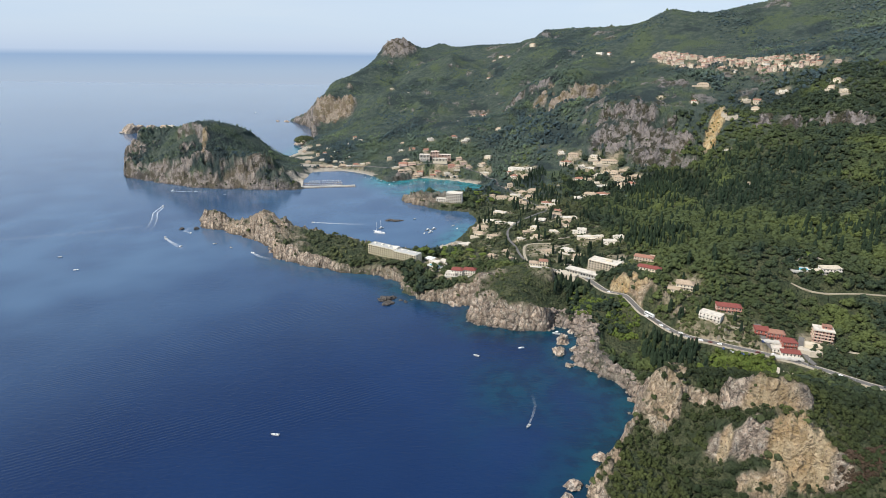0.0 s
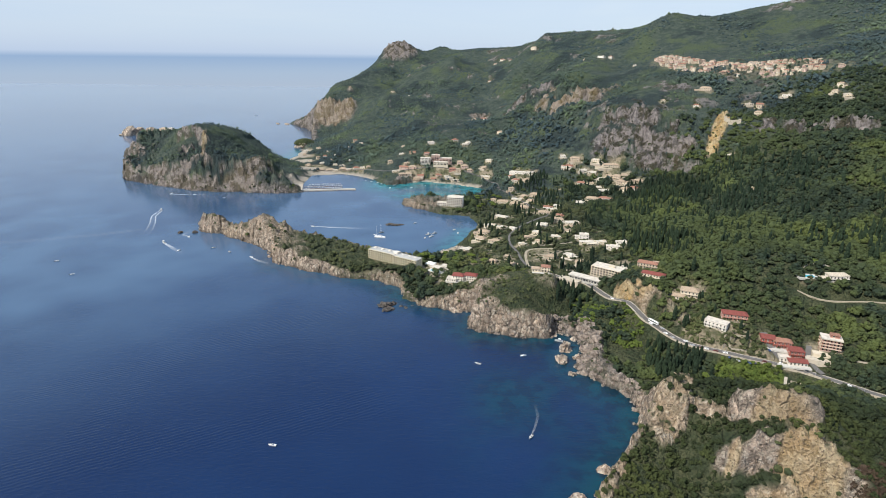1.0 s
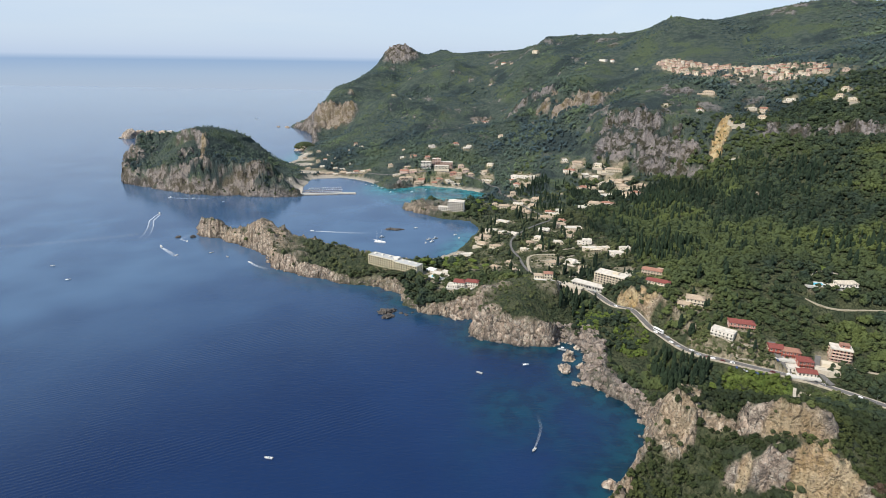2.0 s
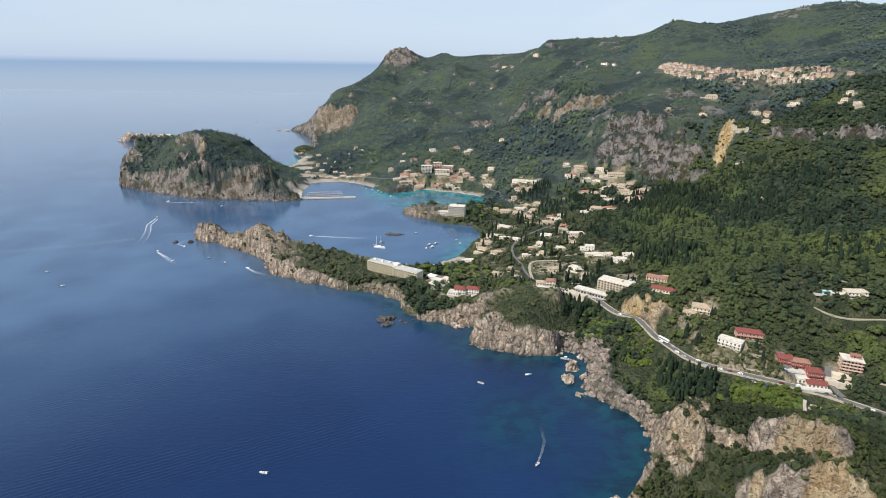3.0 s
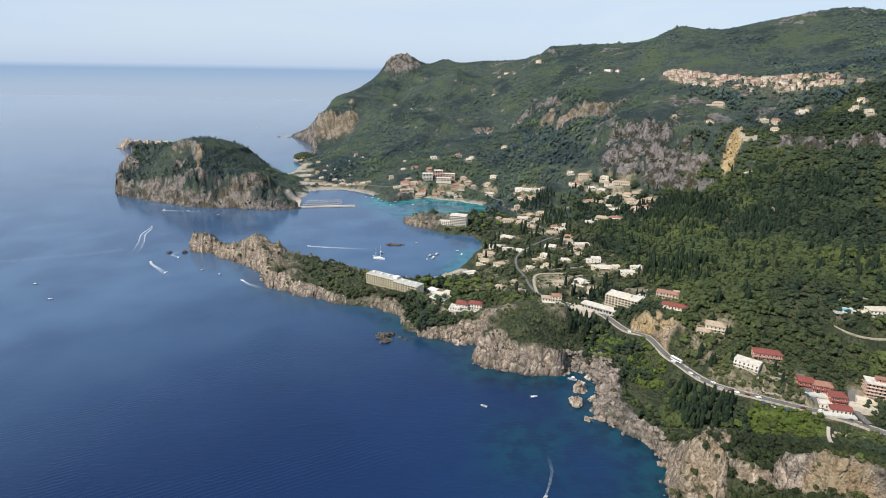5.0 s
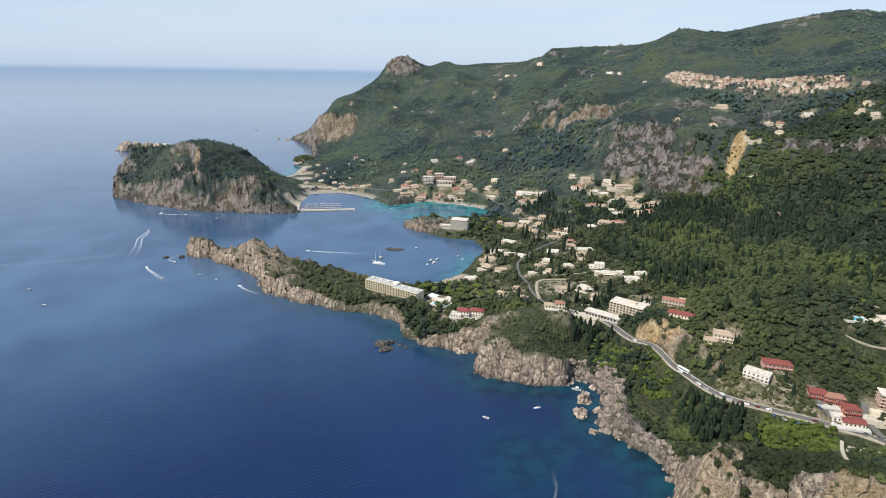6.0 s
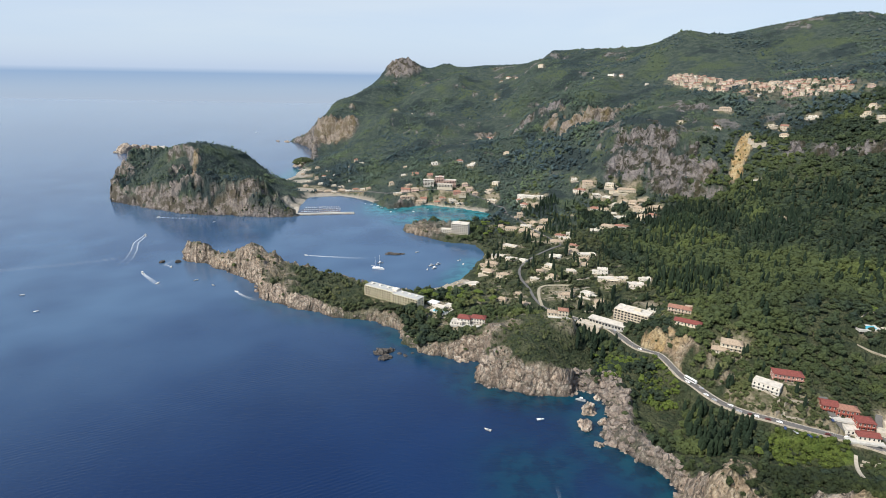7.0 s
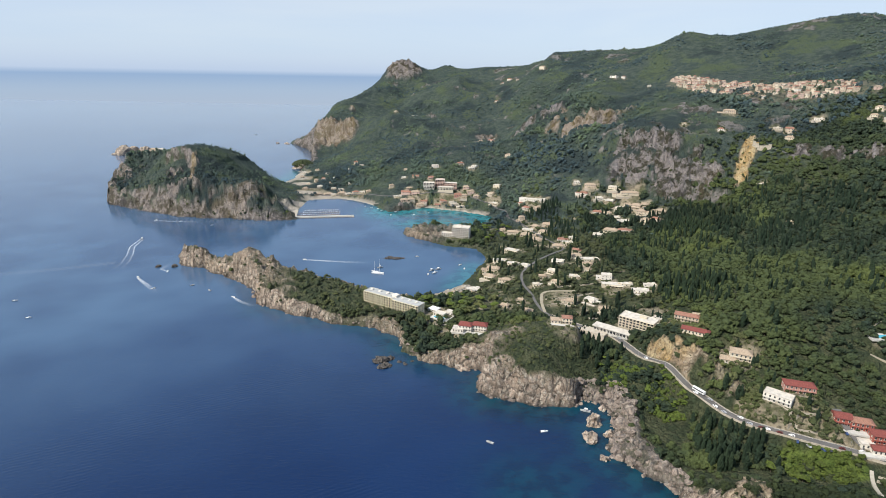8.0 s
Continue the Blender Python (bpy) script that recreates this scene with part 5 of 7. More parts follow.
def window_mesh(w, h):
    """A pane in a raised frame with a sill, its back in the plane y = 0, looking to -y."""
    key = (w, h)
    if key not in _window_cache:
        bm = bmesh.new()
        box(bm, 0, -0.02, 0, h, w, 0.05, 0)
        for sx in (-1, 1):
            box(bm, sx * w / 2, -0.05, -0.05, h + 0.05, 0.12, 0.14, 1)
        box(bm, 0, -0.05, h, h + 0.12, w + 0.24, 0.14, 1)
        box(bm, 0, -0.10, -0.14, 0, w + 0.4, 0.28, 1)
        me = bpy.data.meshes.new("window")
        bm.to_mesh(me)
        bm.free()
        me.materials.append(M_GLASS)
        me.materials.append(M_WHITE)
        _window_cache[key] = me
    return _window_cache[key]


def put_window(parent, x, y, z, turn, w, h, name="window"):
    ob = new(name, window_mesh(w, h))
    ob.parent = parent
    ob.matrix_basis = pose(x, y, z, 0, 0, turn)
    return ob


def gable(bm, w, d, z, rise, over=0.5, hip=0.0, thick=0.25):
    """A pitched roof with its ridge along x; hip: metres by which the ridge is shorter at each end."""
    a, b = w / 2 + over, d / 2 + over
    r = max(w / 2 + over - hip, 0.2)
    lo = [bm.verts.new(p) for p in ((-a, -b, z), (a, -b, z), (a, b, z), (-a, b, z))]
    eav = [bm.verts.new((v.co.x, v.co.y, z + thick)) for v in lo]
    top = [bm.verts.new((-r, 0, z + rise + thick)), bm.verts.new((r, 0, z + rise + thick))]
    bm.faces.new(lo[::-1])
    for i in range(4):
        bm.faces.new((lo[i], lo[(i + 1) % 4], eav[(i + 1) % 4], eav[i]))
    bm.faces.new((eav[0], eav[1], top[1], top[0]))
    bm.faces.new((eav[2], eav[3], top[0], top[1]))
    bm.faces.new((eav[1], eav[2], top[1]))
    bm.faces.new((eav[3], eav[0], top[0]))
    return bm


def flat_roof(bm, w, d, z):
    box(bm, 0, 0, z, z + 0.25, w + 0.3, d + 0.3)
    for sx, sy, lw, ld in ((0, -1, w + 0.3, 0.25), (0, 1, w + 0.3, 0.25), (-1, 0, 0.25, d - 0.2), (1, 0, 0.25, d - 0.2)):
        box(bm, sx * (w / 2 + 0.02), sy * (d / 2 + 0.02), z + 0.25, z + 0.75, lw, ld)
    return bm


def house(x, y, w, d, storeys, turn, wall, roof, roof_kind, label, group="", windows=True, name="house", porch=False, few=False):
    """A plastered house; its front looks to -y before the turn."""
    h = 3.1 * storeys
    ob = empty(name, x, y, base_height(x, y, w, d, turn), turn)
    body = part("wall", box(bmesh.new(), 0, 0, -0.3, h, w, d), wall, ob)
    part("plinth", box(bmesh.new(), 0, 0, -5, -0.3, w - 0.3, d - 0.3), M_STONE, ob, "rough stone plinth")
    bm = bmesh.new()
    if roof_kind == "flat":
        rf = part("roof", flat_roof(bm, w, d, h), roof, ob)
        bm = bmesh.new()
        box(bm, w * 0.22, d * 0.1, h + 0.2, h + 1.9, min(3.0, w * 0.3), min(2.6, d * 0.3))
        part("stair_head", bm, wall, ob)
    else:
        rf = part("roof", gable(bm, w, d, h, 0.26 * d, 0.5, 0.45 * d if roof_kind == "hip" else 0.0), roof, ob)
        bm = bmesh.new()
        box(bm, w * 0.25, d * 0.18, h, h + 0.26 * d + 0.9, 0.7, 0.7)
        box(bm, w * 0.25, d * 0.18, h + 0.26 * d + 0.9, h + 0.26 * d + 1.1, 0.95, 0.95)
        part("chimney", bm, wall, rf)
    if windows:
        for s in range(storeys):
            z = 3.1 * s + 1.0
            n = 2 if few else max(2, int(w / 3.5))
            for i in range(n):
                u = (i + 0.5) / n * w - w / 2
                if s == 0 and i == n // 2:
                    put_window(body, u, -d / 2, 0.1, 0, 1.1, 2.1, "door")
                else:
                    put_window(body, u, -d / 2, z, 0, 1.2, 1.35)
            for i in range(0 if few else 1):
                v = 0.0
                put_window(body, -w / 2, v, z, -90, 1.1, 1.3)
                put_window(body, w / 2, v, z, 90, 1.1, 1.3)
    side = 1 if (round(x) + round(y)) % 2 else -1
    if w > 8 and not few and (round(x) * 7 + round(y)) % 3:
        lw, ld = w * 0.45, d * 0.7
        lower = part("lower_wing", box(bmesh.new(), side * (w / 2 + lw / 2), d * 0.12, -4, 2.7, lw, ld), wall, ob)
        bm = bmesh.new()
        box(bm, side * (w / 2 + lw / 2 + 0.1), d * 0.12, 2.7, 2.95, lw + 0.5, ld + 0.5)
        part("wing_roof", bm, M_FLAT if roof_kind == "flat" else roof, ob)
        if windows:
            put_window(lower, side * (w / 2 + lw / 2), d * 0.12 - ld / 2, 0.9, 0, 1.2, 1.3)
    if (round(x) + 3 * round(y)) % 4 and not few:
        bm = bmesh.new()
        box(bm, side * w * 0.15, -d / 2 - 3.0, -5, -0.12, w * 1.25, 6.0)
        part("terrace", bm, M_PAVING, ob, "pale paved terrace on a retaining wall")
        bm = bmesh.new()
        box(bm, side * w * 0.15, -d / 2 - 5.9, -0.12, 0.7, w * 1.25, 0.25)
        part("parapet", bm, wall, ob)
    if porch:
        bm = bmesh.new()
        box(bm, 0, -d / 2 - 1.6, 2.7, 2.9, w * 0.8, 3.0)
        for i in range(4):
            box(bm, (i / 3 - 0.5) * w * 0.76, -d / 2 - 2.9, -4, 2.7, 0.3, 0.3)
        part("porch", bm, wall, ob)
    return tagged(ob, label, "house", group)


# ---- roads ----
def road_strip(name, line, half, label, walls=True, surface=None):
    p = np.array(line, float)
    seg = np.hypot(*np.diff(p, axis=0).T)
    s = np.r_[0, np.cumsum(seg)]
    t = np.arange(0, s[-1], 4.0)
    sm = lambda v: np.convolve(np.pad(np.interp(t, s, v), 3, mode="edge"), np.ones(7) / 7, "valid")
    cx, cy = sm(p[:, 0]), sm(p[:, 1])
    tx, ty = np.gradient(cx), np.gradient(cy)
    ln = np.hypot(tx, ty)
    nx, ny = -ty / ln, tx / ln
    z = np.maximum(upland(cx, cy), 2.5)
    z = np.convolve(np.pad(z, 2, mode="edge"), np.ones(5) / 5, "valid") + 0.25
    def strip(a, b, lift, deep):
        bm, prev = bmesh.new(), None
        for i in range(len(t)):
            ring = [bm.verts.new((cx[i] + nx[i] * q, cy[i] + ny[i] * q, z[i] + e)) for q, e in ((a, -deep), (a, lift), (b, lift), (b, -deep))]
            if prev:
                for j in range(3):
                    bm.faces.new((prev[j], ring[j], ring[j + 1], prev[j + 1]))
            prev = ring
        bmesh.ops.recalc_face_normals(bm, faces=bm.faces)
        return bm
    ob = tagged(new(name), label, "road", kind="structure")
    part("carriageway", strip(-half, half, 0.0, 1.2), surface or M_ASPHALT, ob)
    if walls:
        part("verge", strip(-half - 0.9, -half, 0.10, 1.5), M_STONE, ob, "pale concrete verge")
        part("verge", strip(half, half + 0.7, 0.10, 1.5), M_CONCRETE, ob, "pale concrete verge")
        part("low_wall", strip(half + 0.7, half + 1.1, 0.85, 1.8), M_STONE, ob, "low stone wall")
        part("edge_line", strip(half - 0.45, half - 0.28, 0.012, 0.0), M_LINE, ob)
        part("edge_line", strip(-half + 0.28, -half + 0.45, 0.012, 0.0), M_LINE, ob)
    return cx, cy, z, nx, ny, tx / ln, ty / ln


COAST_ROAD = road_strip("road", ROAD_COAST[:25], 3.4, "grey asphalt coast road with a low wall")
road_strip("lane", ROAD_COAST[23:], 1.6, "narrow pale asphalt lane through the town", False)
for line, half in ((ROAD_SPUR, 1.8), (ROAD_RED, 3.0), (ROAD_PINK, 2.2), (ROAD_HILL, 2.0), (ROAD_BEACH, 2.6)):
    road_strip("lane", line, half, "narrow pale asphalt lane between the plots", False, M_GRAVEL if line is ROAD_SPUR else None)
road_strip("track", ROAD_BANK, 1.2, "pale concrete track down the bank below the road", False, M_PAVING)
road_strip("track", ROAD_TRACK, 1.3, "pale gravel track below the pool villa", False, M_GRAVEL)

# ---- houses of the town and slopes ----
R2 = random.Random(5)
STYLES = [(M_WHITE, M_TILE, "hip", "white-plastered house with a terracotta tile roof"), (M_CREAM, M_TILE_TAN, "hip", "cream house with a weathered tile roof"),
          (M_CREAM, M_FLAT, "flat", "cream flat-roofed concrete house"), (M_WHITE, M_FLAT, "flat", "white flat-roofed house among trees"),
          (M_TAN, M_TILE, "gable", "tan house with a terracotta gable roof"), (M_TAN, M_TILE_TAN, "hip", "tan house with a faded tile roof")]


ROSE = [(M_PINK_PALE, M_TILE_TAN, "hip", "pale pink house with a faded tile roof"), (M_PINK_PALE, M_TILE, "gable", "pale pink house with a terracotta roof"),
        (M_PINK, M_TILE, "hip", "rose-pink house with a terracotta roof"), (M_CREAM, M_FLAT, "flat", "cream flat-roofed concrete house")]


def settle(houses, group, weights, turn0, styles=None):
    for x, y, w, st in houses:
        w = w * 1.2
        wall, roof, kind, label = R2.choices(styles or STYLES, weights)[0]
        house(x, y, w, min(w * 0.75, 11), st, turn0 + R2.uniform(-22, 22), wall, roof, kind, label, group, porch=R2.random() < 0.3, few=y > 1330)


settle(HOUSES_MIDDLE, "houses below the crags", (2, 3, 2, 3, 1, 2), -25)
settle(HOUSES_CENTRE, "houses of the bay town", (1, 3, 4, 3, 0.4, 2), -15)
settle(HOUSES_TOWN, "houses of the bay town", (1.2, 4, 3, 3, 0.6, 3), -20)
settle(HOUSES_LANE, "houses of the bay town", (1, 4, 3, 3, 0.6, 3), -20)
settle(HOUSES_COVE, "houses above the bay beach", (3, 3, 2, 1), 0, ROSE)
settle(HOUSES_QUAY, "houses behind the harbour", (1, 2, 4, 3, 0.6, 2), 8)
settle(HOUSES_BAY, "houses above the bay beach", (2, 3, 3, 3, 1.2, 3), 5)
settle(HOUSES_BEACH, "houses behind the harbour", (1.5, 3, 2, 2, 1.2, 3), 10)
settle(HOUSES_SLOPE, "houses on the mountain slope", (3, 3, 2, 4, 1, 2), -30)
settle(HOUSES_FAR, "houses on the mountain slope", (1, 1, 1, 3, 0, 1), -20)


def hill_village():
    placed = []
    for i in range(2600):
        q = village_point(np.array([R2.random()]), np.array([R2.random()]))[0]
        x, y = float(q[0]), float(q[1])
        w = R2.uniform(6, 11.5)
        if fbm(np.array([x]), np.array([y]), 45, 2)[0] < -0.22 * R2.random() - 0.05 or any(math.hypot(x - a, y - b) < 0.50 * (w + c) for a, b, c in placed):
            continue
        placed.append((x, y, w))
        if len(placed) > 215:
            break
    shades = [(M_CREAM, M_TILE_TAN, "gable", "cream village house with a faded tile roof"), (M_TAN, M_TILE, "hip", "tan village house with a terracotta roof"),
              (M_PINK_PALE, M_TILE_TAN, "hip", "pale pink village house with a faded tile roof"), (M_WHITE, M_TILE_TAN, "gable", "white village house with a faded tile roof"),
              (M_CREAM, M_FLAT, "flat", "cream flat-roofed village house")]
    for x, y, w in placed:
        wall, roof, kind, label = R2.choices(shades, (3, 5, 4.5, 1.0, 2))[0]
        house(x, y, w, w * 0.7, R2.choice((1, 2, 2, 2, 3)), -35 + R2.uniform(-60, 60), wall, roof, kind, label, "houses of the hill village", few=True)


hill_village()


# ---- hotels and villas ----
def slab_block(ob, x0, y0, w, d, storeys, wall, roof, bay=3.4, balconies=True, back=True, h0=3.0):
    """A long storeyed block under ob, its front looking to -y: wall, roof, and for each storey its slab, fins, glazing and rails."""
    h = h0 * storeys
    body = part("wall", box(bmesh.new(), x0, y0, -7, h, w, d), wall, ob)
    bm = flat_roof(bmesh.new(), w, d, h)
    bmesh.ops.translate(bm, verts=bm.verts, vec=(x0, y0, 0))
    rf = part("roof", bm, roof, ob, "pale flat roof with a parapet")
    n = int(w / bay)
    for s in range(storeys):
        z = s * h0
        if balconies:
            part("floor_slab", box(bmesh.new(), x0, y0 - d / 2 - 0.75, z - 0.18, z + 0.1, w + 0.2, 1.5), wall, body)
        for i in range(n):
            u = x0 + (i + 0.5) / n * w - w / 2
            put_window(body, u, y0 - d / 2 - 0.02, z + 0.15, 0, 2.2, 2.1, "glass_door")
            if balconies:
                bm = box(bmesh.new(), u, y0 - d / 2 - 1.45, z + 0.1, z + 0.95, bay * 0.86, 0.1)
                part("balcony_rail", bm, wall, body)
            if back:
                put_window(body, u, y0 + d / 2 + 0.02, z + 0.9, 180, 1.2, 1.3)
        for j in range(2):
            for sx in (-1, 1):
                put_window(body, x0 + sx * w / 2, y0 + (j - 0.5) * d * 0.45, z + 0.9, 90 * sx, 1.1, 1.3)
    if balconies:
        for i in range(n + 1):
            u = x0 + i / n * w - w / 2
            part("fin", box(bmesh.new(), u, y0 - d / 2 - 0.72, -1, h, 0.22, 1.4), wall, body)
        part("canopy", box(bmesh.new(), x0, y0 - d / 2 - 0.8, h - 0.05, h + 0.25, w + 0.2, 1.7), wall, rf)
    return body, rf


def roof_box(rf, x, y, z, w, d, h, material):
    part("plant_room", box(bmesh.new(), x, y, z, z + h, w, d), material, rf)


def peninsula_hotel():
    ob = empty("hotel", -62, 719, height(-62, 716) + 1.0, -32)
    b, rf = slab_block(ob, -20, 1.5, 44, 13, 4, M_YELLOW, M_ROOF_GREY)
    for u in (-36, -24, -12, -4):
        roof_box(rf, u, 3, 12.2, 3.0, 3.0, 1.6, M_WHITE)
    b2, rf2 = slab_block(ob, 21, -2.0, 37, 13, 4, M_YELLOW, M_ROOF_GREY)
    roof_box(rf, 1.5, 1.0, 12.2, 6, 7, 2.8, M_WHITE)
    for u in (12, 22, 32):
        roof_box(rf2, u, 0, 12.2, 2.4, 2.4, 1.2, M_WHITE)
    return tagged(ob, "long cream four-storey hotel with balconies and flat roof", "hotel")


peninsula_hotel()


def islet_hotel():
    ob = empty("hotel", 24, 1053, max(height(24, 1053), 8) + 0.5, -12)
    b, rf = slab_block(ob, 0, 0, 30, 17, 6, M_WHITE, M_FLAT)
    roof_box(rf, -4, 2, 18.2, 8, 5, 2.2, M_WHITE)
    slab_block(ob, -25, -2, 18, 9, 2, M_WHITE, M_FLAT, balconies=False)
    return tagged(ob, "white six-storey block hotel on a rocky point", "hotel")


islet_hotel()


def roadside_hotel():
    ob = empty("hotel", 199, 642, 31.2, -38)
    b, rf = slab_block(ob, 0, 0, 36, 16, 4, M_CREAM, M_FLAT, h0=2.9)
    slab_block(ob, 28, 22, 40, 11, 2, M_CREAM, M_FLAT, balconies=False, h0=4.2)
    roof_box(rf, 4, 2, 11.8, 7, 5, 1.8, M_CREAM)
    roof_box(rf, -12, 4, 11.8, 3, 3, 1.2, M_WHITE)
    low = part("dining_hall", box(bmesh.new(), -17.6, -18.2, -12, -0.6, 42, 10), M_CONCRETE, ob, "low pale dining hall in front of the hotel")
    roof = part("hall_roof", box(bmesh.new(), -17.6, -18.4, -0.6, -0.1, 45, 12.5), M_FLAT, ob, "broad pale flat roof")
    part("roof_edge", box(bmesh.new(), -17.6, -24.6, -0.1, 0.25, 45, 0.3), M_CONCRETE, roof)
    for i in range(12):
        put_window(low, -36.8 + i * 3.5, -23.2, -4.2, 0, 2.4, 2.6, "glass_door")
    for i in range(9):
        part("post", box(bmesh.new(), -38 + i * 5.1, -24.2, -12, -0.6, 0.3, 0.3), M_CONCRETE, low)
    part("forecourt", box(bmesh.new(), -36, -26, -12, -4.6, 26, 12), M_PAVING, ob, "pale paved forecourt")
    part("stair_tower", box(bmesh.new(), 19.5, -2, -7, 10.5, 5, 9), M_CREAM, ob)
    return tagged(ob, "cream four-storey hotel with balconies above the road", "hotel")


roadside_hotel()


def bay_hotel():
    ob = empty("hotel", -18, 1354, height(-18, 1350) + 3.0, -4)
    slab_block(ob, -24, -4, 24, 12, 4, M_WHITE, M_FLAT)
    b, rf = slab_block(ob, 0, 5, 20, 13, 6, M_PINK_PALE, M_FLAT)
    roof_box(rf, 2, 5, 18.2, 6, 4, 2.0, M_PINK_PALE)
    slab_block(ob, 24, 0, 28, 13, 4, M_PINK_PALE, M_FLAT)
    slab_block(ob, 14, -20, 34, 9, 2, M_CREAM, M_FLAT, balconies=False)
    return tagged(ob, "stepped pale pink and white hotel above the beach", "hotel")


bay_hotel()


def wing(ob, x, y, z, w, d, storeys, wall, roof, kind="hip", turn=0.0):
    """A wing of a villa, at its own height above the villa's base."""
    h = 3.0 * storeys
    body = part("wall", box(bmesh.new(), 0, 0, -0.4, h, w, d), wall, ob)
    plinth = part("plinth", box(bmesh.new(), 0, 0, -6, -0.4, w - 0.3, d - 0.3), M_STONE, ob, "rough stone plinth")
    plinth.matrix_basis = pose(x, y, z, 0, 0, turn)
    body.matrix_basis = pose(x, y, z, 0, 0, turn)
    bm = flat_roof(bmesh.new(), w, d, h) if kind == "flat" else gable(bmesh.new(), w, d, h, 0.24 * d, 0.6, 0.45 * d if kind == "hip" else 0)
    rf = part("roof", bm, roof, ob)
    rf.matrix_basis = pose(x, y, z, 0, 0, turn)
    n = max(2, int(w / 3))
    for s in range(storeys):
        for i in range(n):
            put_window(body, (i + 0.5) / n * w - w / 2, -d / 2, s * 3.0 + 0.6, 0, 1.3, 1.8)
        for i in range(max(1, int(d / 3.5))):
            v = (i + 0.5) / max(1, int(d / 3.5)) * d - d / 2
            put_window(body, -w / 2, v, s * 3.0 + 0.9, -90, 1.1, 1.3)
            put_window(body, w / 2, v, s * 3.0 + 0.9, 90, 1.1, 1.3)
        if s:
            bm = box(bmesh.new(), 0, -d / 2 - 0.7, s * 3.0 - 0.15, s * 3.0 + 0.08, w, 1.4)
            box(bm, 0, -d / 2 - 1.35, s * 3.0 + 0.08, s * 3.0 + 0.95, w, 0.1)
            part("balcony", bm, wall, body)
    return body


def villa(x, y, turn, lift, wings, label, terrace=None, category="villa"):
    w, d = max(q[3] for q in wings), max(q[4] for q in wings)
    ob = empty("villa", x, y, base_height(x, y, w, d, turn) + lift, turn)
    for q in wings:
        wing(ob, *q)
    if terrace:
        part("terrace", box(bmesh.new(), *terrace), M_CONCRETE, ob, "pale paved terrace")
    return tagged(ob, label, category)


villa(27, 655, -14, 1.0, [(-7, 0, 0, 14, 11, 2, M_WHITE, M_TILE_RED), (8, 3, 0.5, 15, 10, 2, M_WHITE, M_TILE_RED), (-14, -5, -3, 12, 9, 2, M_WHITE, M_FLAT, "flat"),
                         (17, 4, -1, 10, 8, 1, M_WHITE, M_TILE_RED)], "white terraced villa with red roofs above the cliff", (0, -7, -2.2, -0.5, 44, 8))
villa(255, 546, -24, 0.5, [(0, 0, 0, 17, 12, 2, M_CREAM, M_TILE_TAN), (-9, -6, -2.5, 14, 9, 1, M_CREAM, M_TILE_TAN)], "cream villa with a pale tile roof", (-14, -4, -7, -2.2, 14, 16))
villa(262, 496, -42, 0.0, [(0, 0, 0, 20, 10, 2, M_WHITE, M_FLAT, "flat")], "long white two-storey villa with a flat roof")
villa(281, 503, -16, 0.0, [(0, 0, 0, 22, 10, 2, M_PINK, M_TILE_RED)], "pink two-storey guest house with a red roof")
villa(306, 476, -18, 0.5, [(-5, 1, 0, 11, 10, 2, M_RED, M_TILE_RED, "gable"), (7, -1, -0.6, 15, 9, 2, M_RED, M_TILE, "hip")], "red two-storey house with terracotta roofs", (4, -8, -2.2, -0.6, 26, 7))
villa(318, 459, -12, 0.0, [(0, 2, 2.6, 12, 10, 2, M_RED, M_TILE_RED), (-1, -8, -0.6, 15, 8, 1, M_WHITE, M_TILE_RED, "gable"), (-10, -3, 0, 9, 8, 1, M_WHITE, M_FLAT, "flat")],
      "red house over a white shop beside the road", (-4, -13, -2.2, -0.8, 26, 6))
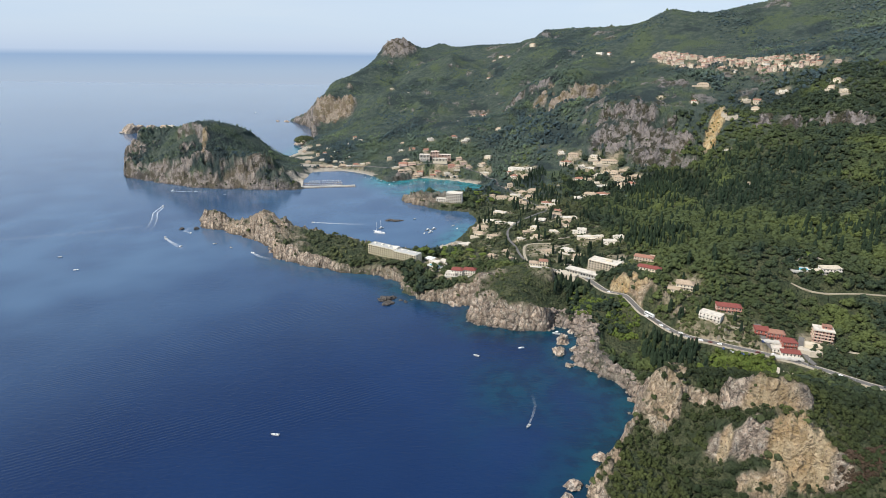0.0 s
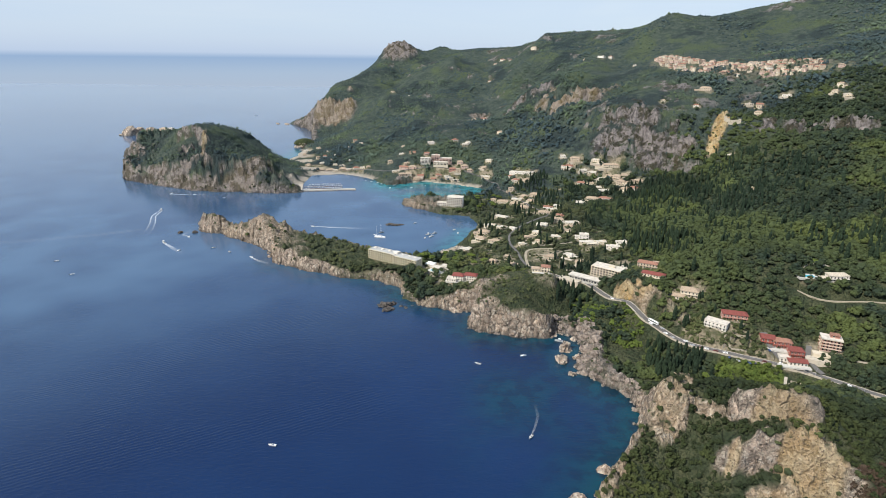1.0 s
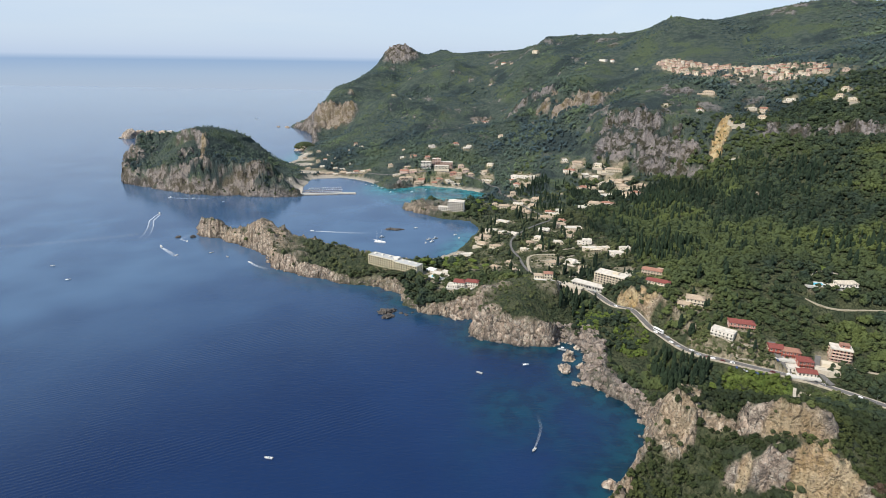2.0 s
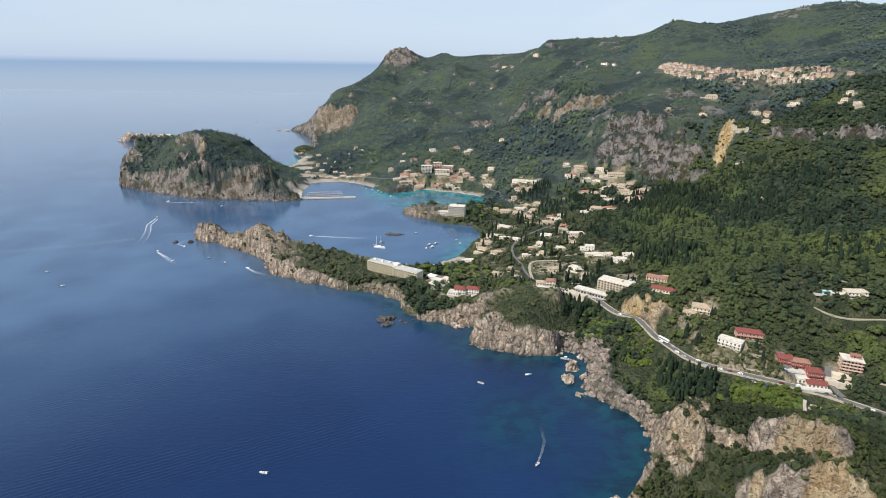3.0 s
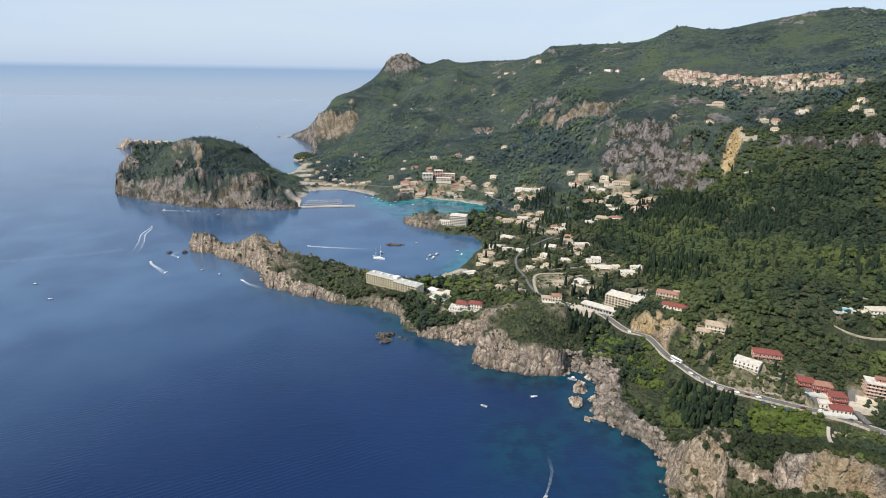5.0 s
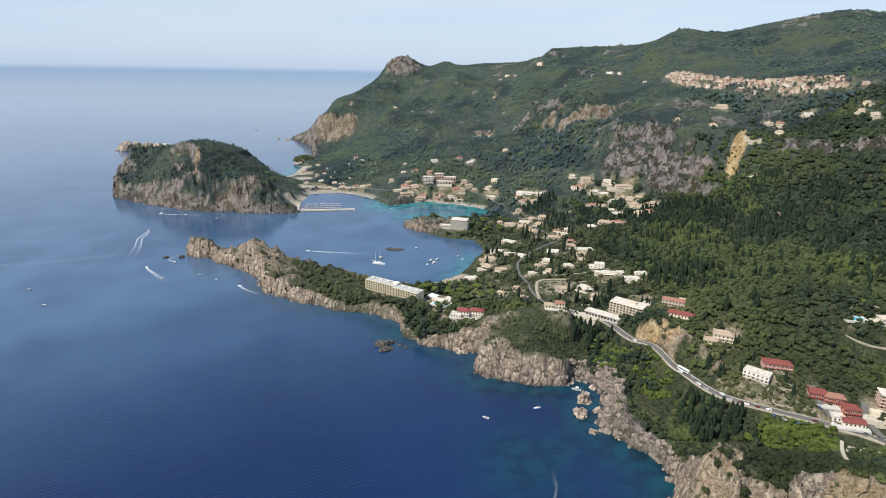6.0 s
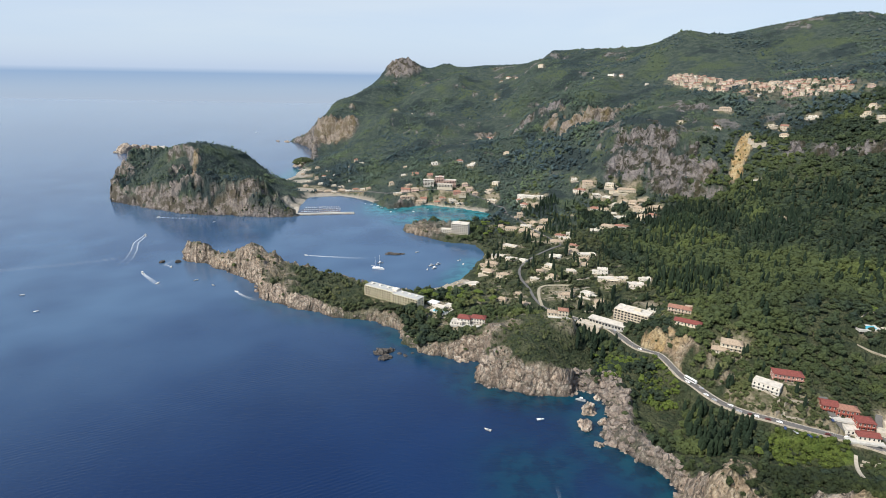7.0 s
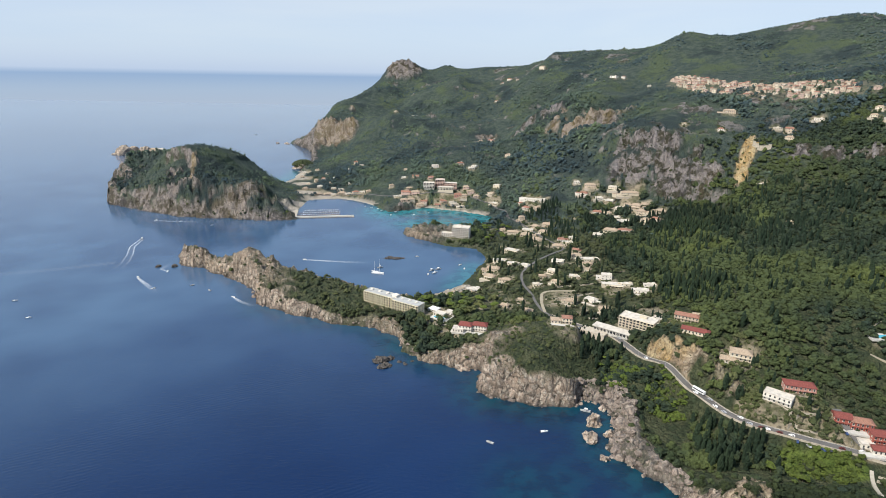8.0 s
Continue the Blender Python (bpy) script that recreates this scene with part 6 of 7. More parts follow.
def apartment_house():
    """Four storeys with pale balcony slabs all round and a set-back top floor."""
    x, y, turn = 350, 464, -24
    ob = empty("apartment_house", x, y, base_height(x, y, 16, 12, turn), turn)
    body = part("wall", box(bmesh.new(), 0, 0, -5, 11.6, 13.5, 10), M_PINK, ob)
    for s in range(5):
        z = 2.9 * s
        part("floor_slab", box(bmesh.new(), 0, -0.4, z - 0.16, z + 0.08, 16.6, 12.6), M_CREAM, ob, "pale concrete balcony slab")
        if s == 4:
            break
        for u in (-6.4, -3.2, 0, 3.2, 6.4):
            part("pier", box(bmesh.new(), u, -5.9, z + 0.08, z + 2.74, 0.35, 0.35), M_PINK, ob)
            put_window(body, u * 0.85, -5.0, z + 0.15, 0, 1.8, 2.1, "glass_door")
        for sx in (-1, 1):
            part("balcony_rail", box(bmesh.new(), sx * 8.1, -0.4, z + 0.08, z + 0.98, 0.1, 12.2), M_PINK, ob)
            for v in (-2.6, 2.0):
                put_window(body, sx * 6.75, v, z + 0.5, 90 * sx, 1.3, 1.6)
        part("balcony_rail", box(bmesh.new(), 0, -6.55, z + 0.08, z + 0.98, 16.1, 0.1), M_PINK_PALE, ob)
    roof = part("roof", flat_roof(bmesh.new(), 16.4, 12.4, 11.7), M_FLAT, ob, "pale flat roof with a parapet")
    roof.matrix_basis = pose(0, -0.4, 0)
    top = part("top_storey", box(bmesh.new(), 2.5, 2, 11.9, 14.7, 7, 5.5), M_PINK, ob)
    put_window(top, 1.5, -0.75, 12.6, 0, 1.4, 1.5)
    part("canopy", box(bmesh.new(), 2.5, 1.6, 14.7, 14.95, 7.8, 6.6), M_TILE, roof)
    part("annexe", box(bmesh.new(), -7, -11.5, -7, 0.2, 14, 7), M_CREAM, ob, "low cream annexe with a flat roof")
    part("terrace", box(bmesh.new(), -9, -18, -9, -3.0, 22, 8), M_PAVING, ob, "pale paved terrace")
    return tagged(ob, "pink four-storey apartment house with pale balconies", "apartment house")


apartment_house()
villa(234, 612, -28, 0.5, [(0, 0, 0, 22, 9, 2, M_TAN, M_TILE), (10, 12, 0.5, 12, 8, 1, M_TAN, M_TILE_TAN)], "long tan lodge with a terracotta roof", None)
villa(229, 580, -30, -1.5, [(0, 0, 0, 24, 9, 2, M_CREAM, M_TILE_RED)], "cream lodge with a red roof above the cutting", (0, -7, -6, -0.4, 26, 5))
villa(116, 628, -8, 0.5, [(-6, 0, 0, 10, 8, 1, M_CREAM, M_TILE_TAN), (5, 1, -0.4, 10, 8, 2, M_CREAM, M_TILE)], "cream house with tan and terracotta roofs", (0, -6, -6, -0.4, 24, 4))
villa(396, 541, -8, 0.8, [(0, 0, 0, 13, 10, 2, M_WHITE, M_TILE_PALE), (9, 2, 0, 8, 9, 2, M_WHITE, M_TILE_PALE), (-9, -1, -0.3, 7, 8, 1, M_WHITE, M_TILE_PALE)], "cream-white hillside villa with pale roofs beside its pool")
villa(-12, 702, -32, 0.3, [(-6, 4, 0, 11, 9, 1, M_WHITE, M_CANVAS, "hip"), (6, -2, -0.5, 14, 8, 1, M_CREAM, M_FLAT, "flat"), (14, 8, -0.5, 10, 7, 1, M_WHITE, M_FLAT, "flat")],
      "low white pool bar with canvas roofs", (3, 0, -2.2, -0.5, 36, 24), "pool bar")


def pool(x, y, w, d, turn, lift):
    ob = empty("swimming_pool", x, y, base_height(x, y, w, d, turn) + lift, turn)
    part("deck", box(bmesh.new(), 0, 0, -2, 0.0, w + 6, d + 6), M_CONCRETE, ob, "pale stone deck")
    part("basin_water", box(bmesh.new(), 0, 0, -0.5, 0.02, w, d), M_POOL, ob, "turquoise pool water")
    bm = bmesh.new()
    for sx, sy, lw, ld in ((0, -1, w + 0.8, 0.4), (0, 1, w + 0.8, 0.4), (-1, 0, 0.4, d), (1, 0, 0.4, d)):
        box(bm, sx * (w / 2 + 0.2), sy * (d / 2 + 0.2), 0, 0.12, lw, ld)
    part("coping", bm, M_WHITE, ob)
    return tagged(ob, "turquoise swimming pool with a pale stone deck", "pool")


pool(374, 549, 14, 7, -5, 1.6)
pool(-9, 689, 13, 6, -32, 0.6)


# ---- walls and terraces ----
def retaining_wall(line, tall, label):
    p = [Vector((x, y, 0)) for x, y in line]
    bm = bmesh.new()
    for a, b in zip(p[:-1], p[1:]):
        n = max(1, int((b - a).length / 5))
        for i in range(n):
            q0, q1 = a.lerp(b, i / n), a.lerp(b, (i + 1) / n)
            m = (q0 + q1) / 2
            z = height(m.x, m.y)
            box(bm, m.x, m.y, z - 3, z + tall, (q1 - q0).length + 0.05, 0.5, 0, math.atan2(q1.y - q0.y, q1.x - q0.x))
    me = bpy.data.meshes.new("retaining_wall")
    bm.to_mesh(me)
    bm.free()
    me.materials.append(M_STONE)
    return tagged(new("retaining_wall", me), label, "wall")


for line in ([(240, 510), (256, 497), (268, 476), (285, 470)], [(244, 520), (262, 505)], [(262, 478), (275, 482), (290, 480)], [(345, 452), (358, 448), (372, 440)],
             [(332, 405), (318, 418), (300, 432)], [(120, 745), (150, 742), (178, 745)], [(125, 730), (145, 728)], [(-45, 690), (-20, 676), (5, 675)],
             [(205, 668), (160, 690)], [(140, 775), (175, 770), (210, 772)], [(360, 560), (385, 566), (410, 560)], [(300, 1140), (330, 1120), (350, 1095)]):
    retaining_wall(line, 1.4, "pale dry stone garden wall on a slope")


for line in ([(296, 428), (303, 424), (311, 427)], [(299, 419), (307, 413), (316, 414)], [(318, 438), (326, 428), (334, 418)], [(304, 346), (312, 338), (322, 334)]):
    retaining_wall(line, 1.8, "pale rubble terrace wall on the bank below the road")


def stone_hut(x, y, w, d, turn, wall, roof, label):
    """A one-roomed hut with a shallow pitched roof and a doorway."""
    ob = empty("hut", x, y, base_height(x, y, w, d, turn), turn)
    body = part("wall", box(bmesh.new(), 0, 0, -2, 2.6, w, d), wall, ob)
    part("roof", gable(bmesh.new(), w, d, 2.6, 0.14 * d, 0.35), roof, ob)
    put_window(body, -w * 0.22, -d / 2, 0.05, 0, 1.0, 2.0, "door")
    put_window(body, w * 0.22, -d / 2, 0.9, 0, 1.0, 1.1)
    return tagged(ob, label, "hut")


stone_hut(302, 408, 9, 6, -30, M_STONE, M_ROOF_GREY, "small grey stone hut on the bank below the road")
stone_hut(330, 362, 11, 7, -35, M_CONCRETE, M_ROOF_GREY, "pale roadside hut with a dark grey roof")


def dry_bushes():
    """Russet dry bushes beside the cliff."""
    n = 420
    q, r = RNG.uniform(0, 6.28, n), np.sqrt(RNG.rand(n))
    x, y = 250 + 17 * r * np.cos(q), 268 + 8 * r * np.sin(q)
    v, f, tint = crowns(x, y, grid_sample(x, y, GH), np.clip(RNG.gamma(5, 0.2, n), 0.4, 1.8), 3, 12, (ICO0_V, ICO0_F))
    me = fast_mesh("dry_bushes", v, f, M_RUSSET, False)
    add_attr(me, "tint", tint)
    return tagged(new("dry_bushes", me), "russet dry bushes on the slope beside the cliff", "bushes", kind="stuff")


dry_bushes()

retaining_wall([(550, 1142), (562, 1132), (576, 1126)], 9.0, "tall tan concrete retaining wall above a slide")

# ---- rocks in the sea ----
def sea_rock(x, y, rx, ry, rz, seed, label="weathered grey limestone rock standing in the sea", name="sea_rock"):
    bm = bmesh.new()
    bmesh.ops.create_icosphere(bm, subdivisions=4, radius=1)
    for v in bm.verts:
        p = v.co.copy()
        k = 1 + 0.45 * noise.fractal(p * 1.6 + Vector((seed * 7.1, 0, 0)), 0.9, 2.1, 5) + 0.12 * noise.noise(p * 7 + Vector((seed, 3, 1)))
        v.co = Vector((p.x * rx * k, p.y * ry * k, p.z * rz * k))
    me = bpy.data.meshes.new(name)
    bm.to_mesh(me)
    bm.free()
    me.materials.append(M_REEF if seed in (0, 1, 2, 3, 4, 5, 11, 12, 18, 19) else M_ROCK)
    ob = new(name, me)
    ob.matrix_basis = pose(x, y, -0.15 * rz, 0, 0, seed * 40)
    return tagged(ob, label, "rock", "rocks along the shore")


ROCKS_SHORE = [(-66, 618, 8, 7, 4.5), (-62, 606, 7, 5, 3.2), (-58, 622, 5, 4, 3.0), (-42, 612, 3, 2, 1.4), (-48, 616, 2.2, 2, 1.2), (-35, 618, 2, 1.6, 1.0), (125, 517, 7, 6, 9), (117, 495, 8, 6, 7),
         (13, 604, 6, 4, 4), (20, 603, 4, 3.4, 3.2), (134, 500, 5, 4, 5), (-405, 892, 5, 4, 4), (-428, 890, 4, 4, 3.4), (118, 340, 6, 4, 4), (92, 312, 7, 5, 4), (85, 300, 5, 4, 3)]
ROCKS_FAR = [(138, 538, 4, 3, 3), (122, 470, 4, 3, 3), (-84, 951, 15, 5, 2.6), (-92, 953, 7, 4, 2.4), (-440, 1815, 34, 26, 16), (-650, 2400, 20, 8, 5), (-690, 2410, 8, 5, 4), (-420, 1990, 8, 6, 8),
         (-1092, 2030, 34, 26, 33), (-1040, 2046, 28, 22, 25), (-1122, 2016, 18, 14, 8)]
for i, q in enumerate(ROCKS_SHORE + ROCKS_FAR):
    sea_rock(*q, i)


def islet_wood():
    n = 260
    q, r = RNG.uniform(0, 6.28, n), np.sqrt(RNG.rand(n))
    top = np.sqrt(1 - 0.99 * r * r)
    v, f = blobs(np.c_[-440 + 32 * r * np.cos(q), 1815 + 24 * r * np.sin(q), 3 + 18 * top], RNG.uniform(3.0, 5.0, n), RNG.uniform(0.7, 1.0, n))
    return tagged(new("islet_wood", fast_mesh("islet_wood", v, f, M_SHRUB, False)), "dark green trees covering a small islet", "woods", kind="stuff")


islet_wood()


def boulders():
    """Tumbled blocks at the foot of the cliffs."""
    c = np.array(COAST_NEAR[5:] + COAST_PENINSULA[:14], float)
    P, S = [], []
    for a, b in zip(c[:-1], c[1:]):
        n = int(np.hypot(*(b - a)) / 1.8)
        t = RNG.rand(n)[:, None]
        P.append(a + (b - a) * t + RNG.normal(0, 4.5, (n, 2)))
    P = np.concatenate(P)
    z = grid_sample(P[:, 0], P[:, 1], GH)
    ok = (z > -1.0) & (z < 9)
    P, z = P[ok], z[ok]
    S = RNG.gamma(2.0, 0.34, len(P)) + 0.3
    # the shelf below the road is strewn with larger blocks
    q = np.c_[RNG.uniform(112, 172, 1100), RNG.uniform(425, 565, 1100)]
    dq, zq = grid_sample(q[:, 0], q[:, 1], GD), grid_sample(q[:, 0], q[:, 1], GH)
    q, zq = q[(dq > -5) & (dq < 17) & (zq > -1.0) & (zq < 16)], zq[(dq > -5) & (dq < 17) & (zq > -1.0) & (zq < 16)]
    P, z, S = np.r_[P, q], np.r_[z, zq], np.r_[S, RNG.gamma(1.2, 0.85, len(q)) + 0.35]
    v, f = blobs(np.c_[P, np.maximum(z, -0.3) + 0.15 * S], S, RNG.uniform(0.55, 1.0, len(P)))
    return tagged(new("boulders", fast_mesh("boulders", v, f, M_BOULDER, False)), "tumbled limestone blocks at the foot of the cliffs", "rocks", kind="stuff")


boulders()


# ---- trees that stand apart ----
def tree_mesh(kind, seed):
    rs = np.random.RandomState(seed)
    bm = bmesh.new()
    tall = {"cypress": 1.5, "pine": 4.2, "olive": 2.0}[kind]
    def limb(a, b, r0, r1):
        ax = (b - a).normalized()
        u = ax.orthogonal().normalized()
        w = ax.cross(u)
        rings = [[bm.verts.new(p + (u * math.cos(q) + w * math.sin(q)) * r) for q in np.linspace(0, 6.28, 7)[:-1]] for p, r in ((a, r0), (b, r1))]
        for i in range(6):
            bm.faces.new((rings[0][i], rings[0][(i + 1) % 6], rings[1][(i + 1) % 6], rings[1][i]))
    limb(Vector((0, 0, -1.5)), Vector((0.1, 0, tall)), 0.32, 0.2)
    if kind != "cypress":
        for i in range(5):
            q = i * 1.256 + rs.uniform(-0.4, 0.4)
            limb(Vector((0.1, 0, tall * 0.8)), Vector((math.cos(q) * 2.0, math.sin(q) * 2.0, tall + rs.uniform(0.8, 1.8))), 0.16, 0.07)
    trunk = bpy.data.meshes.new("trunk")
    bm.to_mesh(trunk)
    bm.free()
    trunk.materials.append(M_BARK)
    if kind == "cypress":
        n = 46
        zz = np.linspace(0.9, 11.6, n)
        rad = 1.15 * np.sin(np.clip((12.2 - zz) / 11.5, 0, 1) * 2.6) ** 0.8
        q = rs.uniform(0, 6.28, n)
        pos = np.c_[np.cos(q) * rad * 0.45, np.sin(q) * rad * 0.45, zz]
        size, sq = 0.35 + rad * 0.62, np.full(n, 1.5)
    else:
        n = 44 if kind == "pine" else 34
        flat = 0.5 if kind == "pine" else 0.8
        q, r = rs.uniform(0, 6.28, n), np.sqrt(rs.uniform(0.02, 1, n)) * (3.4 if kind == "pine" else 2.7)
        top = np.sqrt(np.clip(1 - (r / 4.0) ** 2, 0.1, 1))
        pos = np.c_[np.cos(q) * r, np.sin(q) * r, tall + 0.8 + flat * 2.6 * top * rs.uniform(0.3, 1.0, n)]
        size, sq = rs.uniform(0.6, 1.15, n), rs.uniform(0.6, 0.9, n)
    v, f = blobs(pos, size, sq)
    crown = fast_mesh("crown", v, f, M_CYPRESS if kind == "cypress" else (M_BRIGHT if kind == "pine" else M_SHRUB), False)
    return trunk, crown


def tree(kind, seed, label):
    trunk, crown = tree_mesh(kind, seed)
    ob = new({"cypress": "cypress_tree", "pine": "pine_tree", "olive": "olive_tree"}[kind])
    part("trunk", trunk, None, ob)
    part("crown", crown, None, ob)
    return tagged(ob, label, "tree", {"cypress": "cypresses in the woods", "pine": "pines near the houses", "olive": "trees along the road"}[kind])


FIRST = {k: [tree(k, 3 + i * 5 + j * 31, lab) for i in range(3)] for j, (k, lab) in enumerate((
    ("cypress", "tall dark narrow cypress tree"), ("pine", "light green spreading umbrella pine tree"), ("olive", "dark green round-crowned evergreen tree")))}
USED = set()


def plant(kind, x, y, size=1.0):
    src = R2.choice(FIRST[kind])
    m = pose(x, y, height(x, y) - 0.1, 0, 0, R2.uniform(0, 360)) @ Matrix.Diagonal((size, size, size * R2.uniform(0.85, 1.15), 1))
    if src not in USED:
        USED.add(src)
        src.matrix_basis = m
        return src
    return copy_thing(src, m)


def grow(kind, x0, x1, y0, y1, count, lo, hi):
    made = 0
    for _ in range(count * 6):
        x, y = R2.uniform(x0, x1), R2.uniform(y0, y1)
        q = np.array([x]), np.array([y])
        if grid_sample(*q, GH)[0] < 4 or grid_sample(*q, GROCK)[0] > 0.4 or grid_sample(*q, GROAD)[0] < 9 or grid_sample(q[0] + 0.5 * 18 * x / math.hypot(x, y), q[1] + 9 * y / math.hypot(x, y), GROAD)[0] < 5 or grid_sample(*q, GSAND)[0] > 0.3:
            continue
        if any(math.hypot(x - a, y - b) < 0.55 * w + 2 for a, b, w, s in HOUSES) or any(math.hypot(x - a, y - b) < r for a, b, r in BIG):
            continue
        plant(kind, x, y, R2.uniform(lo, hi))
        made += 1
        if made >= count:
            break


BIG = [(-80, 728, 17), (-62, 716, 17), (-44, 706, 17), (24, 1052, 22), (199, 642, 24), (175, 639, 22), (225, 665, 20), (255, 546, 12), (262, 494, 13), (281, 502, 13), (306, 476, 15), (318, 459, 13), (350, 464, 14), (234, 612, 13),
       (229, 580, 13), (114, 625, 15), (27, 655, 20), (396, 541, 13), (374, 548, 14), (-10, 698, 18), (-38, 1348, 18), (-18, 1350, 20), (8, 1350, 20)]
grow("cypress", 190, 240, 445, 520, 60, 0.8, 1.2)
grow("cypress", 130, 180, 590, 680, 40, 0.8, 1.25)
grow("cypress", 200, 300, 470, 560, 22, 0.6, 0.9)
grow("cypress", 60, 260, 680, 1100, 60, 0.8, 1.3)
grow("cypress", 260, 560, 560, 1000, 80, 0.9, 1.5)
grow("olive", 195, 330, 440, 600, 40, 0.7, 1.1)
grow("olive", -20, 240, 650, 1000, 60, 0.8, 1.3)
grow("pine", -40, 60, 700, 790, 22, 0.9, 1.4)
grow("pine", 148, 185, 556, 606, 26, 0.6, 0.9)
grow("olive", 238, 300, 455, 510, 60, 0.55, 0.9)
grow("olive", -125, -20, 680, 720, 45, 0.9, 1.3)
grow("olive", 330, 420, 440, 600, 25, 0.8, 1.1)
grow("pine", 30, 110, 1010, 1120, 16, 0.9, 1.4)
grow("pine", 230, 330, 430, 470, 14, 0.5, 0.8)


# ---- vehicles ----
def car():
    ob = new("car")
    bm = bmesh.new()
    prof = [(-2.1, 0.35), (2.1, 0.35), (2.15, 0.75), (1.2, 0.9), (0.55, 1.42), (-1.35, 1.45), (-1.95, 0.95), (-2.15, 0.85)]
    sides = [[bm.verts.new((x, s * (0.85 if z < 1 else 0.68), z)) for x, z in prof] for s in (-1, 1)]
    bm.faces.new(sides[0])
    bm.faces.new(sides[1][::-1])
    for i in range(8):
        bm.faces.new((sides[0][i], sides[1][i], sides[1][(i + 1) % 8], sides[0][(i + 1) % 8]))
    bmesh.ops.recalc_face_normals(bm, faces=bm.faces)
    body = part("body", bm, M_PAINT, ob)
    bm = bmesh.new()
    for s in (-1, 1):
        box(bm, -0.4, s * 0.77, 0.95, 1.34, 1.7, 0.08)
    box(bm, 0.92, 0, 0.95, 1.3, 0.12, 1.25)
    part("window", bm, M_GLASS, body)
    for x in (-1.3, 1.3):
        for s in (-1, 1):
            bm = bmesh.new()
            bmesh.ops.create_cone(bm, cap_ends=True, segments=14, radius1=0.33, radius2=0.33, depth=0.22)
            bmesh.ops.rotate(bm, verts=bm.verts, matrix=Matrix.Rotation(radians(90), 3, "X"))
            bmesh.ops.translate(bm, verts=bm.verts, vec=(x, s * 0.78, 0.33))
            part("wheel", bm, M_RUBBER, ob)
    return tagged(ob, "small parked hatchback car beside the road", "car", "cars along the coast road")


CX, CY, CZ, CNX, CNY, CTX, CTY = COAST_ROAD


def on_road(s, side):
    """Pose at a share of the coast road's first stretch, metres off its middle line."""
    i = int(s)
    return pose(CX[i] + CNX[i] * side, CY[i] + CNY[i] * side, CZ[i] + 0.02, 0, 0, math.degrees(math.atan2(CTY[i], CTX[i])))


first_car = car()
spots = [(54, 1.7), (56, 2.2), (58, 2.2), (59.5, 2.2), (61, 2.2), (63, -1.6), (66, 2.2), (68, 2.2), (70, -1.6), (73, 2.2), (46, 1.5), (38, -1.6), (30, 1.6), (22, -1.6), (13, -1.7),
         (88, 1.6), (100, -1.6), (112, 1.6), (120, 1.8), (122, -1.5), (135, 1.6), (141, 1.7), (150, -1.5), (158, 1.6), (166, 1.6)]
for i, (s, side) in enumerate(spots):
    if s < len(CX):
        m = on_road(s, side)
        if i == 0:
            first_car.matrix_basis = m
        else:
            copy_thing(first_car, m)
for x, y, a in ((268, 460, 100), (272, 458, 100), (276, 456, 100), (280, 455, 100), (262, 464, 60), (303, 454, 20), (298, 466, 80), (312, 449, 150), (150, 668, 120), (146, 672, 120)):
    copy_thing(first_car, pose(x, y, height(x, y) + 0.45, 0, 0, a))


def bus():
    ob = new("coach")
    bm = box(bmesh.new(), 0, 0, 0.4, 3.3, 11.8, 2.5)
    bmesh.ops.bevel(bm, geom=bm.edges[:], offset=0.18, segments=2, affect="EDGES")
    body = part("body", bm, M_GELCOAT, ob)
    bm = bmesh.new()
    for s in (-1, 1):
        box(bm, 0, s * 1.24, 1.6, 2.7, 10.6, 0.08)
    box(bm, 5.88, 0, 1.3, 2.9, 0.1, 2.2)
    part("window", bm, M_GLASS, body)
    for x in (-3.8, 3.9):
        for s in (-1, 1):
            bm = bmesh.new()
            bmesh.ops.create_cone(bm, cap_ends=True, segments=16, radius1=0.5, radius2=0.5, depth=0.3)
            bmesh.ops.rotate(bm, verts=bm.verts, matrix=Matrix.Rotation(radians(90), 3, "X"))
            bmesh.ops.translate(bm, verts=bm.verts, vec=(x, s * 1.12, 0.5))
            part("wheel", bm, M_RUBBER, ob)
    ob.matrix_basis = on_road(73.5, -1.7)
    return tagged(ob, "white touring coach on the coast road", "bus")


bus()


def lamp_post(m):
    ob = new("street_lamp")
    bm = bmesh.new()
    bmesh.ops.create_cone(bm, cap_ends=True, segments=8, radius1=0.12, radius2=0.07, depth=8)
    bmesh.ops.translate(bm, verts=bm.verts, vec=(0, 0, 4))
    part("post", bm, M_STEEL, ob)
    part("arm", box(bmesh.new(), 0, -0.7, 7.85, 7.97, 0.08, 1.5), M_STEEL, ob)
    part("lamp_head", box(bmesh.new(), 0, -1.6, 7.8, 7.98, 0.25, 0.6), M_STEEL, ob)
    ob.matrix_basis = m
    return tagged(ob, "grey steel street lamp beside the road", "street lamp", "street lamps")


first_lamp = lamp_post(on_road(10, 4.0))
for s in range(18, 110, 9):
    copy_thing(first_lamp, on_road(s, 4.0))


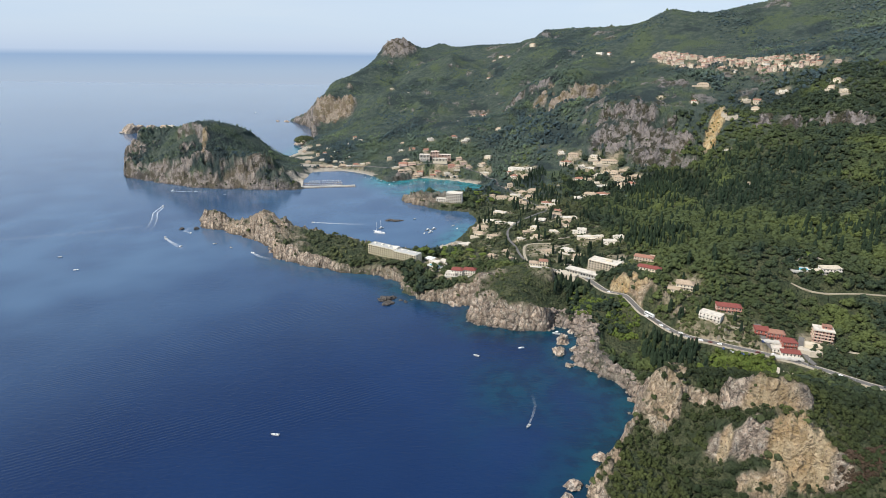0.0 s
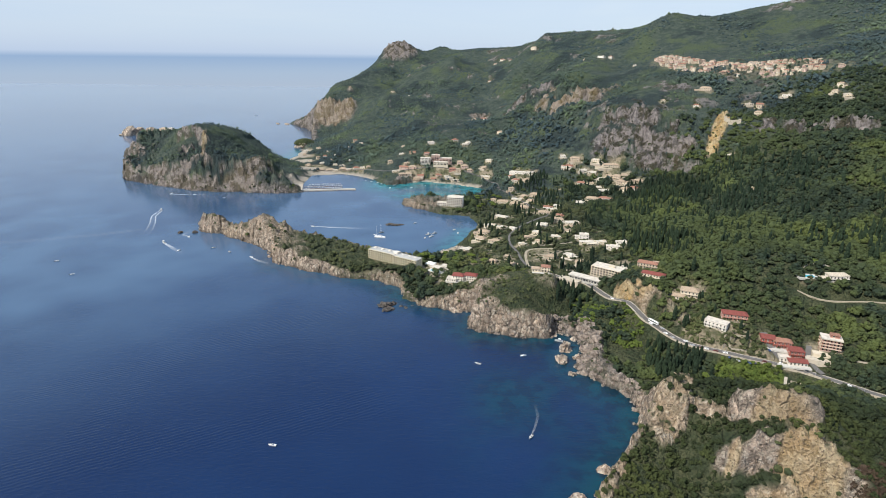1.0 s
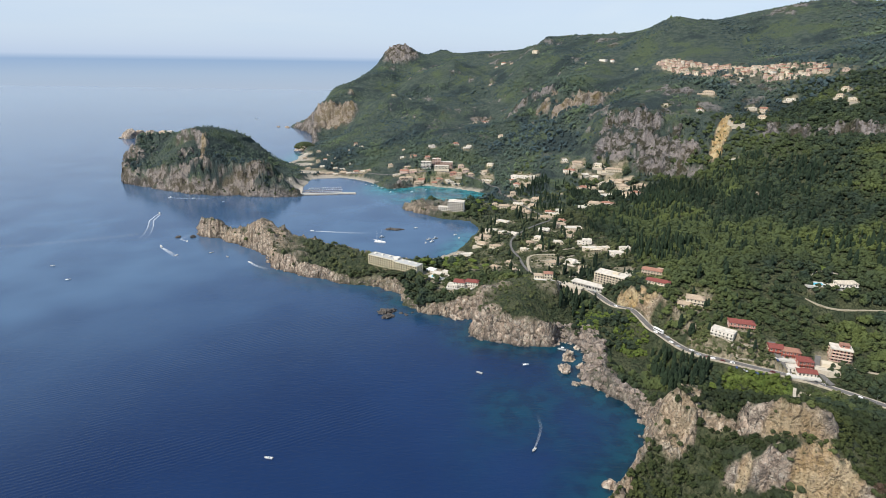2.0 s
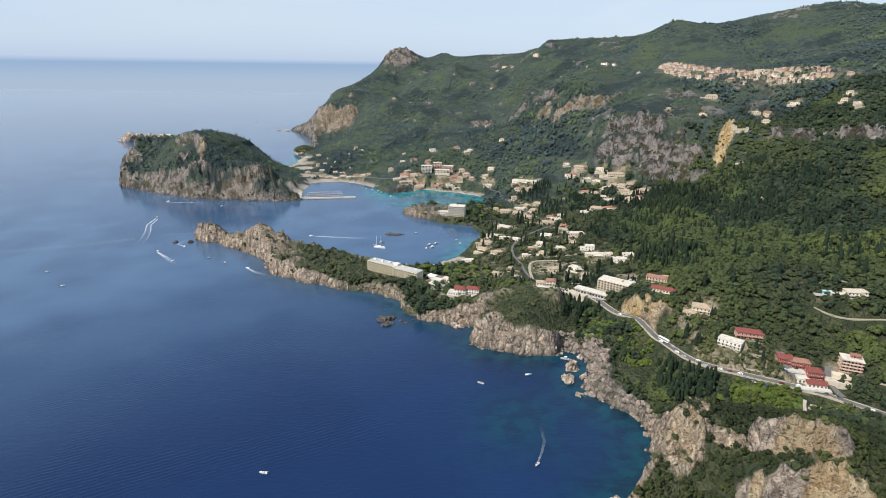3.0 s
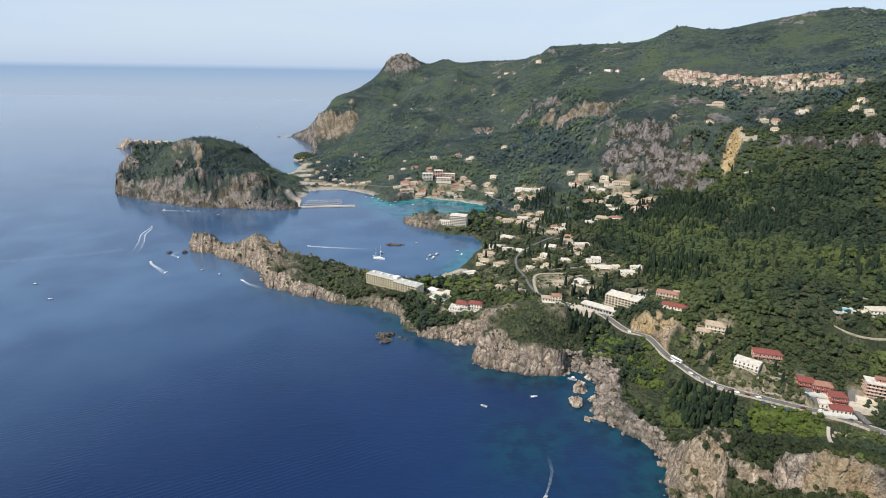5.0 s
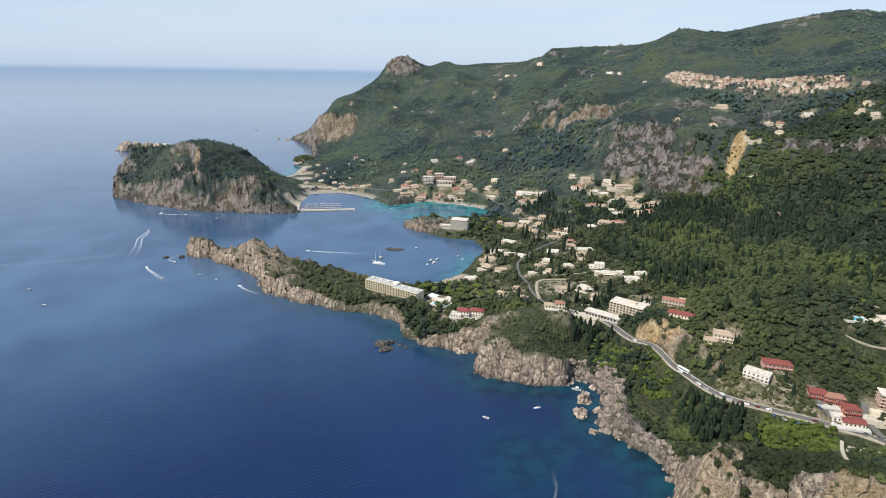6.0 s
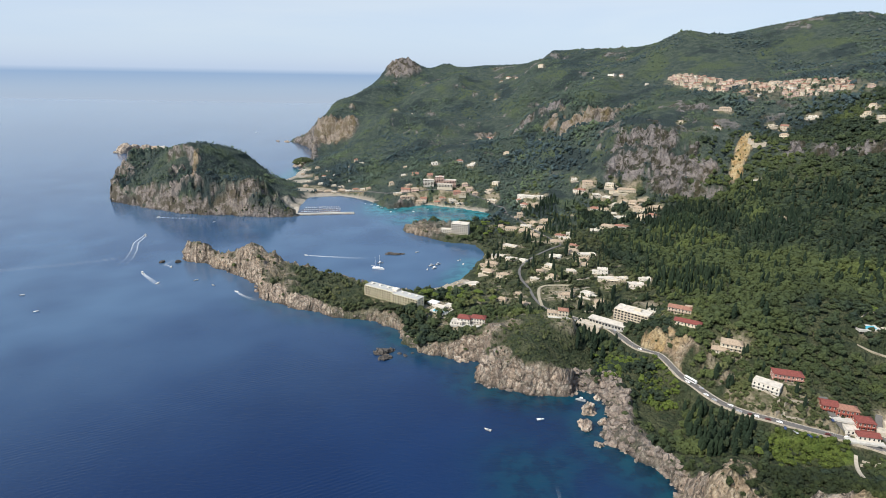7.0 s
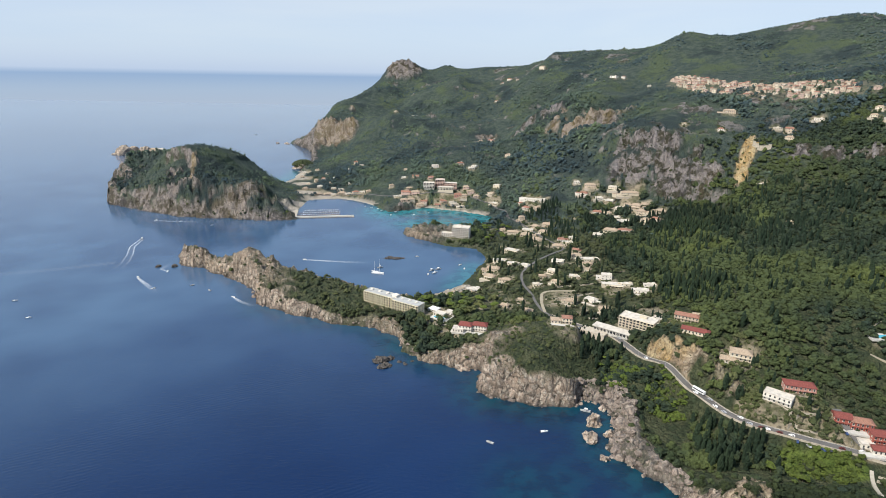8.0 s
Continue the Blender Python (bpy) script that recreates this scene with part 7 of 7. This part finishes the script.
# ---- boats, jetty and beach ----
def boat_mesh(length, beam, deep):
    bm = bmesh.new()
    rings = []
    for i in range(9):
        t = i / 8
        wdt = beam / 2 * (1 - max(0, (t - 0.45) / 0.55) ** 2.0)
        x = (t - 0.5) * length
        z = deep * (1 + 0.35 * t * t)
        rings.append([bm.verts.new(p) for p in ((x, -wdt, z), (x, -wdt * 0.75, 0), (x, 0, -0.3), (x, wdt * 0.75, 0), (x, wdt, z), (x, wdt * 0.8, z - 0.12), (x, 0, z * 0.45), (x, -wdt * 0.8, z - 0.12))])
    for a, b in zip(rings[:-1], rings[1:]):
        for j in range(8):
            bm.faces.new((a[j], b[j], b[(j + 1) % 8], a[(j + 1) % 8]))
    bm.faces.new(rings[0])
    bmesh.ops.recalc_face_normals(bm, faces=bm.faces)
    return bm


def motor_boat(length=7.0, canopy=True, label="small white motor boat on the water"):
    ob = new("motor_boat")
    hull = part("hull", boat_mesh(length, length * 0.34, length * 0.12), M_HULL, ob)
    part("console", box(bmesh.new(), 0, 0, 0.3, length * 0.24, length * 0.16, length * 0.14, 0, 0, 0.8), M_HULL, ob)
    part("windscreen", box(bmesh.new(), length * 0.09, 0, length * 0.2, length * 0.28, 0.06, length * 0.15), M_GLASS, ob)
    part("engine", box(bmesh.new(), -length * 0.5, 0, 0.1, length * 0.17, length * 0.06, length * 0.07), M_RUBBER, ob)
    if canopy:
        part("canopy", box(bmesh.new(), -length * 0.05, 0, length * 0.32, length * 0.335, length * 0.32, length * 0.26), M_CANVAS, ob)
        bm = bmesh.new()
        for sx in (-1, 1):
            for sy in (-1, 1):
                box(bm, -length * 0.05 + sx * length * 0.13, sy * length * 0.11, length * 0.1, length * 0.32, 0.05, 0.05)
        part("canopy_frame", bm, M_STEEL, ob)
    return tagged(ob, label, "boat", "boats on the bay")


small, large = motor_boat(6.5, False), motor_boat(9.0, True, "white motor boat with a sun canopy")


def moor(src, first, x, y, a):
    m = pose(x, y, 0.05, 0, 0, a)
    if first:
        src.matrix_basis = m
    else:
        copy_thing(src, m)


BOATS_BIG = [(-101, 905, 20), (-23, 897, 35), (-18, 886, 40), (-13, 903, 30), (122, 534, 160), (-562, 1154, 180), (-525, 1030, 100), (-432, 840, 135), (-880, 2720, 20)]
BOATS_SMALL = [(-127, 364, 170), (70, 377, 235), (35, 487, 150), (81, 503, 10), (-488, 703, 20), (-540, 752, 10), (-392, 803, 60), (-276, 778, 160), (-316, 800, 140), (-346, 817, 30), (-444, 1129, 60), (-514, 1153, 10), (-28, 880, 80), (-222, 936, 170), (-110, 1266, 30), (-117, 1236, 70), (-70, 1240, 20), (-40, 1262, 60), (-150, 1290, 40), (-165, 1300, 10), (-180, 1310, 80), (-140, 1275, 20), (-48, 962, 20), (20, 925, 40), (26, 908, 80), (-405, 870, 100)]
for i, (x, y, a) in enumerate(BOATS_BIG):
    moor(large, i == 0, x, y, a)
for i, (x, y, a) in enumerate(BOATS_SMALL):
    moor(small, i == 0, x, y, a)
for i in range(52):
    row, col = i // 18, i % 18
    moor(small, False, -300 + col * 4.4 + R2.uniform(-1.2, 1.2), 1222 + row * 19 + col * 0.8 + R2.uniform(-2.5, 2.5), 100 + R2.uniform(-9, 9))


def sailing_boat(x, y, a):
    ob = new("sailing_boat")
    part("hull", boat_mesh(19, 5.2, 1.9), M_GELCOAT, ob)
    part("cabin", box(bmesh.new(), -1, 0, 1.2, 2.7, 8, 3.2, 0, 0, 0.85), M_GELCOAT, ob)
    for mx, mh in ((2.2, 21), (-5.2, 17)):
        bm = bmesh.new()
        bmesh.ops.create_cone(bm, cap_ends=True, segments=8, radius1=0.2, radius2=0.1, depth=mh)
        bmesh.ops.translate(bm, verts=bm.verts, vec=(mx, 0, 1.5 + mh / 2))
        part("mast", bm, M_GELCOAT, ob)
        part("boom", box(bmesh.new(), mx - 3, 0, 3.6, 4.0, 6, 0.35), M_CANVAS, ob, "boom with a furled sail")
    ob.matrix_basis = pose(x, y, 0, 0, 0, a)
    return tagged(ob, "white two-masted sailing yacht at anchor", "sailing boat")


sailing_boat(-101, 879, -18)


def jetty():
    ob = new("jetty")
    ob.matrix_basis = pose(-261, 1208, 0, 0, 0, 10.3)
    part("pier", box(bmesh.new(), 0, 0, -4, 1.5, 142, 10), M_CONCRETE, ob, "pale concrete pier")
    part("parapet", box(bmesh.new(), 0, -4, 1.5, 2.6, 142, 0.8), M_CONCRETE, ob)
    part("apron", box(bmesh.new(), -58, 32, -3, 1.3, 30, 62), M_PAVING, ob, "pale quay apron")
    for i in range(2):
        part("pontoon", box(bmesh.new(), 0, 17.5 + 19 * i, -0.2, 0.45, 84, 2.0), M_WOOD, ob, "narrow floating pontoon")
    for i in range(26):
        bm = bmesh.new()
        bmesh.ops.create_icosphere(bm, subdivisions=1, radius=1)
        bmesh.ops.scale(bm, verts=bm.verts, vec=(R2.uniform(2, 3.6), R2.uniform(1.6, 2.6), R2.uniform(1.0, 2.0)))
        bmesh.ops.translate(bm, verts=bm.verts, vec=(-70 + i * 5.6, -6.0 + R2.uniform(-1, 0.6), 0.2))
        part("armour_stone", bm, M_ROCK, ob)
    for i in range(9):
        part("bollard", box(bmesh.new(), -62 + i * 15, 3.8, 1.5, 2.1, 0.5, 0.5), M_STEEL, ob)
    return tagged(ob, "long pale concrete harbour jetty", "jetty")


jetty()


def parasol():
    ob = new("parasol")
    bm = bmesh.new()
    bmesh.ops.create_cone(bm, cap_ends=True, segments=6, radius1=0.05, radius2=0.05, depth=2.4)
    bmesh.ops.translate(bm, verts=bm.verts, vec=(0, 0, 1.2))
    part("pole", bm, M_WOOD, ob)
    bm = bmesh.new()
    bmesh.ops.create_cone(bm, cap_ends=True, segments=10, radius1=1.5, radius2=0.08, depth=0.7)
    bmesh.ops.translate(bm, verts=bm.verts, vec=(0, 0, 2.45))
    part("canopy", bm, M_STRAW, ob)
    return tagged(ob, "straw beach parasol standing on the sand", "parasol", "beach parasols")


first_parasol, k = parasol(), 0
for x0, y0, x1, y1, n in ((-2, 793, 22, 818, 9), (4, 786, 30, 812, 9), (12, 782, 36, 808, 8), (-60, 1321, 4, 1306, 14), (-250, 1398, -190, 1377, 14)):
    for i in range(n):
        x, y = x0 + (x1 - x0) * i / (n - 1), y0 + (y1 - y0) * i / (n - 1)
        m = pose(x, y, height(x, y) - 0.05)
        if k == 0:
            first_parasol.matrix_basis = m
        else:
            copy_thing(first_parasol, m)
        k += 1


def wake(name, line, w0, w1, strength, label):
    """Foam behind a boat: a ribbon on the water that widens and fades."""
    p = np.array(line, float)
    s = np.r_[0, np.cumsum(np.hypot(*np.diff(p, axis=0).T))]
    t = np.linspace(0, s[-1], 40)
    cx, cy = np.interp(t, s, p[:, 0]), np.interp(t, s, p[:, 1])
    tx, ty = np.gradient(cx), np.gradient(cy)
    ln = np.hypot(tx, ty)
    nx, ny = -ty / ln, tx / ln
    w = w0 + (w1 - w0) * (t / t[-1]) ** 0.7
    k = np.array([-1, -0.8, -0.45, 0, 0.45, 0.8, 1])
    prof = np.array([0, 1, 0.12, 0.05, 0.12, 1, 0]) if w1 > 6.5 else np.array([0, 1, 0.55, 0.8, 0.55, 1, 0])
    x, y = cx[:, None] + nx[:, None] * w[:, None] * k, cy[:, None] + ny[:, None] * w[:, None] * k
    fade = strength * (1 - t / t[-1]) ** 1.2
    idx = np.arange(40 * 7).reshape(40, 7)
    f = np.stack([idx[:-1, :-1], idx[:-1, 1:], idx[1:, 1:], idx[1:, :-1]], -1).reshape(-1, 4)
    me = fast_mesh(name, np.c_[x.ravel(), y.ravel(), np.full(280, 0.12)], f, M_FOAM)
    add_attr(me, "foam", (fade[:, None] * prof).ravel())
    return tagged(new(name, me), label, "wake", kind="stuff")


for line, a, b, k in (([(70, 377), (76, 392), (80, 405), (80, 425)], 0.5, 1.5, 0.28), ([(-525, 1030), (-518, 985), (-500, 945), (-486, 905), (-480, 870)], 3.0, 7.0, 1.0),
                      ([(-432, 840), (-420, 828), (-398, 806), (-380, 790)], 1.5, 4.0, 0.85), ([(-562, 1154), (-520, 1152), (-470, 1152)], 1.2, 4.0, 0.7),
                      ([(-276, 778), (-262, 764), (-240, 750)], 1.0, 3.5, 0.7), ([(-222, 936), (-190, 932), (-150, 928), (-120, 928)], 1.2, 4.5, 0.75),
                      ([(-405, 870), (-420, 880), (-415, 905)], 0.8, 3.0, 0.6)):
    wake("boat_wake", line, a, b, k, "white foam trail behind a moving boat")
wake("boat_wake", [(-500, 905), (-560, 872), (-640, 840), (-800, 800), (-1000, 760)], 4.0, 9.0, 0.16, "faint fading foam trail on calm water")
